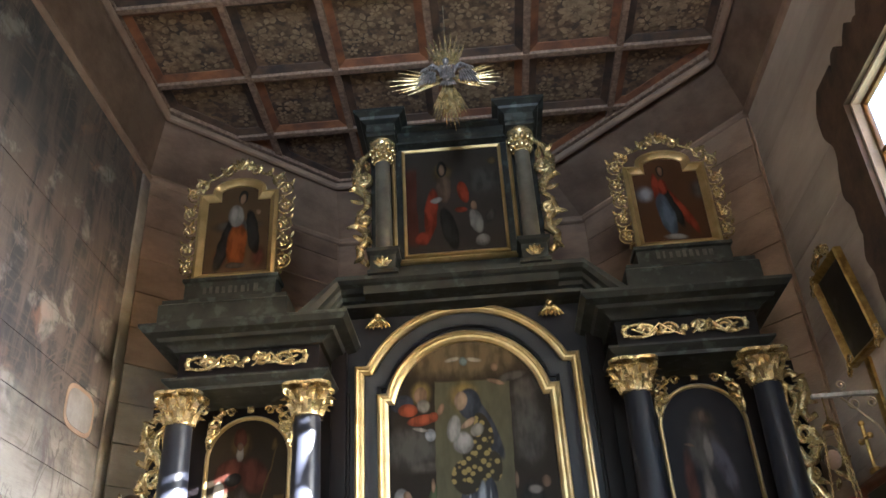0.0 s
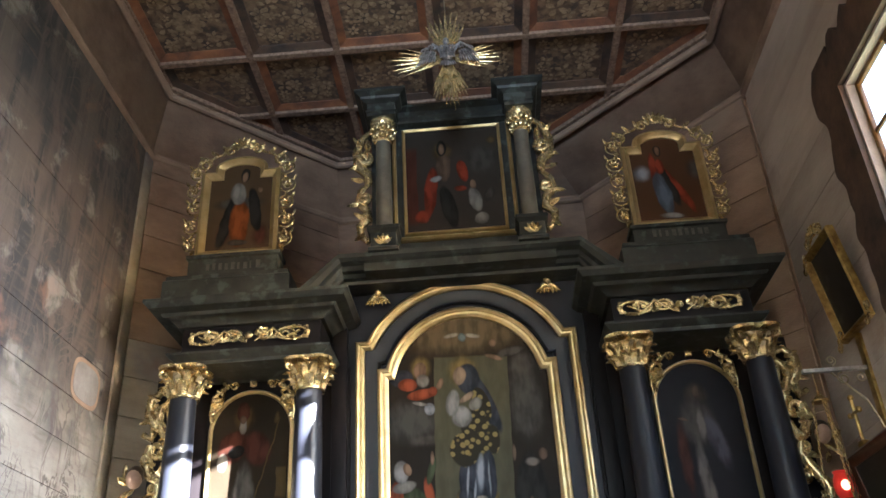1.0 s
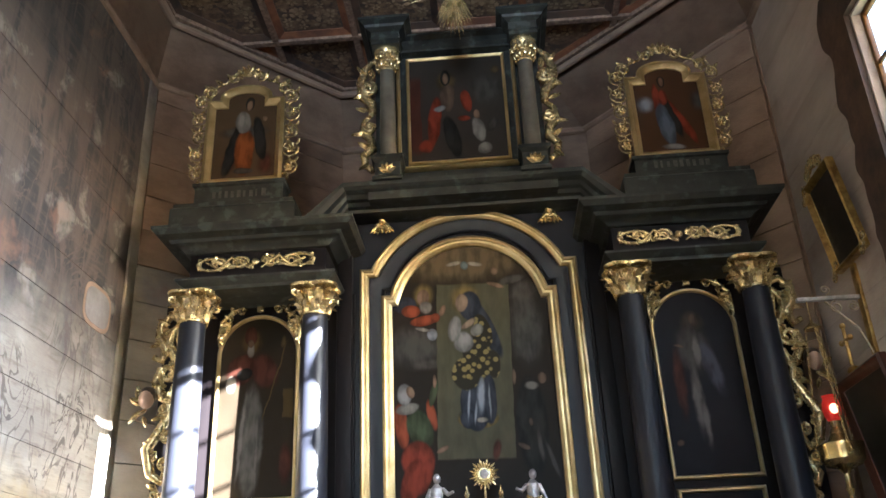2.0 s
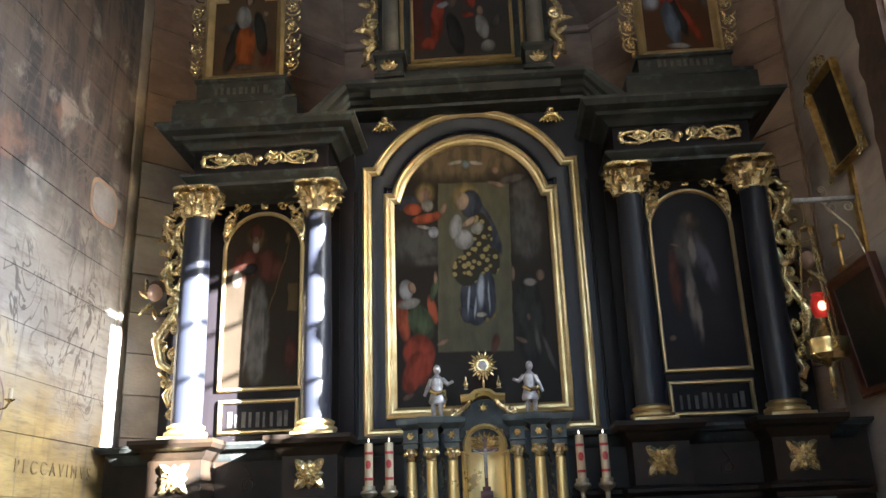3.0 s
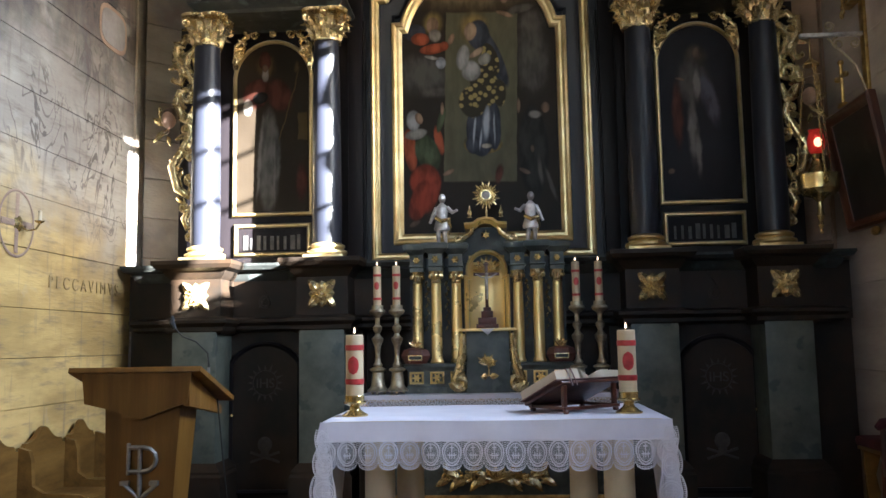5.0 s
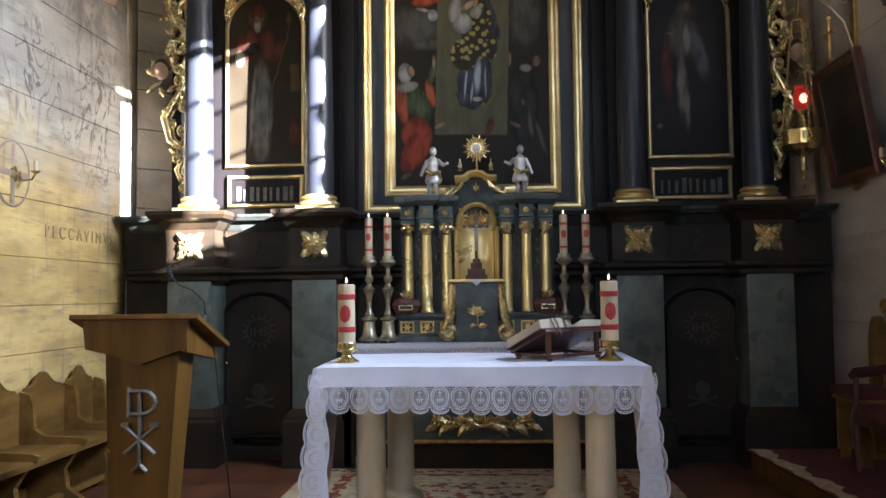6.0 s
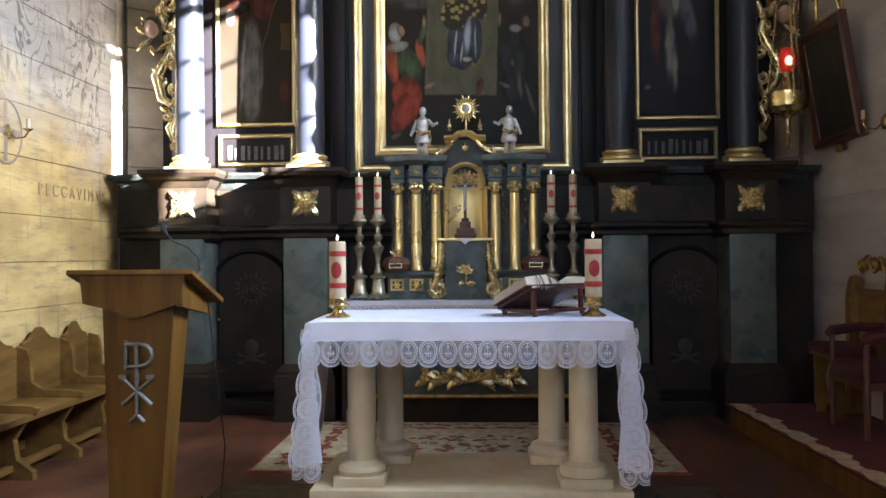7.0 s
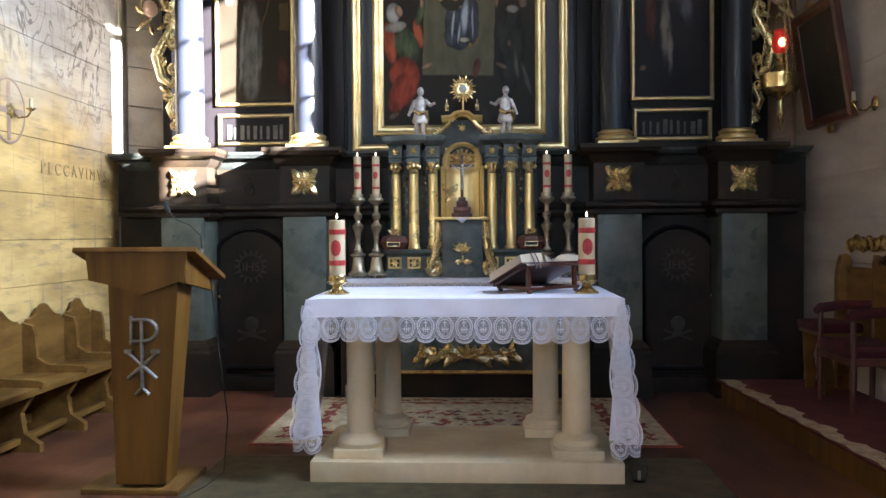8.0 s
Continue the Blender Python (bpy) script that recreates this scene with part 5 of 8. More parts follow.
part("upper_frame", bm, FRAME_GOLD, altar, "gilded rectangular frame", angle=35)
bm = bmesh.new()
moulding(bm, low_up, [(0, UY + 0.03), (0, UY - 0.008), (-0.02, UY - 0.02), (-0.03, UY - 0.008), (-0.03, UY + 0.03)][::-1])
part("upper_inner_frame", bm, FRAME_GOLD, altar, "narrow gilded inner frame", angle=35)
bm = bmesh.new()
slab(bm, low_up, UY + 0.005, UY + 0.02)
part("upper_painting", bm, painting("upper_painting", (0.040, 0.034, 0.030), dim(UPPER_SHAPES + CHILD_SHAPES, 0.75)), altar,
     "dark oil painting of plain draped shapes with red", smooth=False)
for s in (-1, 1):
    x = CX + s * 0.642
    bm = bmesh.new()
    cornice(bm, (x - 0.11, x + 0.11, UY - 0.22, UY + 0.05), [(0.02, 5.05), (0.02, 5.082), (0.0, 5.103), (0.0, 5.23), (0.03, 5.262), (0.03, 5.294), (0.0, 5.304)])
    block = part("upper_pedestal", bm, MARBLE, altar)
    bm = bmesh.new()
    for k in range(5):
        leaf(bm, x, UY - 0.225, 5.124, 0.09, 0.05, math.pi / 2 + (k - 2) * 0.55, 0.03)
    part("small_rosette", bm, GOLD, block, "gilded leaf ornament")
    bm = bmesh.new()
    lathe(bm, [(0.085, 5.304), (0.09, 5.32), (0.075, 5.347), (0.074, 5.654), (0.068, 6.269)], x, UY - 0.10, 0, 24)
    shaft = part("upper_column", bm, PINK_MARBLE, altar, "pale grey-green marbled small column")
    bm = bmesh.new()
    lathe(bm, [(0.07, 6.258), (0.08, 6.269), (0.075, 6.29), (0.08, 6.354), (0.11, 6.439), (0.12, 6.46), (0.12, 6.49)], x, UY - 0.10, 0, 20)
    for k in range(12):
        a = 2 * math.pi * k / 12
        for zz, rr in ((6.322, 0.088), (6.396, 0.108)):
            knob(bm, x + rr * math.cos(a + zz), UY - 0.10 + rr * math.sin(a + zz), zz, 0.024, 1, 1, 1.5, 7)
    part("upper_capital", bm, GOLD, shaft, "gilded capital")
    bm = bmesh.new()
    cornice(bm, (x - 0.13, x + 0.13, UY - 0.24, 0.15), [(0.0, 6.49), (0.0, 6.52), (0.02, 6.532), (0.0, 6.544), (0.0, 6.628), (0.05, 6.652), (0.06, 6.676), (0.11, 6.706), (0.11, 6.73), (0.05, 6.748), (0.05, 6.784)])
    part("upper_entablature", bm, MARBLE, altar, "green marbled cornice block")
    # gilded side scrolls
    bm = bmesh.new()
    xs = CX + s * 0.77
    def Q(pts, r):
        tube(bm, [(xs + s * a, UY - 0.03, z) for a, z in pts], [1.15 * q for q in r], 8, 0.9)
    Q([(0.0, 6.46), (0.08, 6.375), (0.13, 6.227), (0.11, 6.057), (0.03, 5.972), (0.02, 5.866)], taper(6, 0.02, 0.05, 0.025))
    tube(bm, spiral(xs + s * 0.06, 6.142, 0.075, 1.4, math.pi / 2, s, UY - 0.04), taper(22, 0.02, 0.045, 0.026), 8)
    Q([(0.02, 5.866), (0.10, 5.781), (0.12, 5.654), (0.04, 5.591), (0.03, 5.485), (0.10, 5.421), (0.09, 5.315), (0.02, 5.251)], taper(8, 0.022, 0.042, 0.02))
    tube(bm, spiral(xs + s * 0.05, 5.697, 0.05, 1.4, 0, -s, UY - 0.04), taper(22, 0.02, 0.038, 0.022), 8)
    for a, z, an in ((0.08, 6.29, 0.8), (0.10, 6.078, -0.6), (0.06, 5.887, 0.2), (0.10, 5.654, -0.3), (0.05, 5.485, 0.5), (0.06, 5.336, -0.8), (0.02, 6.227, 1.5)):
        leaf(bm, xs + s * a, UY - 0.05, z, 0.12, 0.06, an if s > 0 else math.pi - an, 0.035)
    part("upper_scroll", bm, GOLD, altar, "gilded scroll carving", angle=60)
bm = bmesh.new()
cornice(bm, (CX - 0.55, CX + 0.55, UY - 0.06, 0.15), [(0.0, 6.508), (0.0, 6.532), (0.03, 6.556), (0.03, 6.568), (0.0, 6.58), (0.0, 6.64), (0.05, 6.664), (0.05, 6.688)])
part("upper_cornice", bm, MARBLE, altar)

# small framed paintings on the cornice, each on its stepped pedestal
def scroll_border(bm, x0, x1, z0, z1, y, outw):
    for s, x in ((-1, x0), (1, x1)):
        n = 5
        for k in range(n):
            z = z0 + (z1 - z0) * (k + 0.5) / n
            hand = s if k % 2 else -s
            c = x + s * (0.065 if k % 2 else 0.052)
            tube(bm, spiral(c, z, 0.084, 1.1, math.pi / 2 if k % 2 else -math.pi / 2, hand, y, 18, 0.75), taper(18, 0.006, 0.011, 0.006), 6)
            for q in range(6):
                a = math.pi / 3 * q
                leaf(bm, c + 0.008 * math.cos(a), y, z + 0.008 * math.sin(a), 0.046, 0.034, a, 0.018)
            leaf(bm, c + s * 0.05, y, z + 0.05, 0.06, 0.03, 0.9 if s > 0 else 2.2, 0.02)
            leaf(bm, c - s * 0.02, y, z - 0.085, 0.06, 0.03, -1.2 if s > 0 else -1.9, 0.02)
            knob(bm, c, y - 0.015, z, 0.014, seg=7)


def small_picture(xc, z0, k, blobs, ground, label, seed):
    yb = -0.2
    pic = thing("framed_painting", (xc, yb, 4.662), label, "painting", "small paintings beside the upper storey")
    bm = bmesh.new()
    steps = [(0.15, 4.662), (0.15, 4.93), (0.13, 4.95), (0.13, 4.985), (0.07, 5.0), (0.03, 5.02), (0.0, 5.05), (0.0, z0 - 0.045), (0.02, z0 - 0.035), (0.02, z0 - 0.005)]
    cornice(bm, (xc - 0.40, xc + 0.40, yb - 0.08, yb + 0.14), steps)
    foot = part("pedestal", bm, MARBLE, pic, "dark green marbled stepped pedestal")
    bars(xc - 0.24, xc + 0.26, 5.125, 0.075, yb - 0.082, 9, GREY_PAINT, foot, seed)
    x0, x1, zs = xc - 0.37, xc + 0.37, z0 + 0.92 * k
    out = [(x0, z0), (x1, z0), (x1, zs), (xc + 0.25, zs), (xc + 0.25, zs + 0.03)]
    out += [(xc + 0.25 * math.cos(a), zs + 0.03 + 0.13 * math.sin(a)) for a in [math.pi * k / 12 for k in range(1, 12)]]
    out += [(xc - 0.25, zs + 0.03), (xc - 0.25, zs), (x0, zs)]
    bm = bmesh.new()
    moulding(bm, out, [(0.0, yb + 0.03), (0.0, yb - 0.035), (0.03, yb - 0.055), (0.05, yb - 0.03), (0.075, yb - 0.015), (0.085, yb + 0.03)])
    fr = part("frame", bm, FRAME_GOLD, pic, "gilded frame with an arched top", angle=35)
    bm = bmesh.new()
    slab(bm, out, yb + 0.0, yb + 0.02)
    part("canvas", bm, painting("small_painting", ground, blobs, 0.45), pic, "dark painting of one plain draped shape", smooth=False)
    bm = bmesh.new()
    scroll_border(bm, x0 - 0.005, x1 + 0.005, z0 + 0.06, z0 + 1.03 * k, yb, 0.1)
    for h in (-1, 1):
        tube(bm, spiral(xc + h * 0.36, z0 + 1.04 * k, 0.07, 1.6, 0 if h > 0 else math.pi, h, yb, 18), taper(18, 0.008, 0.015, 0.009), 6)
        tube(bm, spiral(xc + h * 0.13, z0 + 1.18 * k, 0.06, 1.5, 0 if h < 0 else math.pi, -h, yb, 18), taper(18, 0.008, 0.015, 0.009), 6)
        tube(bm, [(xc + h * 0.36, yb, z0 + 0.96 * k), (xc + h * 0.30, yb, z0 + 1.1 * k), (xc + h * 0.2, yb, z0 + 1.14 * k), (xc + h * 0.12, yb, z0 + 1.24 * k), (xc, yb, z0 + 1.28 * k)], taper(5, 0.009, 0.015, 0.01), 6)
        for q in range(4):
            leaf(bm, xc + h * (0.06 + 0.09 * q), yb, z0 + 1.18 * k - 0.035 * q, 0.10, 0.05, (1.3 - 0.3 * q) if h > 0 else math.pi - 1.3 + 0.3 * q, 0.03)
    for q in range(5):
        leaf(bm, xc, yb, z0 + 1.2 * k, 0.13, 0.05, math.pi / 2 + (q - 2) * 0.5, 0.03)
    part("scroll_border", bm, GOLD, fr, "gilded openwork scroll border", angle=60)


small_picture(-2.01, 5.25, 1.0, dim(ORANGE_SHAPES, 1.0), (0.105, 0.068, 0.038), "painting of an orange robed shape in gilded scroll frame", 11)
small_picture(1.91, 5.22, 0.95, dim(BLUE_SHAPES, 0.9), (0.085, 0.042, 0.022), "painting of a blue and red robed shape in gilded frame", 12)

# dove with gilded rays, hung from the ceiling
DX, DY, DZ = 0.02, -1.15, 6.52
dove = thing("dove_ornament", (DX, DY, DZ), "silvered carved bird on a cross of gilded rays, hanging", "ornament")
rr = random.Random(4)
for q, (count, fan, reach) in enumerate(((8, 0.38, 0.54), (9, 0.42, 0.68), (8, 0.38, 0.58), (13, 0.42, 0.60))):
    for j in range(count):
        bm = bmesh.new()
        f = 2 * j / (count - 1) - 1
        a = math.pi / 2 * q + f * fan
        ln = reach * (1 - 0.30 * abs(f)) * rr.uniform(0.86, 1.02)
        c, s = math.cos(a), math.sin(a)
        w = 0.013
        y = DY + 0.006 * (j % 3)
        v = [bm.verts.new((DX + r * c - o * s, y + d, DZ + r * s + o * c)) for r, o, d in ((0.05, -w, 0), (0.05, w, 0), (0.6 * ln, w * 1.1, 0), (ln, 0, 0), (0.6 * ln, -w * 1.1, 0), (0.4 * ln, 0, -0.014), (0.4 * ln, 0, 0.014))]
        for e in range(5):
            bm.faces.new((v[e], v[(e + 1) % 5], v[5]))
            bm.faces.new((v[(e + 1) % 5], v[e], v[6]))
        part("ray", bm, GOLD, dove, smooth=False)
bm = bmesh.new()
knob(bm, DX, DY - 0.04, DZ + 0.02, 0.052, 1, 0.8, 1.5, 14)
knob(bm, DX - 0.006, DY - 0.08, DZ + 0.125, 0.030, 0.9, 1, 1.1, 12)
tube(bm, [(DX - 0.006, DY - 0.10, DZ + 0.12), (DX - 0.006, DY - 0.135, DZ + 0.105)], [0.012, 0.003], 6)
for row in range(4):
    for q in range(5):
        leaf(bm, DX + 0.024 * (q - 2), DY - 0.075 - 0.004 * (q % 2), DZ + 0.09 - 0.035 * row, 0.06, 0.028, -math.pi / 2 + (q - 2) * 0.12, 0.012)
for q in range(7):
    leaf(bm, DX + 0.012 * (q - 3), DY - 0.03, DZ - 0.04, 0.085, 0.028, -math.pi / 2 + (q - 3) * 0.14, 0.02)
part("bird_body", bm, OLD_SILVER, dove, "silvered carved bird body")
for s in (-1, 1):
    bm = bmesh.new()
    for row, (n, ln, wd) in enumerate(((7, 0.15, 0.026), (6, 0.10, 0.026), (5, 0.065, 0.026))):
        for q in range(n):
            f = q / (n - 1)
            leaf(bm, DX + s * (0.105 + 0.09 * f), DY - 0.03 - 0.014 * row, DZ + 0.02 + 0.03 * row + 0.02 * math.sin(f * 3), ln * (0.7 + 0.45 * f), wd, -math.pi / 2 + s * (0.10 + 0.42 * f), 0.014)
    for q in range(6):
        leaf(bm, DX + s * (0.12 + 0.016 * q), DY - 0.07, DZ + 0.105 - 0.003 * q * q, 0.045, 0.022, -math.pi / 2 + s * 0.25, 0.012)
    tube(bm, [(DX + s * 0.05, DY - 0.04, DZ + 0.03), (DX + s * 0.085, DY - 0.055, DZ + 0.085), (DX + s * 0.12, DY - 0.055, DZ + 0.115), (DX + s * 0.155, DY - 0.05, DZ + 0.10), (DX + s * 0.17, DY - 0.04, DZ + 0.06)], [0.014, 0.018, 0.017, 0.013, 0.006], 8)
    part("bird_wing", bm, OLD_SILVER, dove, "silvered feathered wing")
bm = bmesh.new()
tube(bm, [(DX, DY + 0.01, DZ + 0.10), (DX, DY + 0.01, CEIL + 0.11)], 0.004, 6)
part("hanging_wire", bm, PEWTER, dove)

# ---- the free-standing altar table ----
def grid(name, fn, nu, nv, material, parent=None, label="", thickness=0.0, uv=(1, 1)):
    """A sheet of nu by nv cells, with fn(u, v) giving its places and uv its repeats."""
    verts = [fn(i / nu, j / nv) for j in range(nv + 1) for i in range(nu + 1)]
    faces = [(j * (nu + 1) + i, j * (nu + 1) + i + 1, (j + 1) * (nu + 1) + i + 1, (j + 1) * (nu + 1) + i) for j in range(nv) for i in range(nu)]
    me = bpy.data.meshes.new(name)
    me.from_pydata(verts, [], faces)
    lay = me.uv_layers.new(name="uv")
    for poly in me.polygons:
        for li in poly.loop_indices:
            vi = me.loops[li].vertex_index
            lay.data[li].uv = ((vi % (nu + 1)) / nu * uv[0], (vi // (nu + 1)) / nv * uv[1])
    me.materials.append(material)
    smooth_mesh(me, 80)
    ob = new(name, me)
    if parent:
        ob.parent = parent
        if parent.type == "EMPTY":
            ob.matrix_parent_inverse = Matrix.Translation(parent.location).inverted()
    if label:
        ob["label"] = label
    if thickness:
        md = ob.modifiers.new("thickness", "SOLIDIFY")
        md.thickness, md.offset = thickness, 0
    return ob


def lace_mat():
    """White lace: oval medallions in a knotted net, open between the threads."""
    m = bpy.data.materials.new("white_lace")
    m.use_nodes = True
    n, l = m.node_tree.nodes, m.node_tree.links
    b = n["Principled BSDF"]
    b.inputs["Base Color"].default_value = lin(0.70, 0.685, 0.75)
    b.inputs["Roughness"].default_value = 0.9
    uvn = n.new("ShaderNodeUVMap")
    sep = n.new("ShaderNodeSeparateXYZ")
    l.new(uvn.outputs[0], sep.inputs[0])

    def mth(op, a, c=None, d=None):
        k = n.new("ShaderNodeMath")
        k.operation = op
        for i, val in enumerate((a, c, d)):
            if val is None:
                continue
            if isinstance(val, (int, float)):
                k.inputs[i].default_value = val
            else:
                l.new(val, k.inputs[i])
        return k.outputs[0]

    u = mth("SUBTRACT", mth("FRACT", sep.outputs[0]), 0.5)
    v = sep.outputs[1]
    du, dv = mth("DIVIDE", u, 0.43), mth("DIVIDE", mth("SUBTRACT", v, 0.56), 0.40)
    r = mth("SQRT", mth("ADD", mth("MULTIPLY", du, du), mth("MULTIPLY", dv, dv)))
    ring = mth("LESS_THAN", mth("ABSOLUTE", mth("SUBTRACT", r, 1.0)), 0.07)
    ring2 = mth("LESS_THAN", mth("ABSOLUTE", mth("SUBTRACT", r, 0.78)), 0.05)
    inside = mth("LESS_THAN", r, 0.95)
    bar1 = mth("LESS_THAN", mth("ABSOLUTE", mth("SUBTRACT", mth("ABSOLUTE", u), 0.11)), 0.022)
    barc = mth("LESS_THAN", mth("ABSOLUTE", u), 0.022)
    midv = mth("LESS_THAN", mth("ABSOLUTE", mth("SUBTRACT", v, 0.48)), 0.10)
    cross = mth("MULTIPLY", mth("LESS_THAN", mth("ABSOLUTE", u), 0.025), mth("LESS_THAN", mth("ABSOLUTE", mth("SUBTRACT", v, 0.72)), 0.12))
    arm = mth("MULTIPLY", mth("LESS_THAN", mth("ABSOLUTE", u), 0.10), mth("LESS_THAN", mth("ABSOLUTE", mth("SUBTRACT", v, 0.75)), 0.022))
    beam = mth("MULTIPLY", mth("LESS_THAN", mth("ABSOLUTE", u), 0.2), mth("LESS_THAN", mth("ABSOLUTE", mth("SUBTRACT", v, 0.50)), 0.022))
    letters = mth("MAXIMUM", mth("MAXIMUM", mth("MULTIPLY", mth("MAXIMUM", bar1, barc), midv), beam), mth("MAXIMUM", cross, arm))
    sx = mth("SINE", mth("MULTIPLY", mth("ADD", sep.outputs[0], mth("MULTIPLY", v, 0.9)), 44.0))
    sy = mth("SINE", mth("MULTIPLY", mth("SUBTRACT", sep.outputs[0], mth("MULTIPLY", v, 0.9)), 44.0))
    net = mth("GREATER_THAN", mth("MULTIPLY", sx, sy), 0.12)
    fx = mth("SINE", mth("MULTIPLY", sep.outputs[0], 150.0))
    fy = mth("SINE", mth("MULTIPLY", v, 150.0))
    fine = mth("GREATER_THAN", mth("ADD", fx, fy), 0.35)
    body = mth("ADD", mth("MULTIPLY", inside, fine), mth("MULTIPLY", mth("SUBTRACT", 1.0, inside), net))
    top = mth("GREATER_THAN", v, 0.93)
    edge = mth("LESS_THAN", v, 0.045)
    alpha = mth("MINIMUM", 1.0, mth("ADD", mth("ADD", mth("ADD", body, ring), mth("ADD", ring2, letters)), mth("ADD", top, edge)))
    l.new(mth("MAXIMUM", alpha, 0.06), b.inputs["Alpha"])
    return m


LACE = lace_mat()
TX0, TX1, TYF, TYB = -0.738, 0.925, -2.99, -2.20
table = thing("altar_table", (0.08, -2.6, 0), "pale sandstone altar table on four round columns", "table")
bm = bmesh.new()
box(bm, TX0, TX1 + 0.01, -2.99, -2.12, 0.0, 0.115, 0.006)
part("base_slab", bm, STONE, table, "broad pale stone base slab")
bm = bmesh.new()
box(bm, TX0 + 0.03, TX1 - 0.03, TYF + 0.02, TYB, 0.92, 0.995, 0.008)
part("tabletop", bm, STONE, table)
for x, y in ((-0.488, -2.80), (0.702, -2.80), (-0.390, -2.30), (0.570, -2.30)):
    bm = bmesh.new()
    lathe(bm, [(0.078, 0.115), (0.078, 0.23), (0.076, 0.6), (0.074, 0.92)], x, y, 0, 28)
    leg = part("leg", bm, STONE, table, "round stone column leg")
    bm = bmesh.new()
    box(bm, x - 0.135, x + 0.135, y - 0.135, y + 0.135, 0.115, 0.165, 0.006)
    lathe(bm, [(0.125, 0.165), (0.13, 0.19), (0.118, 0.215), (0.09, 0.228), (0.08, 0.24)], x, y, 0, 28)
    part("foot", bm, STONE, leg)

cloth = thing("tablecloth", (0.08, -2.6, 1.0), "white linen altar cloth with deep lace edging, draped", "tablecloth")


def cloth_top(u, v):
    x = TX0 - 0.01 + u * (TX1 - TX0 + 0.02)
    y = TYF + v * (TYB - TYF)
    sag = 0.018 * (max(0, abs(2 * u - 1) - 0.94) / 0.06) ** 2 + 0.015 * (max(0, 0.06 - v) / 0.06) ** 2
    return (x, y - 0.004, 1.003 - sag + 0.0015 * math.sin(9 * u + 4 * v))


grid("cloth_top", cloth_top, 48, 24, LINEN, cloth, "smooth white linen top")


def cloth_front(u, v):
    # v = 1 at the table's edge
    x = TX0 - 0.012 + u * (TX1 - TX0 + 0.024)
    z = 0.895 + v * 0.092
    return (x - (0.02 if u < 0.02 else 0) * (1 - v), TYF - 0.006 - 0.012 * (1 - v) - 0.004 * math.sin(u * 40) * (1 - v), z)


grid("front_drop", cloth_front, 90, 6, LINEN, cloth)


def front_lace(u, v):
    x = TX0 - 0.03 + u * (TX1 - TX0 + 0.06)
    k = u * 17
    sc = 0.036 * math.sqrt(max(0.0, 1 - (2 * (k % 1) - 1) ** 2))
    z0 = 0.790 - sc + 0.006 * math.sin(u * 7)
    return (x, TYF - 0.020 - 0.008 * (1 - v) * math.sin(u * 37 + 1) - 0.004, z0 + v * (0.900 - z0))


grid("lace", front_lace, 17 * 12, 6, LACE, cloth, "white lace with oval medallions", uv=(17, 1))


def side_drop(s):
    xe = TX0 - 0.01 if s < 0 else TX1 + 0.01

    def fn(u, v):
        d = 1 - v
        out = 0.085 * d + 0.016 * math.sin(u * 19 + 1.3) * d
        if u < 0.2:
            f = 1 - u / 0.2
            x = xe + s * (out - f * (0.02 + 0.17 * d))
            y = TYF - 0.01 - 0.03 * d * math.sin(f * 2.6) - 0.02 * f * d
        else:
            f = (u - 0.2) / 0.8
            x, y = xe + s * (out * (1 - 0.35 * f)), TYF - 0.01 + f * (TYB - TYF)
        bottom = (0.27 if s < 0 else 0.25) + 0.05 * u
        return (x, y, bottom + v * (0.985 - bottom))

    grid("side_drop", fn, 60, 24, LINEN, cloth)

    def lace(u, v):
        x, y, z = fn(u, 0)
        sc = 0.03 * abs(math.sin(math.pi * u * 8)) ** 0.7
        return (x + s * 0.01 * (1 - v), y, z - (1 - v) * (0.08 + sc) + 0.004)

    grid("lace", lace, 96, 5, LACE, cloth, uv=(8, 1))

    def edge(u, v):
        u = 0.04 + 0.96 * u
        x, y, z = fn(0.2, 1 - u)
        sc = 0.022 * abs(math.sin(math.pi * u * 6)) ** 0.7
        inner = 0.03 + 0.09 * min(1, 2 * u)
        return (x + s * sc * 0.8 - s * v * (inner + sc), y - 0.048 * u - 0.012 - 0.008 * math.sin(u * 14 + 3 * v), z - 0.03 * u)

    grid("lace", edge, 72, 5, LACE, cloth, uv=(6, 1))


side_drop(-1)
side_drop(1)


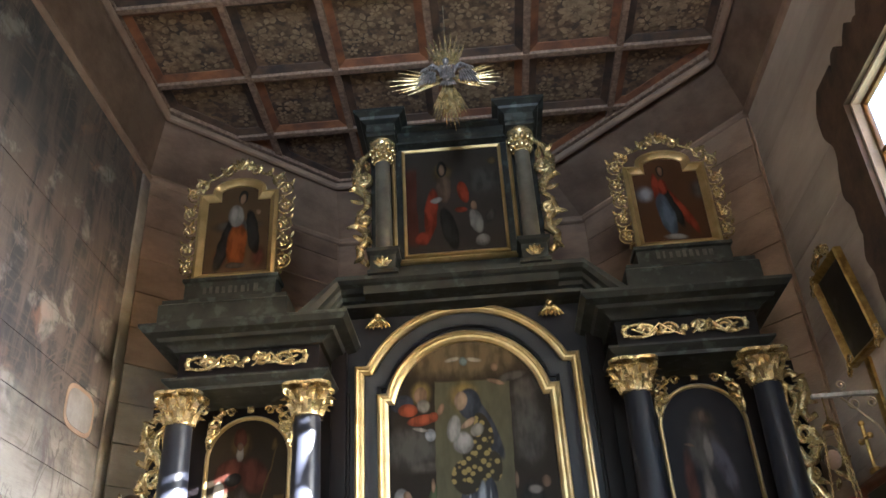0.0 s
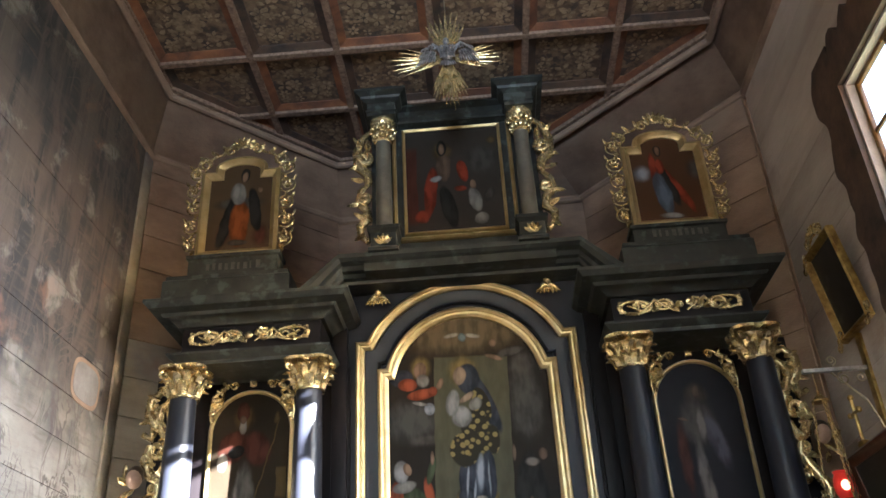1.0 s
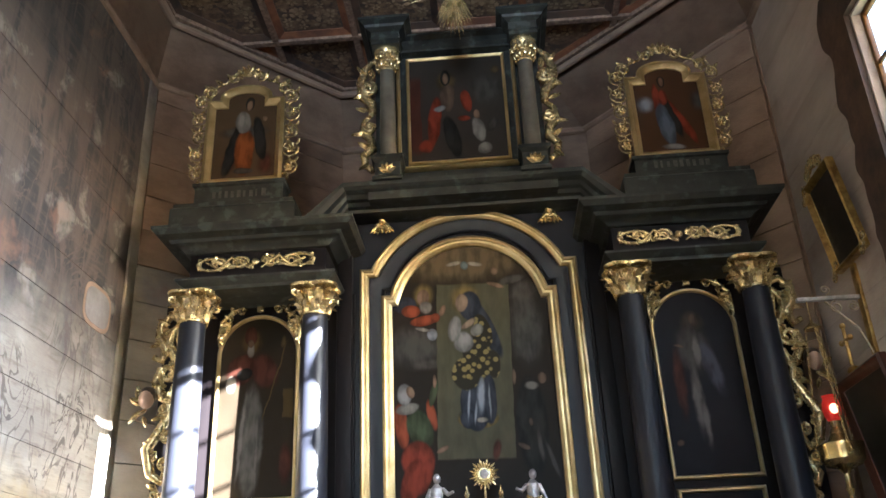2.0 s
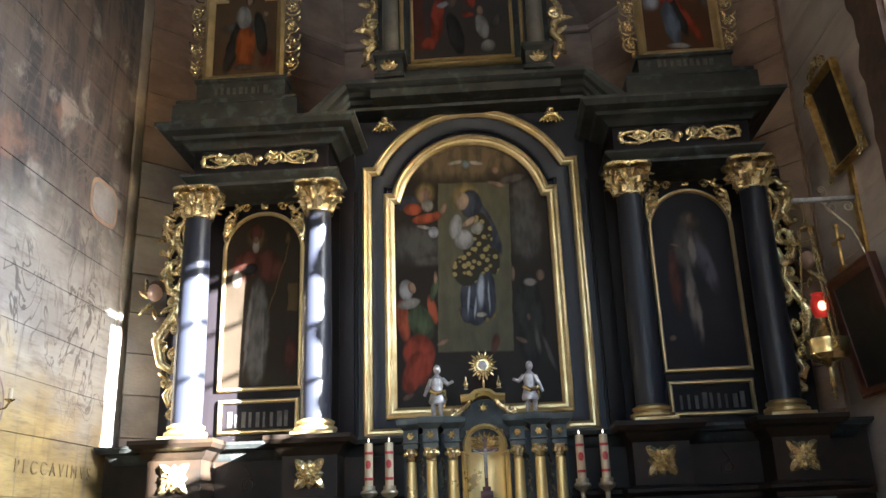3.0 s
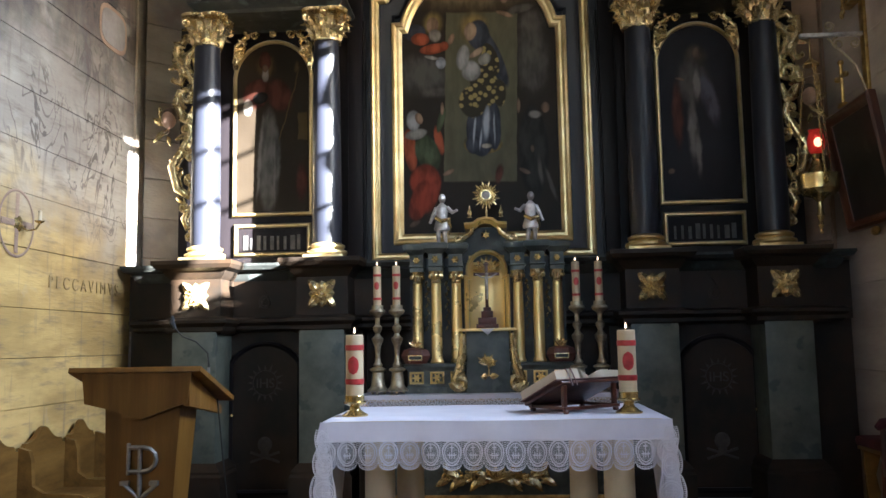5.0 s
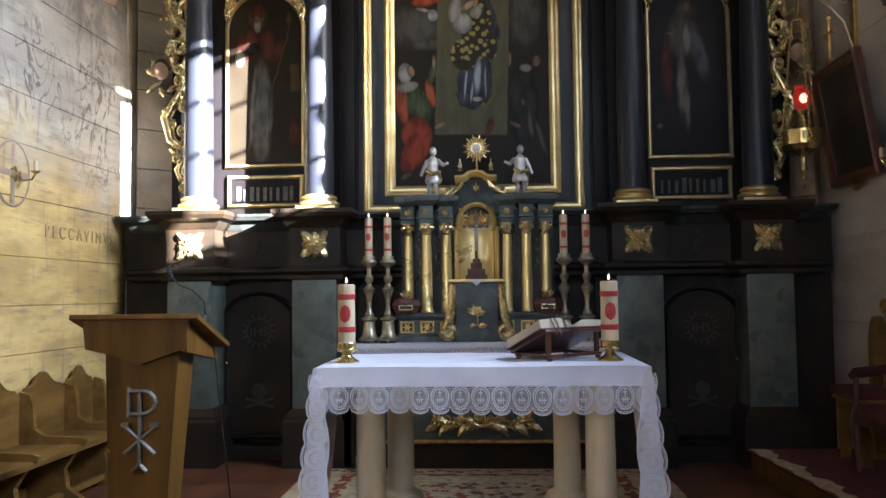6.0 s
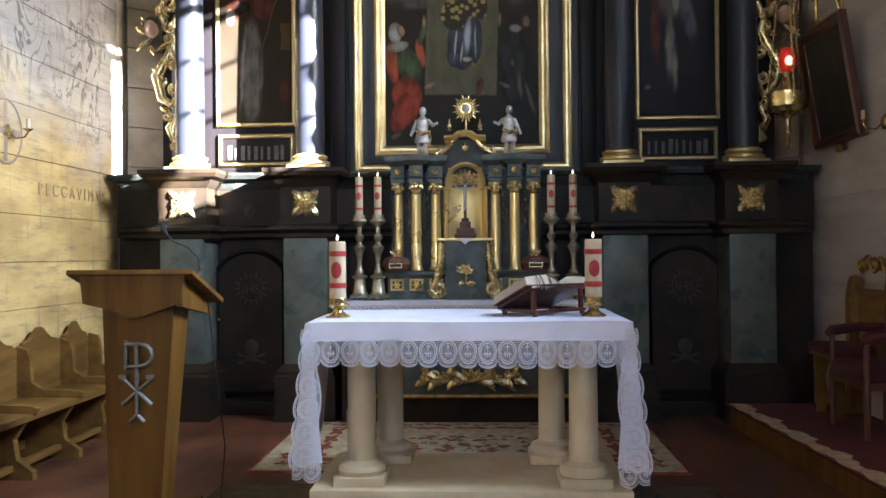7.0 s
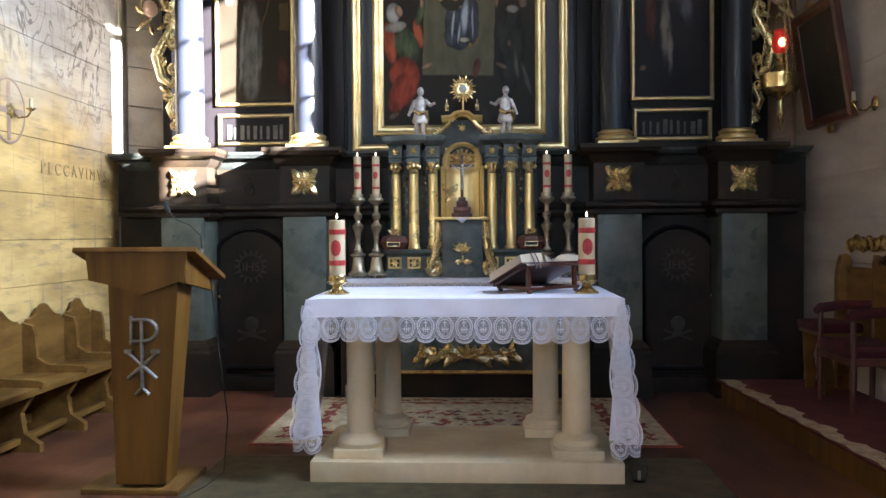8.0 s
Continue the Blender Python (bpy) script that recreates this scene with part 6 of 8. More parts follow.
# ---- candles ----
def candle(name, x, y, z, r, h, label, group):
    c = thing(name, (x, y, z), label, "candle", group)
    bm = bmesh.new()
    lathe(bm, [(r, z), (r, z + h - 0.006), (r - 0.004, z + h), (r * 0.55, z + h - 0.004), (0.004, z + h - 0.008)], x, y, 0, 24)
    part("wax_body", bm, WAX, c)
    for f in (0.28, 0.80) if r > 0.04 else (0.22, 0.78):
        bm = bmesh.new()
        lathe(bm, [(r + 0.0005, z + h * f - 0.014 * r / 0.045), (r + 0.003, z + h * f - 0.012 * r / 0.045), (r + 0.003, z + h * f + 0.012 * r / 0.045), (r + 0.0005, z + h * f + 0.014 * r / 0.045)], x, y, 0, 24)
        part("wax_band", bm, WAX_RED, c, "red relief band")
    bm = bmesh.new()
    rows = []
    for j in range(9):
        row = []
        for i in range(9):
            a, b = (i - 4) / 4, (j - 4) / 4
            w = math.sqrt(max(0, 1 - b * b))
            ang = -math.pi / 2 + a * w * 0.62
            row.append(bm.verts.new((x + (r + 0.003) * math.cos(ang), y + (r + 0.003) * math.sin(ang), z + h * 0.53 + b * 1.05 * r)))
        rows.append(row)
    for p, q in zip(rows, rows[1:]):
        for i in range(8):
            bm.faces.new((p[i], p[i + 1], q[i + 1], q[i]))
    part("emblem", bm, WAX_RED, c, "red oval wax emblem")
    bm = bmesh.new()
    tube(bm, [(x, y, z + h - 0.01), (x + 0.001, y, z + h + 0.012)], 0.0018, 6)
    part("wick", bm, BLACK_PLASTIC, c)
    bm = bmesh.new()
    lathe(bm, [(0.001, z + h + 0.006), (0.005, z + h + 0.013), (0.0052, z + h + 0.018), (0.003, z + h + 0.028), (0.0008, z + h + 0.038)], x, y, 0, 12)
    part("flame", bm, FLAME, c, "small yellow flame")
    return c


for x in (-0.603, 0.755):
    y = -2.86
    hld = thing("candle_holder", (x, y, 1.002), "low polished brass candle holder on the cloth", "candle holder", "holders on the table")
    bm = bmesh.new()
    lathe(bm, [(0.066, 1.003), (0.066, 1.012), (0.05, 1.02), (0.03, 1.035), (0.024, 1.048), (0.03, 1.056), (0.055, 1.066), (0.058, 1.074), (0.05, 1.078), (0.036, 1.072)], x, y, 0, 28)
    part("foot", bm, BRASS, hld)
    bm = bmesh.new()
    lathe(bm, [(0.036, 1.07), (0.047, 1.072), (0.048, 1.105), (0.0465, 1.108), (0.040, 1.08)], x, y, 0, 28)
    part("cup", bm, BRASS, hld)
    candle("candle", x, y, 1.085, 0.0445, 0.325, "thick ivory candle with red wax bands, burning", "candles on the table")

# ---- missal on its stand ----
stand = thing("book_stand", (0.50, -2.70, 1.004), "low red-brown wooden book stand with turned feet", "book stand")
flat = Matrix.Translation((0.50, -2.68, 0.0)) @ Matrix.Rotation(radians(38), 4, "Z")
tilt = Matrix.Translation((0.50, -2.68, 1.105)) @ Matrix.Rotation(radians(38), 4, "Z") @ Matrix.Rotation(radians(-23), 4, "X")
bm = bmesh.new()
box(bm, -0.20, 0.20, -0.15, 0.15, -0.012, 0.004, 0.003, tilt)
box(bm, -0.20, 0.20, 0.145, 0.165, -0.012, 0.03, 0.003, tilt)
part("board", bm, MAHOGANY, stand, "sloping red-brown board")
for y in (-0.13, 0.12):
    bm = bmesh.new()
    box(bm, -0.19, 0.19, y - 0.011, y + 0.011, 1.022, 1.038, 0.003, flat)
    part("rail", bm, MAHOGANY, stand)
for x in (-0.17, 0.17):
    bm = bmesh.new()
    box(bm, x - 0.011, x + 0.011, -0.119, 0.109, 1.022, 1.038, 0.003, flat)
    part("rail", bm, MAHOGANY, stand)
    bm = bmesh.new()
    box(bm, x - 0.011, x + 0.011, -0.13, -0.11, 1.038, 1.142, 0.002, flat)
    part("prop", bm, MAHOGANY, stand)
    for y in (-0.13, 0.12):
        bm = bmesh.new()
        lathe(bm, [(0.011, 1.004), (0.016, 1.010), (0.016, 1.018), (0.011, 1.024)], x, y, 0, 12, flat)
        part("foot", bm, MAHOGANY, stand)
book = thing("missal", (0.50, -2.68, 1.11), "open thick missal with red leather cover on its stand", "book")
bm = bmesh.new()
box(bm, -0.235, 0.235, -0.155, 0.15, 0.005, 0.012, 0.003, tilt)
part("cover", bm, LEATHER, book, "red-brown leather cover")
for s in (-1, 1):
    bm = bmesh.new()
    n = 12
    lo, hi = [], []
    for k in range(n + 1):
        f = k / n
        x = s * (0.003 + f * 0.222)
        full = 0.038 if s > 0 else 0.052
        lo.append((x, 0.013))
        hi.append((x, 0.016 + full * math.sin(min(1, f * 2.6) * math.pi / 2) * (1 - 0.22 * f ** 2)))
    for a, b, c, d in zip(lo, lo[1:], hi[1:], hi):
        vs = [[bm.verts.new(tilt @ Vector((p[0], y, p[1]))) for p in (a, b, c, d)] for y in (-0.148, 0.142)]
        bm.faces.new(vs[0])
        bm.faces.new(vs[1][::-1])
        for k in range(4):
            bm.faces.new((vs[0][k], vs[0][(k + 1) % 4], vs[1][(k + 1) % 4], vs[1][k]))
    bmesh.ops.remove_doubles(bm, verts=bm.verts, dist=0.0005)
    part("page_block", bm, PAPER, book, "thick block of yellowed pages")
for dx in (-0.14, -0.11):
    bm = bmesh.new()
    tube(bm, [tilt @ Vector(p) for p in ((dx + 0.05, 0.02, 0.07), (dx, -0.08, 0.069), (dx - 0.01, -0.152, 0.064), (dx - 0.012, -0.162, 0.03), (dx - 0.01, -0.166, -0.03))], 0.004, 6)
    part("ribbon", bm, LEATHER, book, "brown marker ribbon")

# ---- the mensa behind, with cloth, candlesticks and tabernacle ----
MF = -0.64
mensa = thing("mensa", (0.03, -0.3, 0), "green painted altar block with gilded edges and carving", "altar block")
bm = bmesh.new()
box(bm, -0.97, 1.03, MF, -0.05, 0.0, 0.965)
part("body", bm, BROWNBLACK, mensa, "dark painted body")
bm = bmesh.new()
box(bm, -0.90, 0.96, MF - 0.02, MF, 0.22, 0.93, 0.004)
ante = part("front_panel", bm, SEA_MARBLE, mensa, "grey-green marbled front panel")
bm = bmesh.new()
moulding(bm, [(-0.92, 0.20), (0.98, 0.20), (0.98, 0.95), (-0.92, 0.95)], [(0, MF), (0, MF - 0.03), (0.012, MF - 0.04), (0.03, MF - 0.03), (0.03, MF)])
part("gilded_edge", bm, OLD_GOLD, ante, "narrow gilded edge")
bm = bmesh.new()
for h in (-1, 1):
    for q in range(5):
        tube(bm, spiral(0.06 + h * (0.06 + 0.075 * q), 0.36 + 0.02 * (q % 2), 0.045, 1.3, q, h, MF - 0.03, 14), taper(14, 0.009, 0.016, 0.01), 6)
        leaf(bm, 0.06 + h * (0.04 + 0.075 * q), MF - 0.025, 0.36, 0.13, 0.06, (0.3 + 0.9 * (q % 3)) if h > 0 else math.pi - 0.3 - 0.9 * (q % 3), 0.03)
        leaf(bm, 0.06 + h * (0.04 + 0.075 * q), MF - 0.025, 0.36, 0.13, 0.06, (-0.5 - 0.4 * (q % 2)) if h > 0 else math.pi + 0.5 + 0.4 * (q % 2), 0.03)
for q in range(5):
    leaf(bm, 0.06, MF - 0.03, 0.33, 0.13, 0.05, math.pi / 2 + (q - 2) * 0.6, 0.03)
part("garland", bm, GOLD, ante, "gilded carved leaf garland", angle=60)
mcloth = thing("altar_cloth", (0.03, -0.3, 0.965), "white linen cloth with a narrow lace edge", "tablecloth")
grid("cloth_top", lambda u, v: (-0.975 + u * 2.01, MF - 0.035 + v * (0.06 - 0.12 - MF + 0.035), 0.972), 12, 6, LINEN, mcloth)
grid("front_drop", lambda u, v: (-0.975 + u * 2.01, MF - 0.042 - 0.004 * math.sin(u * 50), 0.942 + v * 0.030), 60, 3, LINEN, mcloth)


def mensa_lace(u, v):
    sc = 0.014 * abs(math.sin(math.pi * u * 30)) ** 0.7
    return (-0.975 + u * 2.01, MF - 0.045, 0.888 - sc + v * (0.944 - 0.888 + sc))


grid("lace", mensa_lace, 300, 4, LACE, mcloth, "narrow scalloped lace", uv=(30, 1))


def candlestick(x, y):
    c = thing("candlestick", (x, y, 0.973), "tall turned tarnished brass candlestick on the altar", "candlestick", "tall candlesticks")
    bm = bmesh.new()
    z = 0.973
    for k in range(3):
        a = math.pi / 2 + 2 * math.pi * k / 3 + math.pi
        knob(bm, x + 0.055 * math.cos(a), y + 0.055 * math.sin(a), z + 0.014, 0.014, seg=8)
    lathe(bm, [(0.081, z + 0.02), (0.086, z + 0.03), (0.065, z + 0.05), (0.055, z + 0.07), (0.044, z + 0.17), (0.065, z + 0.185), (0.065, z + 0.195), (0.036, z + 0.21)], x, y, 0, 18)
    part("foot", bm, PEWTER, c, "three-footed base")
    bm = bmesh.new()
    lathe(bm, [(0.029, z + 0.205), (0.039, z + 0.225), (0.023, z + 0.25), (0.018, z + 0.30), (0.026, z + 0.37), (0.044, z + 0.41), (0.047, z + 0.43), (0.026, z + 0.45), (0.019, z + 0.47), (0.034, z + 0.50), (0.036, z + 0.52), (0.018, z + 0.54), (0.018, z + 0.59), (0.031, z + 0.61)], x, y, 0, 18)
    part("stem", bm, PEWTER, c, "knopped stem")
    bm = bmesh.new()
    lathe(bm, [(0.023, z + 0.60), (0.057, z + 0.625), (0.065, z + 0.64), (0.058, z + 0.655), (0.047, z + 0.66), (0.047, z + 0.69), (0.043, z + 0.69), (0.040, z + 0.665)], x, y, 0, 18)
    part("drip_pan", bm, PEWTER, c)
    candle("altar_candle", x, y, z + 0.668, 0.031, 0.33, "slim ivory candle with red bands, burning", "candles on the tall candlesticks")


for x in (-0.84, -0.688, 0.713, 0.888):
    candlestick(x, -0.52)

tab = thing("tabernacle", (0.04, -0.35, 0.973), "blue-green and gilded tabernacle with small columns", "tabernacle")
TC, TY = 0.022, -0.40
for s in (-1, 1):
    bm = bmesh.new()
    xs = sorted((TC + s * 0.17, TC + s * 0.63))
    cornice(bm, (xs[0], xs[1], TY - 0.10, -0.1), [(0.02, 0.974), (0.02, 1.02), (0.0, 1.03), (0.0, 1.15), (0.02, 1.165), (0.03, 1.18), (0.03, 1.20), (0.0, 1.205)])
    part("base", bm, SEA_MARBLE, tab, "stepped marbled base")
bm = bmesh.new()
box(bm, TC - 0.62, TC + 0.62, TY + 0.05, -0.1, 1.2, 2.02)
slab(bm, [(TC - 0.30, 2.0), (TC + 0.30, 2.0), (TC + 0.20, 2.17), (TC + 0.10, 2.28), (TC - 0.10, 2.28), (TC - 0.20, 2.17)], TY + 0.02, -0.15)
part("back_panel", bm, MARBLE, tab, "blue-green marbled back")
for s in (-1, 1):
    for off in (0.56, 0.40, 0.24):
        bm = bmesh.new()
        moulding(bm, [(TC + s * off - 0.055, 1.045), (TC + s * off + 0.055, 1.045), (TC + s * off + 0.055, 1.14), (TC + s * off - 0.055, 1.14)], [(0, TY - 0.1), (0, TY - 0.108), (0.01, TY - 0.112), (0.018, TY - 0.1)])
        for k in range(6):
            leaf(bm, TC + s * off, TY - 0.102, 1.0925, 0.036, 0.02, math.pi / 3 * k, 0.012)
        part("base_panel", bm, TAB_GOLD, tab, "small gilded panel")
for s in (-1, 1):
    for off, yy in ((0.555, TY - 0.0), (0.40, TY - 0.07), (0.245, TY - 0.01)):
        x = TC + s * off
        bm = bmesh.new()
        lathe(bm, [(0.050, 1.205), (0.054, 1.215), (0.048, 1.23), (0.043, 1.24), (0.043, 1.5), (0.037, 1.84)], x, yy, 0, 20)
        cl = part("small_column", bm, TAB_GOLD, tab, "polished gilded column")
        bm = bmesh.new()
        lathe(bm, [(0.038, 1.83), (0.044, 1.84), (0.038, 1.85), (0.042, 1.88), (0.056, 1.91), (0.058, 1.925)], x, yy, 0, 16)
        for k in range(8):
            a = 2 * math.pi * k / 8
            knob(bm, x + 0.049 * math.cos(a), yy + 0.049 * math.sin(a), 1.885, 0.014, 1, 1, 1.5, 6)
        part("small_capital", bm, GOLD, cl)
        bm = bmesh.new()
        w = 0.055
        cornice(bm, (x - w, x + w, yy - w, -0.15), [(0.0, 1.925), (0.0, 1.955), (0.012, 1.965), (0.0, 1.975), (0.0, 2.06), (0.02, 2.08), (0.045, 2.10), (0.05, 2.125), (0.05, 2.14), (0.02, 2.15)])
        eb = part("entablature_block", bm, SEA_MARBLE, tab, "blue-green marbled entablature")
        bm = bmesh.new()
        for k in range(6):
            leaf(bm, x, yy - w - 0.002, 2.015, 0.032, 0.02, math.pi / 3 * k, 0.012)
        part("small_rosette", bm, GOLD, eb)
    # hanging husk garlands between the columns
    for off in (0.48, 0.32):
        bm = bmesh.new()
        for k in range(9):
            leaf(bm, TC + s * off, TY + 0.045, 1.86 - 0.045 * k, 0.05, 0.026 - 0.0012 * k, -math.pi / 2 + (0.35 if k % 2 else -0.35), 0.015)
        part("husk_garland", bm, GOLD, tab, "thin gilded leaf garland")
# middle: block with door, shelf, arched niche, gable, sunburst
bm = bmesh.new()
box(bm, TC - 0.165, TC + 0.165, TY - 0.16, -0.12, 0.974, 1.445, 0.006)
blk = part("lower_shrine", bm, SEA_MARBLE, tab, "blue-green lower shrine with a door")
bm = bmesh.new()
box(bm, TC - 0.22, TC + 0.22, TY - 0.20, -0.2, 1.445, 1.468, 0.006)
part("shelf", bm, TAB_GOLD, tab, "gilded shelf")
bm = bmesh.new()
tri = [(TC - 0.055, 1.464), (TC + 0.055, 1.464), (TC, 1.415)]
slab(bm, tri, TY - 0.212, TY - 0.208)
part("corner_cloth", bm, LINEN, tab, "white corner of a small cloth")
bm = bmesh.new()
tube(bm, [(TC, TY - 0.17, 1.10), (TC + 0.005, TY - 0.175, 1.16), (TC, TY - 0.175, 1.2)], [0.008, 0.006, 0.012], 8)
for k in range(9):
    leaf(bm, TC - 0.01, TY - 0.165, 1.19, 0.07 + 0.02 * (k % 2), 0.03, 0.35 * k, 0.015)
leaf(bm, TC + 0.01, TY - 0.165, 1.10, 0.07, 0.05, 0.1, 0.01)
leaf(bm, TC - 0.01, TY - 0.165, 1.10, 0.05, 0.05, math.pi, 0.01)
part("chalice_relief", bm, GOLD, blk, "gilded chalice and vine relief")
for s in (-1, 1):
    bm = bmesh.new()
    tube(bm, [(TC + s * 0.19, TY - 0.14, 1.43), (TC + s * 0.195, TY - 0.14, 1.30), (TC + s * 0.215, TY - 0.14, 1.18), (TC + s * 0.25, TY - 0.14, 1.08)], [0.03, 0.034, 0.038, 0.04], 10)
    tube(bm, spiral(TC + s * 0.225, 1.06, 0.055, 1.4, 0 if s > 0 else math.pi, -s, TY - 0.14, 18), taper(18, 0.034, 0.036, 0.02), 10)
    part("volute", bm, GOLD, tab, "gilded scroll bracket")
arch = arch_path(TC - 0.145, TC + 0.145, 1.47, 1.86, 2.06, 0.03, 16)
bm = bmesh.new()
moulding(bm, arch, [(0, TY + 0.06), (0, TY - 0.02), (-0.018, TY - 0.04), (-0.035, TY - 0.02), (-0.035, TY + 0.06)][::-1])
part("niche_frame", bm, TAB_GOLD, tab, "gilded arched niche frame", angle=35)
bm = bmesh.new()
n = 16
for k in range(n):
    a0, a1 = math.pi * k / n, math.pi * (k + 1) / n
    q = [(TC - 0.14 * math.cos(a), TY - 0.005 + 0.04 * math.sin(a)) for a in (a0, a1)]
    bm.faces.new([bm.verts.new((q[0][0], q[0][1], 1.47)), bm.verts.new((q[1][0], q[1][1], 1.47)), bm.verts.new((q[1][0], q[1][1], 2.05)), bm.verts.new((q[0][0], q[0][1], 2.05))])
bmesh.ops.remove_doubles(bm, verts=bm.verts, dist=0.0005)
part("niche_back", bm, TAB_GOLD, tab, "curved gilded niche", angle=60)
bm = bmesh.new()
for k in range(9):
    leaf(bm, TC, TY - 0.01, 1.93, 0.11, 0.035, math.pi * k / 8, 0.03)
part("niche_shell", bm, GOLD, tab, "gilded shell in the niche head")
for s in (-1, 1):
    bm = bmesh.new()
    tube(bm, [(TC + s * 0.09, TY - 0.02, 2.29), (TC + s * 0.12, TY - 0.02, 2.23), (TC + s * 0.20, TY - 0.02, 2.17)], [0.018, 0.022, 0.02], 8)
    tube(bm, spiral(TC + s * 0.215, 2.18, 0.032, 1.3, -math.pi / 2, s, TY - 0.02, 14), taper(14, 0.014, 0.018, 0.01), 8)
    part("gable_scroll", bm, GOLD, tab, "gilded gable scroll")
bm = bmesh.new()
path = [(TC - 0.17, 2.31), (TC - 0.10, 2.315), (TC - 0.06, 2.345), (TC, 2.355), (TC + 0.06, 2.345), (TC + 0.10, 2.315), (TC + 0.17, 2.31)]
moulding(bm, path, [(0.0, -0.2), (0.0, TY - 0.06), (-0.02, TY - 0.075), (-0.03, TY - 0.05), (-0.05, TY - 0.03), (-0.05, -0.2)], closed=False)
part("top_cornice", bm, TAB_GOLD, tab, "small curved gilded cornice", angle=30)
bm = bmesh.new()
for k in range(6):
    leaf(bm, TC, TY + 0.015, 2.215, 0.04, 0.018, math.pi / 3 * k + 0.5, 0.012)
part("star", bm, GOLD, tab, "small gilded star")
for s in (-1, 1):
    bm = bmesh.new()
    lathe(bm, [(0.02, 2.355), (0.012, 2.37), (0.02, 2.39), (0.016, 2.405), (0.008, 2.42), (0.004, 2.45)], TC + s * 0.125, TY - 0.03, 0, 10)
    part("finial", bm, GOLD, tab)
bm = bmesh.new()
for k in range(24):
    a = 2 * math.pi * k / 24
    ln = 0.118 if k % 2 else 0.095
    c, s = math.cos(a), math.sin(a)
    v = [bm.verts.new((TC + 0.01 + r * c - o * s, TY - 0.04 + d, 2.53 + r * s + o * c)) for r, o, d in ((0.04, -0.006, 0), (0.04, 0.006, 0), (ln * 0.8, 0.009, 0), (ln, 0, 0), (ln * 0.8, -0.009, 0), (0.07, 0, -0.008), (0.07, 0, 0.008))]
    for e in range(5):
        bm.faces.new((v[e], v[(e + 1) % 5], v[5]))
        bm.faces.new((v[(e + 1) % 5], v[e], v[6]))
lathe(bm, [(0.046, -0.006), (0.05, 0.0), (0.046, 0.006)], 0, 0, 0, 24, Matrix.Translation((TC + 0.01, TY - 0.045, 2.53)) @ Matrix.Rotation(math.pi / 2, 4, "X"))
tube(bm, [(TC + 0.01, TY - 0.04, 2.35), (TC + 0.01, TY - 0.04, 2.44)], 0.008, 8)
sunb = part("sunburst", bm, GOLD, tab, "gilded sunburst with pointed rays", angle=20)
bm = bmesh.new()
knob(bm, TC + 0.01, TY - 0.05, 2.53, 0.034, 1, 0.3, 1, 14)
part("sunburst_centre", bm, SILVER, sunb, "silvery round centre")


def statue(x, s):
    """A small draped carved statue as one plain shape."""
    y = TY - 0.05
    z = 2.15
    bm = bmesh.new()
    for k in (-1, 1):
        tube(bm, [(x + k * 0.028, y, z), (x + k * 0.026 + 0.006 * s, y - 0.01, z + 0.07), (x + k * 0.022, y, z + 0.14)], [0.014, 0.018, 0.026], 10)
    lathe(bm, [(0.062, z + 0.10), (0.066, z + 0.12), (0.052, z + 0.17), (0.040, z + 0.20), (0.048, z + 0.25), (0.046, z + 0.29), (0.022, z + 0.315), (0.015, z + 0.325)], x, y, 0, 16, sy=0.75)
    knob(bm, x + 0.004, y - 0.004, z + 0.36, 0.031, 0.9, 1, 1.2, 14)
    tube(bm, [(x - s * 0.04, y, z + 0.285), (x - s * 0.085, y - 0.01, z + 0.245), (x - s * 0.125, y - 0.03, z + 0.26)], [0.02, 0.016, 0.011], 8)
    tube(bm, [(x + s * 0.04, y, z + 0.285), (x + s * 0.07, y - 0.01, z + 0.22), (x + s * 0.095, y - 0.02, z + 0.16)], [0.02, 0.016, 0.011], 8)
    plain = len(bm.faces)
    tube(bm, [(x - 0.05, y - 0.04, z + 0.20), (x, y - 0.055, z + 0.17), (x + 0.055, y - 0.035, z + 0.19), (x + 0.06, y, z + 0.13), (x + 0.05, y, z + 0.07)], [0.014, 0.018, 0.018, 0.016, 0.008], 8)
    bm.faces.ensure_lookup_table()
    for f in bm.faces[plain:]:
        f.material_index = 1
    st = part("statue", bm, SILVER, None, "")
    st.data.materials.append(GOLD)
    return tagged(st, "small silvered carved figure on the tabernacle cornice", "statue", "statues on the tabernacle")


statue(TC - 0.345, -1)
statue(TC + 0.36, 1)

for s in (-1, 1):
    x, y, z = TC + s * 0.56, TY - 0.15, 1.205
    r = thing("reliquary", (x, y, z), "small red-brown casket with a gilded window", "reliquary", "caskets on the tabernacle")
    bm = bmesh.new()
    lathe(bm, [(0.085, z), (0.115, z + 0.06), (0.095, z + 0.105), (0.05, z + 0.12)], x, y, 0, 6, sy=0.5)
    part("casket", bm, LEATHER, r)
    bm = bmesh.new()
    moulding(bm, [(x - 0.055, z + 0.025), (x + 0.055, z + 0.025), (x + 0.055, z + 0.065), (x - 0.055, z + 0.065)], [(0, y - 0.03), (0, y - 0.056), (0.008, y - 0.056), (0.008, y - 0.03)])
    part("window_rim", bm, GOLD, r, "gilded rim")
    bm = bmesh.new()
    box(bm, x - 0.055, x + 0.055, y - 0.052, y - 0.03, z + 0.025, z + 0.065)
    part("dark_window", bm, BLACK_PLASTIC, r)
    bm = bmesh.new()
    for k in range(5):
        leaf(bm, x, y, z + 0.115, 0.07, 0.026, math.pi / 2 + (k - 2) * 0.4, 0.008)
    part("crest", bm, GOLD, r)

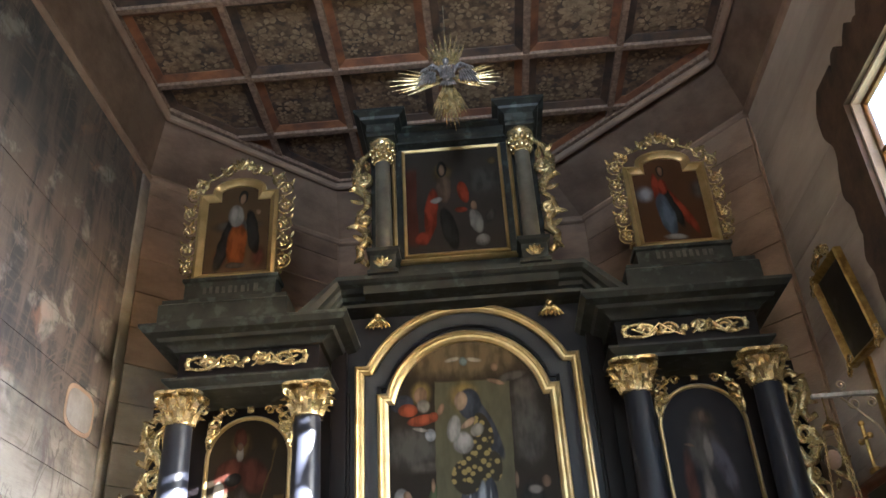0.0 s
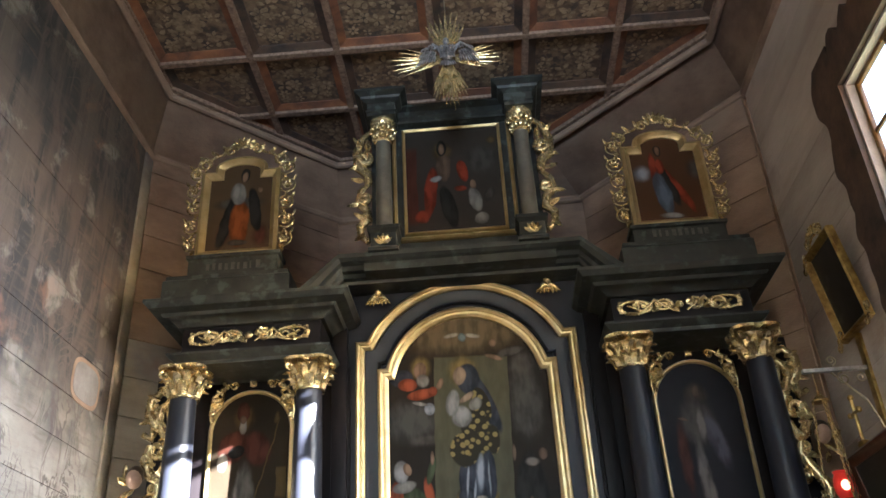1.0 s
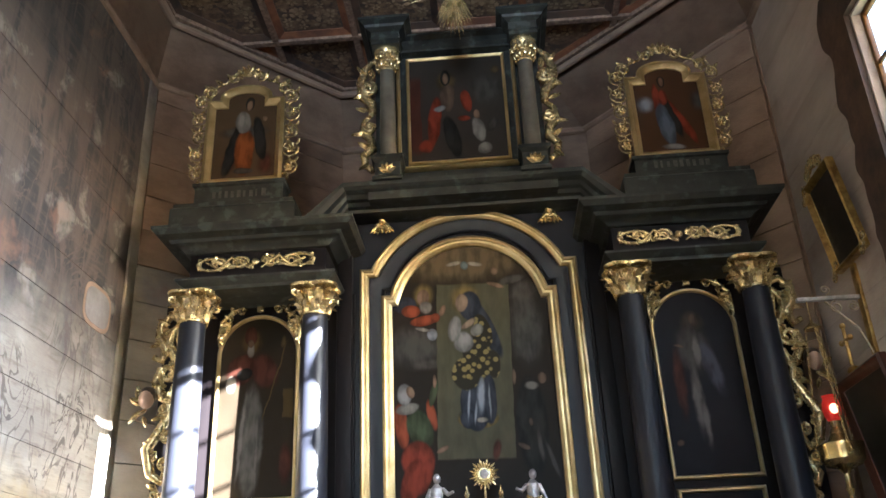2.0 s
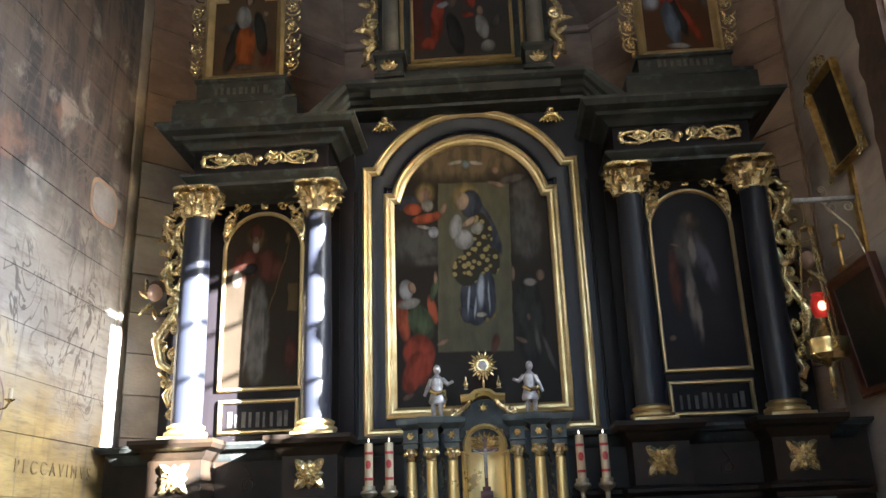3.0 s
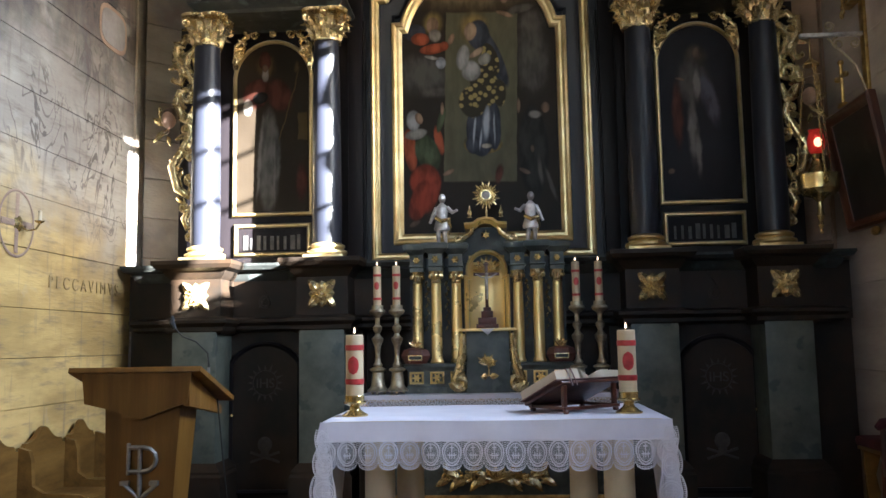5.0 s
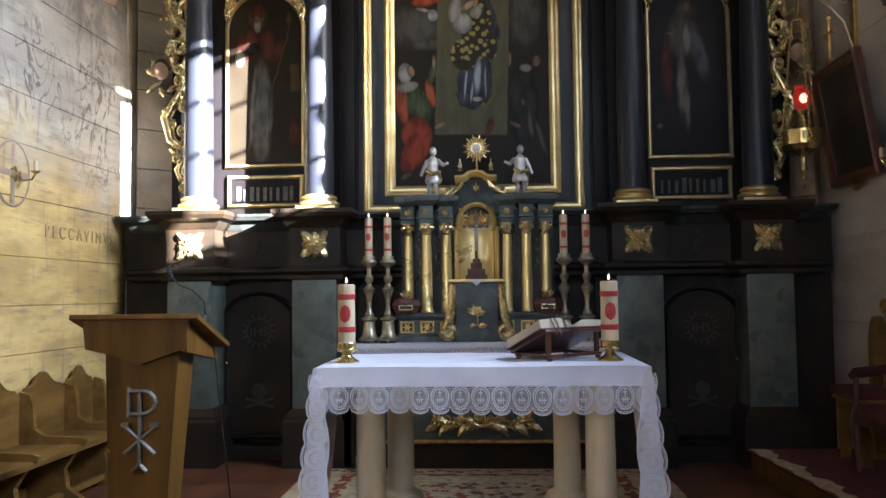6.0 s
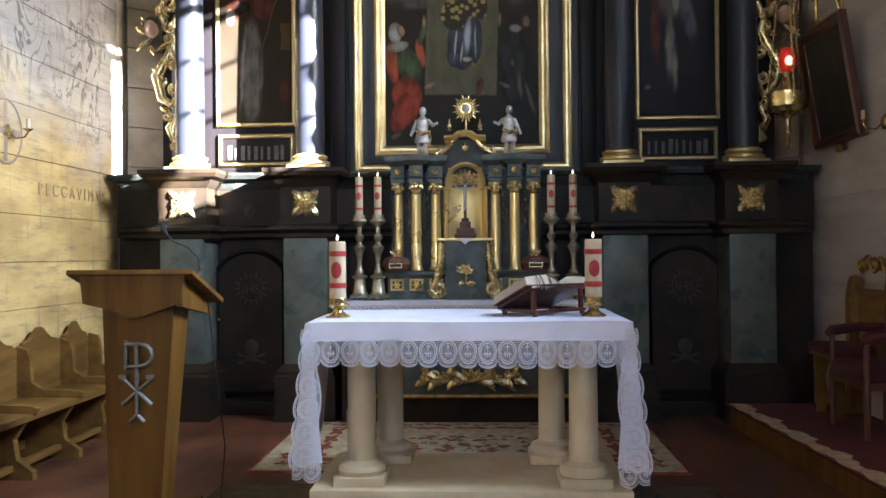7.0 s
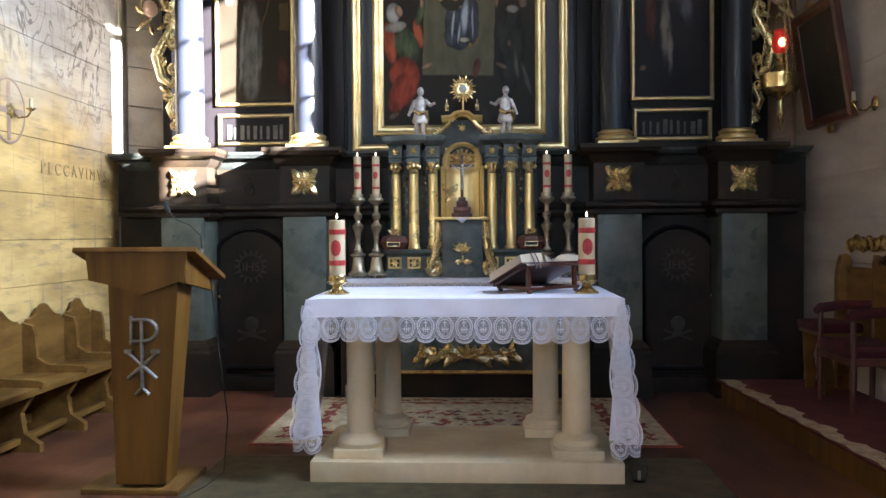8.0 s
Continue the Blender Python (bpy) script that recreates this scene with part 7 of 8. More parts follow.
cru = thing("crucifix", (TC, TY - 0.16, 1.47), "dark wooden standing crucifix on a stepped foot", "crucifix")
bm = bmesh.new()
y = TY - 0.15
for k, (w, z0, z1) in enumerate(((0.085, 1.469, 1.50), (0.07, 1.50, 1.55), (0.045, 1.55, 1.60), (0.03, 1.60, 1.63))):
    box(bm, TC - w, TC + w, y - w * 0.5, y + w * 0.5, z0, z1, 0.004)
part("stepped_foot", bm, LEATHER, cru, "red-brown stepped foot")
bm = bmesh.new()
box(bm, TC - 0.012, TC + 0.012, y - 0.008, y + 0.008, 1.62, 1.985, 0.003)
box(bm, TC - 0.10, TC + 0.10, y - 0.009, y + 0.007, 1.875, 1.90, 0.003)
box(bm, TC - 0.02, TC + 0.02, y - 0.014, y + 0.006, 1.955, 1.97, 0.002)
part("cross", bm, MAHOGANY, cru)
bm = bmesh.new()
tube(bm, [(TC - 0.085, y - 0.016, 1.89), (TC - 0.03, y - 0.02, 1.862), (TC, y - 0.022, 1.855), (TC + 0.03, y - 0.02, 1.862), (TC + 0.085, y - 0.016, 1.89)], 0.006, 6)
tube(bm, [(TC, y - 0.022, 1.87), (TC, y - 0.024, 1.80), (TC + 0.004, y - 0.026, 1.74), (TC, y - 0.018, 1.69)], [0.013, 0.012, 0.009, 0.006], 8)
knob(bm, TC + 0.004, y - 0.026, 1.885, 0.013, seg=8)
part("corpus", bm, SILVER, cru, "plain silvery carved shape")
# ---- the lectern ----
lec = thing("lectern", (-1.6, -3.05, 0), "tapered varnished oak lectern with a steel emblem", "lectern")
LY = -3.20
bm = bmesh.new()
lo = [(-1.705, LY), (-1.445, LY), (-1.445, LY + 0.16), (-1.705, LY + 0.16)]
hi = [(-1.735, LY), (-1.365, LY), (-1.365, LY + 0.22), (-1.735, LY + 0.22)]
a, b = [bm.verts.new((x, y, 0.05)) for x, y in lo], [bm.verts.new((x, y, 1.14)) for x, y in hi]
bm.faces.new(a[::-1])
bm.faces.new(b)
for k in range(4):
    bm.faces.new((a[k], a[(k + 1) % 4], b[(k + 1) % 4], b[k]))
part("body", bm, OAK, lec, "tapering oak body", smooth=False)
bm = bmesh.new()
slab(bm, [(-1.82, 1.105), (-1.70, 1.078), (-1.548, 1.03), (-1.38, 1.088), (-1.325, 1.105), (-1.305, 1.245), (-1.835, 1.245)], LY - 0.035, LY - 0.004)
part("front_apron", bm, OAK, lec, "pointed oak apron", smooth=False)
bm = bmesh.new()
vs = [bm.verts.new(c) for c in ((-1.315, LY - 0.03, 1.25), (-1.315, LY + 0.42, 1.06), (-1.315, LY + 0.42, 1.02), (-1.315, LY - 0.03, 1.09))]
ws = [bm.verts.new((v.co.x - 0.03, v.co.y, v.co.z)) for v in vs]
bm.faces.new(vs)
bm.faces.new(ws[::-1])
for k in range(4):
    bm.faces.new((vs[k], vs[(k + 1) % 4], ws[(k + 1) % 4], ws[k]))
part("side_apron", bm, OAK, lec, smooth=False)
bm = bmesh.new()
m = Matrix.Translation((-1.578, LY - 0.045, 1.262)) @ Matrix.Rotation(radians(-19), 4, "X")
box(bm, -0.32, 0.32, 0.0, 0.52, -0.012, 0.014, 0.004, m)
part("reading_desk", bm, OAK, lec, "sloping oak reading board")
bm = bmesh.new()
box(bm, -1.88, -1.37, LY - 0.03, LY + 0.42, 0.0, 0.03, 0.004)
part("foot", bm, BENCH_OAK, lec, "flat wooden foot")
bm = bmesh.new()
ex, ey = -1.555, LY - 0.012
tube(bm, [(ex, ey, 0.90), (ex, ey, 0.545)], 0.011, 8)
tube(bm, [(ex - 0.06, ey, 0.90), (ex + 0.02, ey, 0.90), (ex + 0.05, ey, 0.893), (ex + 0.072, ey, 0.872), (ex + 0.078, ey, 0.845), (ex + 0.07, ey, 0.818), (ex + 0.048, ey, 0.798), (ex + 0.015, ey, 0.79), (ex - 0.05, ey, 0.79)], 0.011, 8)
tube(bm, [(ex - 0.055, ey, 0.92), (ex - 0.055, ey, 0.775)], 0.010, 8)
tube(bm, [(ex - 0.075, ey, 0.735), (ex + 0.075, ey, 0.60)], 0.010, 8)
tube(bm, [(ex + 0.085, ey, 0.735), (ex - 0.075, ey, 0.60)], 0.010, 8)
for sx in (-1, 1):
    tube(bm, [(ex, ey, 0.55), (ex + sx * 0.035, ey, 0.515)], 0.010, 8)
    box(bm, ex + sx * 0.07 - 0.02, ex + sx * 0.07 + 0.02, ey - 0.012, ey + 0.01, 0.728, 0.748)
part("emblem", bm, CHROME, lec, "dull steel cross monogram")
mic = thing("microphone", (-1.34, -2.98, 1.16), "slim gooseneck microphone on the lectern", "microphone")
bm = bmesh.new()
tube(bm, [(-1.345, -2.90, 1.14), (-1.342, -2.90, 1.25), (-1.345, -2.91, 1.33), (-1.40, -2.93, 1.39), (-1.46, -2.95, 1.415), (-1.50, -2.96, 1.46)], [0.006, 0.006, 0.004, 0.004, 0.004, 0.004], 8)
part("gooseneck", bm, BLACK_PLASTIC, mic)
bm = bmesh.new()
tube(bm, [(-1.345, -2.90, 1.14), (-1.343, -2.90, 1.26)], [0.010, 0.008], 8)
part("socket", bm, CHROME, mic)
bm = bmesh.new()
tube(bm, [(-1.50, -2.96, 1.455), (-1.515, -2.965, 1.49), (-1.51, -2.965, 1.52)], [0.012, 0.016, 0.010], 8)
part("capsule", bm, BLACK_PLASTIC, mic, "small foam capsule")
cable = thing("cable", (-1.28, -2.9, 0.0), "thin black cable hanging to the floor", "cable")
bm = bmesh.new()
tube(bm, [(-1.31, -2.86, 1.10), (-1.27, -2.85, 0.7), (-1.24, -2.80, 0.3), (-1.25, -2.85, 0.02), (-1.28, -3.1, 0.008), (-1.33, -3.3, 0.008)], 0.004, 6)
part("wire", bm, BLACK_PLASTIC, cable)

# ---- choir stalls along the painted wall ----
stall = thing("choir_stall", (-2.8, -1.7, 0), "long oak choir stall with shaped dividers", "stall")
SX = XL + 0.06
DIV = [-3.55, -2.95, -2.38, -1.80, -1.22, -0.78]
bm = bmesh.new()
box(bm, SX, SX + 0.03, DIV[0], DIV[-1], 0.03, 0.72, 0.004)
part("back", bm, BENCH_OAK, stall, "plain oak back")
for a, b in zip(DIV, DIV[1:]):
    bm = bmesh.new()
    c = (a + b) / 2
    n = 24
    top = []
    for k in range(n + 1):
        f = k / n
        y = a + f * (b - a)
        h = 0.72 + 0.035 * (1 if 0.12 < f < 0.88 else 0) + 0.095 * math.exp(-((f - 0.5) / 0.17) ** 2)
        top.append((y, h))
    loop = [(a, 0.66)] + top + [(b, 0.66)]
    p, q = [bm.verts.new((SX + 0.032, y, z)) for y, z in loop], [bm.verts.new((SX - 0.0, y, z)) for y, z in loop]
    bm.faces.new(p)
    bm.faces.new(q[::-1])
    for k in range(len(p)):
        j = (k + 1) % len(p)
        bm.faces.new((p[k], p[j], q[j], q[k]))
    part("crest", bm, BENCH_OAK, stall, "humped oak crest board", smooth=False)
bm = bmesh.new()
box(bm, SX + 0.03, SX + 0.46, DIV[0], DIV[-1], 0.36, 0.40, 0.006)
part("seat", bm, BENCH_OAK, stall)
bm = bmesh.new()
box(bm, SX + 0.06, SX + 0.09, DIV[0], DIV[-1], 0.06, 0.12, 0.003)
box(bm, SX + 0.30, SX + 0.34, DIV[0], DIV[-1], 0.05, 0.09, 0.003)
part("stretcher", bm, BENCH_OAK, stall)
for y in DIV:
    bm = bmesh.new()
    prof = [(0.03, 0.4), (0.48, 0.40), (0.49, 0.43), (0.45, 0.445), (0.20, 0.455), (0.13, 0.50), (0.12, 0.66), (0.10, 0.72), (0.03, 0.74)]
    p, q = [bm.verts.new((SX + x, y - 0.02, z)) for x, z in prof], [bm.verts.new((SX + x, y + 0.02, z)) for x, z in prof]
    bm.faces.new(p)
    bm.faces.new(q[::-1])
    for k in range(len(p)):
        j = (k + 1) % len(p)
        bm.faces.new((p[k], p[j], q[j], q[k]))
    dv = part("divider", bm, BENCH_OAK, stall, "curved oak divider", angle=25)
    bm = bmesh.new()
    prof = [(0.05, 0.0), (0.46, 0.0), (0.46, 0.05), (0.36, 0.12), (0.34, 0.24), (0.42, 0.36), (0.05, 0.36)]
    p, q = [bm.verts.new((SX + x, y - 0.025, z)) for x, z in prof], [bm.verts.new((SX + x, y + 0.025, z)) for x, z in prof]
    bm.faces.new(p)
    bm.faces.new(q[::-1])
    for k in range(len(p)):
        j = (k + 1) % len(p)
        bm.faces.new((p[k], p[j], q[j], q[k]))
    part("support", bm, BENCH_OAK, dv, smooth=False)

# ---- carpets ----
bm = bmesh.new()
box(bm, -1.36, 1.46, -7.5, -2.46, 0.0, 0.006)
tagged(part("carpet", bm, GREEN_CARPET, None, smooth=False), "worn olive green carpet runner under the table", "carpet")

RX0, RX1, RY0, RY1 = -1.30, 1.42, -2.20, -0.66
rug = thing("rug", (0.06, -1.4, 0), "cream and red patterned rug before the altar", "rug")
bm = bmesh.new()
box(bm, RX0, RX1, RY0, RY1, 0.0, 0.011, 0.002)
part("border", bm, RUG_RED, rug, "dark red rug border")
bm = bmesh.new()
box(bm, RX0 + 0.025, RX1 - 0.025, RY0 + 0.025, RY1 - 0.025, 0.011, 0.014)
part("field", bm, RUG_CREAM, rug, "cream rug field")
rr = random.Random(21)


def pile_shape(bm, x, y, r, z, lobes=5, rot=0.0, sx=1.0, sy=1.0):
    n = 18
    vs = []
    for k in range(n):
        a = 2 * math.pi * k / n
        q = r * (0.72 + 0.28 * math.cos(lobes * a + rot))
        vs.append(bm.verts.new((x + sx * q * math.cos(a), y + sy * q * math.sin(a), z)))
    bm.faces.new(vs)


bm = bmesh.new()
bm2 = bmesh.new()
for k in range(34):
    f = k / 33
    x = RX0 + 0.15 + f * (RX1 - RX0 - 0.30)
    for y in (RY0 + 0.17, RY1 - 0.12):
        pile_shape(bm, x, y + 0.03 * math.sin(k * 1.7), rr.uniform(0.022, 0.05), 0.0155, rr.choice((3, 4, 5)), rr.uniform(0, 6), 1.2, 0.9)
        if k % 2:
            pile_shape(bm2, x + 0.02, y + rr.uniform(-0.05, 0.05), rr.uniform(0.015, 0.03), 0.0165, 5, rr.uniform(0, 6))
for k in range(16):
    y = RY0 + 0.2 + k / 15 * (RY1 - RY0 - 0.4)
    for x in (RX0 + 0.17, RX1 - 0.17):
        pile_shape(bm, x + 0.03 * math.sin(k * 1.7), y, rr.uniform(0.022, 0.05), 0.0155, rr.choice((3, 4, 5)), rr.uniform(0, 6), 0.9, 1.2)
cx, cy = (RX0 + RX1) / 2, (RY0 + RY1) / 2
for k in range(90):
    a, q = rr.uniform(0, 6.28), math.sqrt(rr.random())
    x, y = cx + 0.62 * q * math.cos(a), cy + 0.26 * q * math.sin(a)
    pile_shape(bm if k % 3 else bm2, x, y, rr.uniform(0.02, 0.05), 0.0155 + 0.0004 * (k % 3), rr.choice((3, 4, 5)), a)
for k in range(7):
    x = RX0 + 0.45 + k / 6 * (RX1 - RX0 - 0.9)
    for y in (RY0 + 0.30, RY1 - 0.24):
        pile_shape(bm, x, y + 0.012 * math.sin(k * 2.1), 0.19, 0.0151, 4, k, 1.0, 0.27)
for k in range(4):
    y = RY0 + 0.42 + k / 3 * (RY1 - RY0 - 0.8)
    for x in (RX0 + 0.36, RX1 - 0.36):
        pile_shape(bm, x, y, 0.17, 0.0151, 4, k, 0.4, 0.9)
for k in range(45):
    pile_shape(bm2, rr.uniform(RX0 + 0.3, RX1 - 0.3), rr.uniform(RY0 + 0.28, RY1 - 0.25), rr.uniform(0.012, 0.026), 0.0164, 4, rr.uniform(0, 6))
part("red_pattern", bm, RUG_RED, rug, "red woven flowers", smooth=False)["kind"] = "stuff"
part("brown_pattern", bm2, RUG_BROWN, rug, "brown woven sprigs", smooth=False)["kind"] = "stuff"

# ---- the low platform with chairs ----
plat = thing("platform", (2.5, -2.6, 0), "low wooden platform covered with red carpet", "platform")


def quad_prism(bm, pts, z0, z1):
    a, b = [bm.verts.new((x, y, z0)) for x, y in pts], [bm.verts.new((x, y, z1)) for x, y in pts]
    bm.faces.new(a[::-1])
    bm.faces.new(b)
    for k in range(len(pts)):
        j = (k + 1) % len(pts)
        bm.faces.new((a[k], a[j], b[j], b[k]))


bm = bmesh.new()
quad_prism(bm, [(2.06, -0.72), (2.27, -5.2), (XR - 0.01, -5.2), (XR - 0.01, -0.72)], 0.0, 0.15)
part("wooden_step", bm, OAK, plat, "worn wooden edge", smooth=False)
bm = bmesh.new()
quad_prism(bm, [(2.03, -0.69), (2.24, -5.2), (XR - 0.015, -5.2), (XR - 0.015, -0.69)], 0.151, 0.166)
part("carpet", bm, RED_CARPET, plat, "dark red carpet", smooth=False)
bm = bmesh.new()
rows = []
n = 60
for k in range(n + 1):
    f = k / n
    x, y = 2.045 + 0.205 * f, -0.72 - 4.4 * f
    w = 0.11 + 0.03 * math.sin(k * 0.9) + 0.02 * math.sin(k * 2.3)
    rows.append((bm.verts.new((x + 0.012 * math.sin(k * 1.4), y, 0.1685)), bm.verts.new((x + w, y, 0.1685))))
for p, q in zip(rows, rows[1:]):
    bm.faces.new((p[0], p[1], q[1], q[0]))
part("border_pattern", bm, RUG_CREAM, plat, "cream patterned carpet border", smooth=False)


def armchair(x, y, turn):
    c = thing("armchair", (x, y, 0.166), "dark mahogany armchair with dark red velvet padding", "armchair", "chairs on the platform")
    M = pose(x, y, 0.166, 0, 0, turn) @ Matrix.Diagonal((1, 0.7, 1, 1))
    P = lambda p: M @ Vector(p)
    bm = bmesh.new()
    box(bm, -0.27, 0.27, -0.26, 0.24, 0.36, 0.44, 0.03, M)
    part("seat", bm, RED_CLOTH, c, "dark red velvet seat")
    bm = bmesh.new()
    box(bm, -0.28, 0.28, -0.27, 0.25, 0.31, 0.36, 0.006, M)
    part("seat_frame", bm, MAHOGANY, c)
    bm = bmesh.new()
    n = 12
    loop = [(-0.27, 0.40), (0.27, 0.40), (0.27, 0.93), (0.25, 1.0), (0.20, 1.0), (0.17, 0.93), (-0.17, 0.93), (-0.20, 1.0), (-0.25, 1.0), (-0.27, 0.93)]
    p, q = [bm.verts.new(M @ Vector((a, 0.26, b))) for a, b in loop], [bm.verts.new(M @ Vector((a, 0.30, b))) for a, b in loop]
    bm.faces.new(p)
    bm.faces.new(q[::-1])
    for k in range(len(p)):
        j = (k + 1) % len(p)
        bm.faces.new((p[k], p[j], q[j], q[k]))
    part("back", bm, BENCH_OAK, c, "shaped wooden back", smooth=False)
    bm = bmesh.new()
    for s in (-1, 1):
        tube(bm, [P((s * 0.25, 0.25, 0.0)), P((s * 0.25, 0.26, 0.45)), P((s * 0.25, 0.29, 0.98))], [0.02, 0.022, 0.02], 8)
    tube(bm, [P((-0.25, 0.285, 0.95)), P((0, 0.29, 1.0)), P((0.25, 0.285, 0.95))], 0.022, 8)
    part("back_frame", bm, MAHOGANY, c)
    for s in (-1, 1):
        bm = bmesh.new()
        tube(bm, [P((s * 0.26, -0.24, 0.0)), P((s * 0.265, -0.245, 0.2)), P((s * 0.26, -0.24, 0.62))], [0.016, 0.024, 0.018], 8)
        part("leg", bm, MAHOGANY, c)
        bm = bmesh.new()
        tube(bm, [P((s * 0.265, 0.26, 0.66)), P((s * 0.285, 0.0, 0.655)), P((s * 0.27, -0.24, 0.635)), P((s * 0.265, -0.29, 0.61))], [0.026, 0.034, 0.036, 0.02], 10)
        part("armrest", bm, RED_CLOTH, c, "padded dark red armrest")


armchair(2.69, -1.76, -90)
# bench with a wooden back against the wall
bench = thing("bench", (2.75, -1.4, 0.166), "dark wooden bench with a panelled back and red cushion", "bench")
bm = bmesh.new()
box(bm, 2.868, 2.90, -2.60, -1.10, 0.40, 1.07, 0.006)
part("back_panel", bm, BENCH_OAK, bench, "plain brown wooden back")
for y in (-2.63, -1.07):
    bm = bmesh.new()
    slab(bm, [(2.80, 0.166), (2.905, 0.166), (2.905, 1.10), (2.89, 1.15), (2.86, 1.165), (2.83, 1.15), (2.815, 1.10), (2.80, 1.0)], y - 0.03, y + 0.03)
    part("end_post", bm, BENCH_OAK, bench, "round-topped brown end post", smooth=False)
bm = bmesh.new()
box(bm, 2.56, 2.866, -1.40, -0.98, 0.585, 0.61, 0.004)
part("seat", bm, BENCH_OAK, bench)
bm = bmesh.new()
box(bm, 2.545, 2.862, -1.41, -0.97, 0.61, 0.68, 0.03)
part("cushion", bm, RED_CLOTH, bench, "dark red cushion")
for y in (-1.36, -1.02):
    bm = bmesh.new()
    slab(bm, [(2.60, 0.166), (2.66, 0.166), (2.67, 0.30), (2.65, 0.42), (2.70, 0.585), (2.58, 0.585), (2.585, 0.42)], y - 0.018, y + 0.018)
    part("leg", bm, BENCH_OAK, bench, "shaped wooden leg")
# gilded wall crest above the seats
crest = thing("gilded_crest", (XR, -1.40, 1.23), "gilded openwork carving fixed to the wall", "carving")
bm = bmesh.new()
Mw = Matrix.Translation((XR - 0.025, -1.42, -0.10)) @ Matrix.Rotation(radians(-90), 4, "Z")
for k in range(8):
    vs0 = len(bm.verts)
    tube(bm, [Mw @ Vector(p) for p in spiral(-0.35 + 0.1 * k, 1.33 + 0.02 * (k % 2), 0.055, 1.4, k, 1 if k % 2 else -1, 0, 14)], taper(14, 0.01, 0.02, 0.012), 6, axis=(1, 0, 0))
part("openwork", bm, OLD_GOLD, crest)

# ---- sanctuary lamp on its bracket ----
br = thing("lamp_bracket", (XR, -0.74, 3.625), "wrought iron wall bracket with scrolls", "bracket")
bm = bmesh.new()
box(bm, 2.44, XR, -0.76, -0.72, 3.610, 3.640, 0.004)
part("arm", bm, SILVER, br, "bright metal arm")
bm = bmesh.new()
tube(bm, spiral(2.66, 3.695, 0.04, 1.4, -math.pi / 2, 1, -0.74, 16), 0.007, 6)
tube(bm, spiral(2.72, 3.555, 0.05, 1.4, math.pi / 2, 1, -0.74, 16), 0.007, 6)
tube(bm, spiral(2.84, 3.555, 0.04, 1.4, math.pi / 2, -1, -0.74, 16), 0.007, 6)
tube(bm, [(2.92, -0.74, 3.135), (2.84, -0.74, 3.385), (2.64, -0.74, 3.605)], 0.008, 6)
part("scroll", bm, PEWTER, br)
bm = bmesh.new()
box(bm, XR - 0.03, XR - 0.005, -0.78, -0.70, 3.185, 3.885, 0.006)
part("wall_plate", bm, OLD_GOLD, br, "gilded wall plate")
lamp = thing("sanctuary_lamp", (2.51, -0.74, 3.620), "hanging brass lamp with a glowing red glass", "lamp")
LX, LYY = 2.51, -0.74
bm = bmesh.new()
lathe(bm, [(0.004, 2.110), (0.016, 2.130), (0.008, 2.150), (0.022, 2.180), (0.014, 2.210), (0.03, 2.250), (0.022, 2.280), (0.02, 2.350), (0.05, 2.385), (0.115, 2.405), (0.145, 2.445), (0.148, 2.500), (0.155, 2.535), (0.155, 2.550), (0.12, 2.555), (0.09, 2.550), (0.05, 2.62), (0.035, 2.600), (0.05, 2.630), (0.045, 2.650), (0.03, 2.670), (0.045, 2.710)], LX, LYY, 0, 28)
part("bowl", bm, BRASS, lamp, "brass bowl with a turned pendant")
bm = bmesh.new()
lathe(bm, [(0.037, 2.710), (0.057, 2.750), (0.064, 2.800), (0.057, 2.850), (0.045, 2.875), (0.051, 2.895)], LX, LYY, 0, 24)
part("red_glass", bm, RED_GLASS, lamp, "glowing red glass shade")
bm = bmesh.new()
knob(bm, LX - 0.008, LYY - 0.062, 2.790, 0.030, 1, 0.9, 1.2, 14)
part("flame", bm, LAMP_CORE, lamp)
bm = bmesh.new()
lathe(bm, [(0.06, 3.390), (0.065, 3.400), (0.03, 3.430), (0.012, 3.450), (0.01, 3.470)], LX, LYY, 0, 18)
tube(bm, [(LX, LYY, 3.450), (LX, LYY, 3.630)], 0.006, 6)
part("canopy", bm, BRASS, lamp)
for k in range(3):
    a = 2 * math.pi * k / 3 + 0.5
    bm = bmesh.new()
    p0, p1 = Vector((LX + 0.05 * math.cos(a), LYY + 0.05 * math.sin(a), 3.400)), Vector((LX + 0.15 * math.cos(a), LYY + 0.15 * math.sin(a), 2.550))
    n = 30
    for i in range(n):
        c = p0.lerp(p1, (i + 0.5) / n)
        h = 0.019
        w = 0.007
        ring = [(c.x + w * math.cos(t) * (1 if i % 2 else 0), c.y + w * math.cos(t) * (0 if i % 2 else 1), c.z + h * math.sin(t)) for t in [2 * math.pi * q / 8 for q in range(8)]]
        tube(bm, ring, 0.0028, 4, closed=True)
    ch = part("chain", bm, BRASS, lamp, "thin brass chain")
    bm = bmesh.new()
    c = (LX + 0.17 * math.cos(a), LYY + 0.17 * math.sin(a))
    pts = [(c[0] + q[0] * math.cos(a), c[1] + q[0] * math.sin(a), 2.500 + q[2]) for q in spiral(0, 0, 0.045, 1.4, math.pi / 2, 1)]
    tube(bm, pts, 0.008, 6)
    part("scroll_arm", bm, BRASS, lamp)

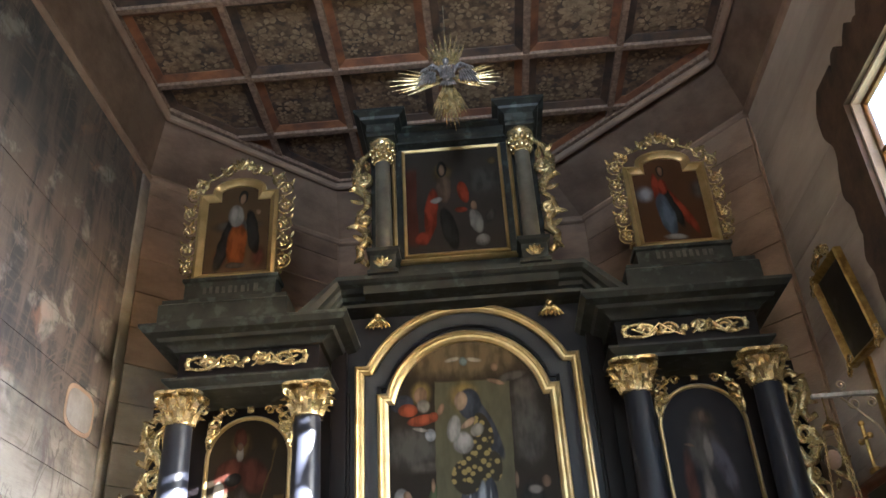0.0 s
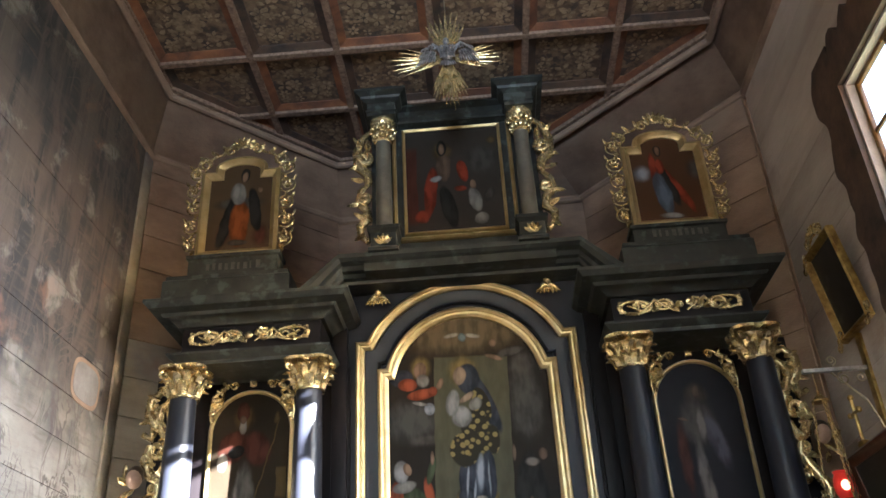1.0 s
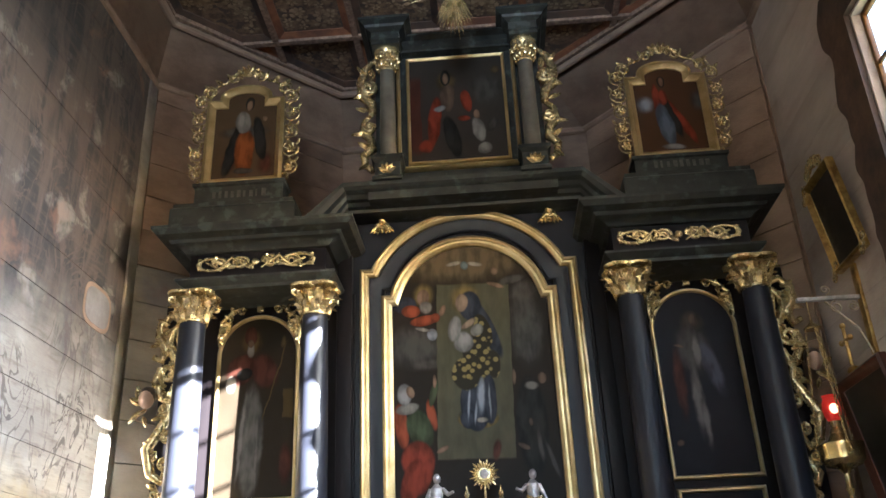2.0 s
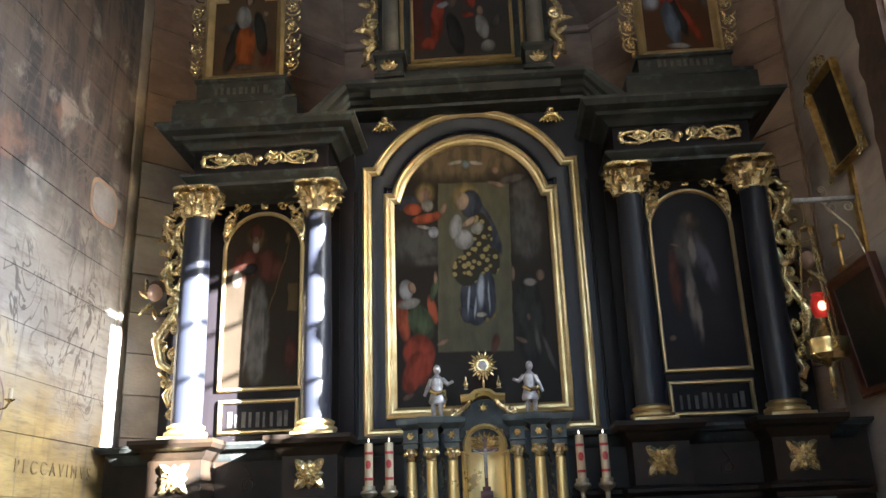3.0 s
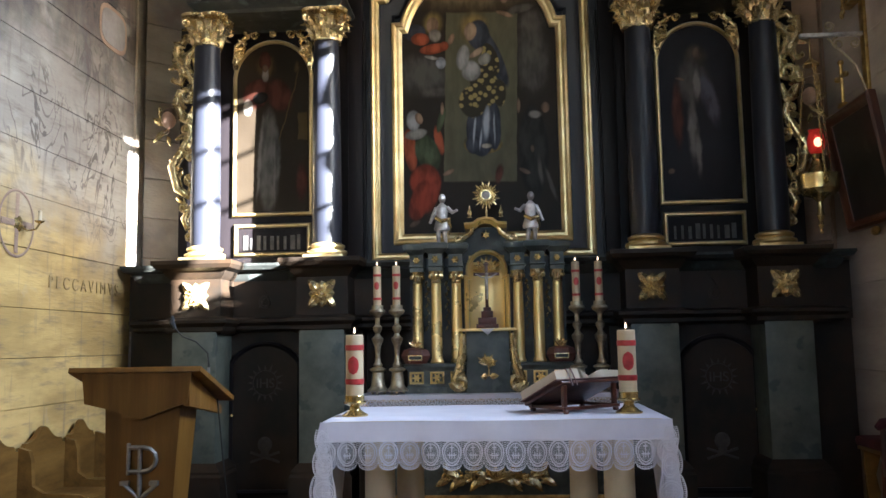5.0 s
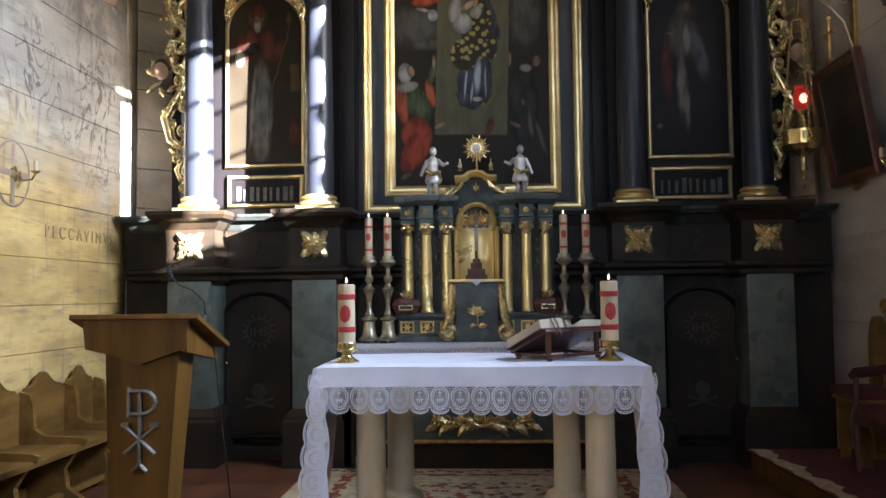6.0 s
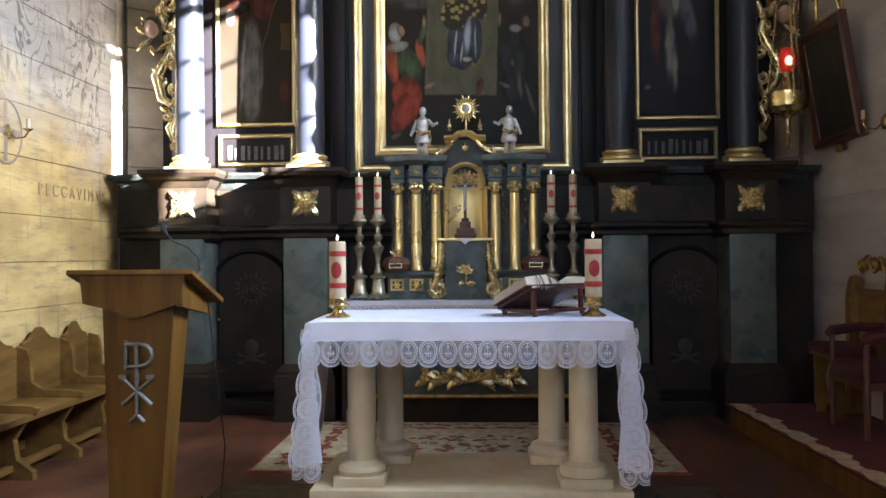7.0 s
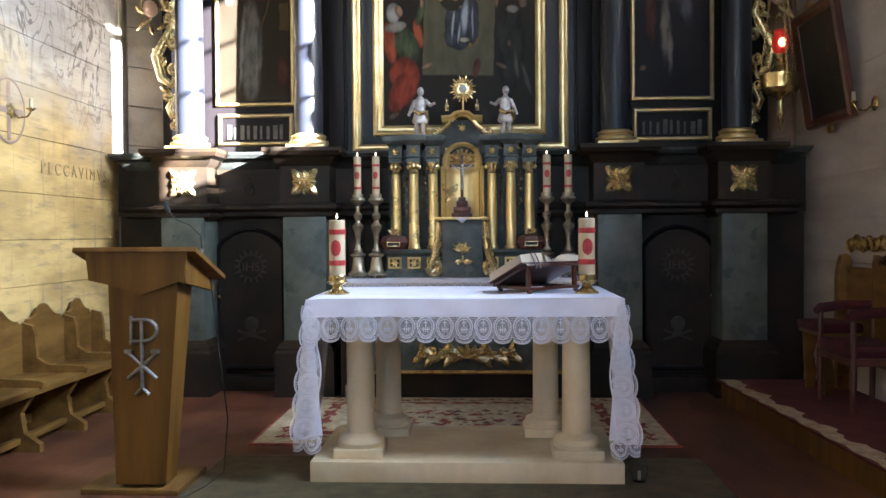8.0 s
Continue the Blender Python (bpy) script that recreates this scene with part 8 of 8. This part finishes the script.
# ---- pictures on the pale wall ----
def wall_picture(name, y0, y1, z0, z1, lean, frame_mat, label, gilt):
    w = thing(name, (XR, (y0 + y1) / 2, z0), label, "picture")
    def X(z):
        return XR - 0.03 - lean * (z - z0) / (z1 - z0)
    bm = bmesh.new()
    t = 0.05 if gilt else 0.075
    loops = []
    for o, d in ((0, 0.0), (0, 0.05), (0.25 * t, 0.065), (0.65 * t, 0.04), (t, 0.03), (t, 0.0)):
        loops.append([bm.verts.new((X(z) - d, y, z)) for y, z in ((y0 + o, z0 + o), (y1 - o, z0 + o), (y1 - o, z1 - o), (y0 + o, z1 - o))])
    for a, b in zip(loops, loops[1:] + loops[:1]):
        for k in range(4):
            bm.faces.new((a[k], a[(k + 1) % 4], b[(k + 1) % 4], b[k]))
    fr = part("frame", bm, frame_mat, w, angle=30)
    bm = bmesh.new()
    vs = [bm.verts.new((X(z) - 0.02, y, z)) for y, z in ((y0 + t * 0.8, z0 + t * 0.8), (y1 - t * 0.8, z0 + t * 0.8), (y1 - t * 0.8, z1 - t * 0.8), (y0 + t * 0.8, z1 - t * 0.8))]
    ws = [bm.verts.new((v.co.x + 0.015, v.co.y, v.co.z)) for v in vs]
    bm.faces.new(vs)
    bm.faces.new(ws[::-1])
    for k in range(4):
        bm.faces.new((vs[k], vs[(k + 1) % 4], ws[(k + 1) % 4], ws[k]))
    part("canvas", bm, mat("dark_canvas", (0.025, 0.02, 0.017), 0.4, dark=(0.012, 0.01, 0.009), scale=3, bump=0.1, spots=[((0.10, 0.085, 0.075), 0.62, 0.72, 0.8)], spot_scale=3.5), w, "darkened oil canvas", smooth=False)
    if gilt:
        bm = bmesh.new()
        yc = (y0 + y1) / 2
        T = lambda zz, dy: Matrix.Translation((X(zz) - 0.05, dy, 0)) @ Matrix.Rotation(radians(-90), 4, "Z")
        for k in range(6):
            tube(bm, [T(z1, yc) @ Vector(p) for p in spiral(-0.12 + 0.05 * k, z1 + 0.05 + 0.05 * math.sin(k * 0.63), 0.05, 1.4, k, 1 if k % 2 else -1, 0, 14)], taper(14, 0.01, 0.018, 0.01), 6, axis=(1, 0, 0))
        for dy, zz in ((y0, z0 + 0.02), (y1, z0 + 0.02), (y1, z1 - 0.05)):
            for k in range(3):
                tube(bm, [T(zz, dy) @ Vector(p) for p in spiral(0.03 * (k - 1), zz + 0.05 * (k - 1), 0.035, 1.3, k, 1, 0, 12)], 0.012, 6, axis=(1, 0, 0))
        part("carved_crest", bm, GOLD, fr, "gilded carved crest")
    return w


wall_picture("wall_picture", -1.12, -0.57, 3.88, 4.62, 0.10, OLD_GOLD, "small dark oil painting in a gilded carved frame", True)
wp = wall_picture("wall_picture", -1.21, -0.37, 2.16, 3.06, 0.14, MAHOGANY, "dark picture in a broad brown wooden frame", False)
bm = bmesh.new()
yy = -0.66
xx = XR - 0.17
tube(bm, [(xx, yy, 3.06), (xx, yy, 3.42)], 0.014, 8)
tube(bm, [(xx, yy - 0.07, 3.32), (xx, yy + 0.07, 3.32)], 0.014, 8)
for dy, zz in ((-0.08, 3.32), (0.08, 3.32), (0, 3.43)):
    knob(bm, xx, yy + dy, zz, 0.024, seg=8)
knob(bm, xx, yy, 3.09, 0.04, 1, 1.6, 0.9, 10)
part("cross_finial", bm, OLD_GOLD, wp, "small dark gilded cross on the frame")
bm = bmesh.new()
knob(bm, XR - 0.06, -0.79, 2.12, 0.04, 0.7, 1.5, 0.9, 10)
part("bottom_knob", bm, OLD_GOLD, wp)


# ---- candle sconces ----
def sconce(x, y, z, s):
    c = thing("sconce", (x, y, z), "small brass wall sconce with a white candle", "sconce", "wall sconces")
    bm = bmesh.new()
    lathe(bm, [(0.05, -0.005), (0.055, 0.0), (0.03, 0.012), (0.012, 0.02)], 0, 0, 0, 16, Matrix.Translation((x, y, z)) @ Matrix.Rotation(math.pi / 2 * s, 4, "Y"))
    part("back_plate", bm, BRASS, c)
    bm = bmesh.new()
    tube(bm, [(x, y, z), (x + s * 0.06, y, z - 0.05), (x + s * 0.11, y + 0.02, z - 0.04), (x + s * 0.13, y + 0.03, z + 0.0)], 0.007, 8)
    lathe(bm, [(0.012, z), (0.03, z + 0.012), (0.032, z + 0.018), (0.012, z + 0.015)], x + s * 0.13, y + 0.03, 0, 14)
    part("arm", bm, BRASS, c)
    bm = bmesh.new()
    lathe(bm, [(0.013, z + 0.015), (0.013, z + 0.085), (0.004, z + 0.088)], x + s * 0.13, y + 0.03, 0, 12)
    part("candle_stub", bm, WAX, c, "short pale candle")


sconce(XL + 0.01, -1.78, 2.20, 1)
sconce(XR - 0.01, -1.42, 2.22, -1)
# painted consecration cross round the sconce
bm = bmesh.new()
ring = []
for k in range(36):
    a = 2 * math.pi * k / 36
    ring.append((XL + 0.012, -1.80 + 0.20 * math.cos(a), 2.20 + 0.22 * math.sin(a)))
tube(bm, ring, 0.010, 4, 0.3, axis=(1, 0, 0), closed=True)
tube(bm, [(XL + 0.012, -1.80, 2.0), (XL + 0.012, -1.80, 2.4)], 0.022, 4, 0.15, axis=(1, 0, 0))
tube(bm, [(XL + 0.012, -1.98, 2.2), (XL + 0.012, -1.62, 2.2)], 0.022, 4, 0.15, axis=(1, 0, 0))
part("painted_cross", bm, BROWN_TIMBER, wall_left, "brown painted cross in a ring")
lettering("P E C C A V I M V S", XL + 0.012, -0.85, 1.80, 0.13, WALL_LETTER, wall_left, "wall_lettering", 90, 90, "CENTER", "faded painted letters")

# faded painted medallion with a brown rim, higher on the same wall
for nm, mt, grow, dx, lab in (("painted_rim", BROWN_TIMBER, 0.035, 0.010, "faded brown painted rim"), ("painted_medallion", MEDALLION, 0.0, 0.013, "faded grey painted medallion")):
    bm = bmesh.new()
    loop = []
    for k in range(32):
        a = 2 * math.pi * k / 32
        c, t = math.cos(a), math.sin(a)
        loop.append((-0.50 + (0.21 + grow) * math.copysign(abs(c) ** 0.6, c), 4.02 + (0.15 + grow) * math.copysign(abs(t) ** 0.6, t)))
    p, q = [bm.verts.new((XL + dx, y, z)) for y, z in loop], [bm.verts.new((XL - 0.01, y, z)) for y, z in loop]
    bm.faces.new(p)
    bm.faces.new(q[::-1])
    for k in range(32):
        bm.faces.new((p[k], p[(k + 1) % 32], q[(k + 1) % 32], q[k]))
    part(nm, bm, mt, wall_left, lab, smooth=False)

# ---- small things on the floor ----
jar = thing("glass_jar", (-0.86, -0.9, 0.0), "small grey glass lantern on the floor", "lantern")
bm = bmesh.new()
lathe(bm, [(0.045, 0.012), (0.05, 0.02), (0.05, 0.13), (0.035, 0.15), (0.03, 0.17)], -0.86, -0.80, 0, 16)
part("jar", bm, PEWTER, jar)
bowl = thing("black_dish", (0.95, -2.42, 0.0), "low black dish on the floor", "dish")
bm = bmesh.new()
lathe(bm, [(0.03, 0.007), (0.07, 0.02), (0.085, 0.045), (0.08, 0.05), (0.05, 0.03)], 0.93, -2.40, 0, 18)
part("dish", bm, BLACK_PLASTIC, bowl)
can = thing("glass_votive", (1.02, -2.95, 0.0), "small clear glass votive with a white candle", "votive")
bm = bmesh.new()
lathe(bm, [(0.032, 0.007), (0.036, 0.01), (0.05, 0.06), (0.04, 0.09), (0.037, 0.09), (0.045, 0.06), (0.03, 0.014)], 1.02, -2.93, 0, 18)
part("glass", bm, GLASS, can)
bm = bmesh.new()
lathe(bm, [(0.009, 0.015), (0.009, 0.06), (0.003, 0.062)], 1.02, -2.93, 0, 10)
part("candle_stub", bm, WAX, can)

# ---- log courses and floorboards ----
def plank_mesh(name, lx, ly, lz, bev, material):
    bm = bmesh.new()
    box(bm, 0, lx, 0, ly, 0, lz)
    bmesh.ops.bevel(bm, geom=list(bm.edges), offset=bev, segments=1, affect="EDGES")
    me = bpy.data.meshes.new(name)
    bm.to_mesh(me)
    bm.free()
    me.materials.append(material)
    return me


def piece(name, me, m, parent):
    ob = new(name, me)
    ob.matrix_basis = m
    ob.parent = parent
    return ob


rr = random.Random(5)
JOINTS = [0.0, 0.31, 0.66, 0.98, 1.31, 1.645, 2.05, 2.42, 2.77, 3.14, 3.50, 3.85, 4.22, 4.60, 4.95, 5.33, 5.70, 6.06, 6.40, 6.70]
for z0, z1 in zip(JOINTS, JOINTS[1:]):
    cut = rr.uniform(-6.5, -4.0)
    for a, b in ((-9.0, cut), (cut, YC - 0.16)):
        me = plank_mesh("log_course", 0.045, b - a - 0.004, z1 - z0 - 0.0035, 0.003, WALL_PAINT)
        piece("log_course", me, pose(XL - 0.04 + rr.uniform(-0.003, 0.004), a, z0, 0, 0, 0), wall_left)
JR = [z + 0.12 for z in JOINTS[:-1]] + [6.9]
JR[0] = 0.0
for z0, z1 in zip(JR, JR[1:]):
    spans = [(-9.0, YC - 0.02)]
    for wa, wb, lo, hi in WINDOWS:
        if z1 > lo and z0 < hi:
            nxt = []
            for a, b in spans:
                if wb <= a or wa >= b:
                    nxt.append((a, b))
                    continue
                if wa - 0.02 > a:
                    nxt.append((a, wa - 0.02))
                if wb + 0.02 < b:
                    nxt.append((wb + 0.02, b))
            spans = nxt
    for a, b in spans:
        if b - a > 0.1:
            me = plank_mesh("log_course", 0.045, b - a - 0.004, z1 - z0 - 0.002, 0.0015, PALE_TIMBER)
            piece("log_course", me, pose(XR - 0.004 + rr.uniform(-0.002, 0.003), a, z0), wall_right)
for side, (wall, a, b, d, nrm) in facet_walls.items():
    ln = (b - a).length
    ang = math.degrees(math.atan2(d.y, d.x))
    for k in range(19):
        z0 = 0.36 * k
        me = plank_mesh("log_course", ln - 0.06, 0.04, 0.352, 0.003, TIMBER if side < 0 and z0 < 4.6 else BROWN_TIMBER)
        off = nrm * (-0.01 + rr.uniform(-0.002, 0.002))
        p = a + d * 0.03 + off
        # the board's thickness runs along its own y; turn it so that it lies in the wall
        if side < 0:
            m = Matrix.Translation((p.x, p.y, z0)) @ Matrix.Rotation(math.atan2(d.y, d.x), 4, "Z")
        else:
            m = Matrix.Translation((p.x + d.x * (ln - 0.06), p.y + d.y * (ln - 0.06), z0)) @ Matrix.Rotation(math.atan2(-d.y, -d.x), 4, "Z")
        piece("log_course", me, m, wall)
# corner posts
bm = bmesh.new()
box(bm, XL - 0.05, XL + 0.018, YC - 0.15, YC + 0.02, 0.0, 6.62, 0.008)
part("corner_post", bm, TIMBER, wall_left, "upright corner post")
bm = bmesh.new()
box(bm, XR - 0.012, XR + 0.05, YC - 0.02, YC + 0.06, 0.0, 6.75, 0.008)
part("corner_post", bm, BROWN_TIMBER, wall_right, "upright corner post")
me_cache = {}
y = -8.2
k = 0
while y < 1.4:
    w = (0.17, 0.20, 0.185)[k % 3]
    if k % 3 not in me_cache:
        me_cache[k % 3] = plank_mesh("floorboard", 6.06, w - 0.0006, 0.03, 0.0004, FLOOR)
    piece("floorboard", me_cache[k % 3], pose(XL, y, -0.03), floor)
    y += w
    k += 1
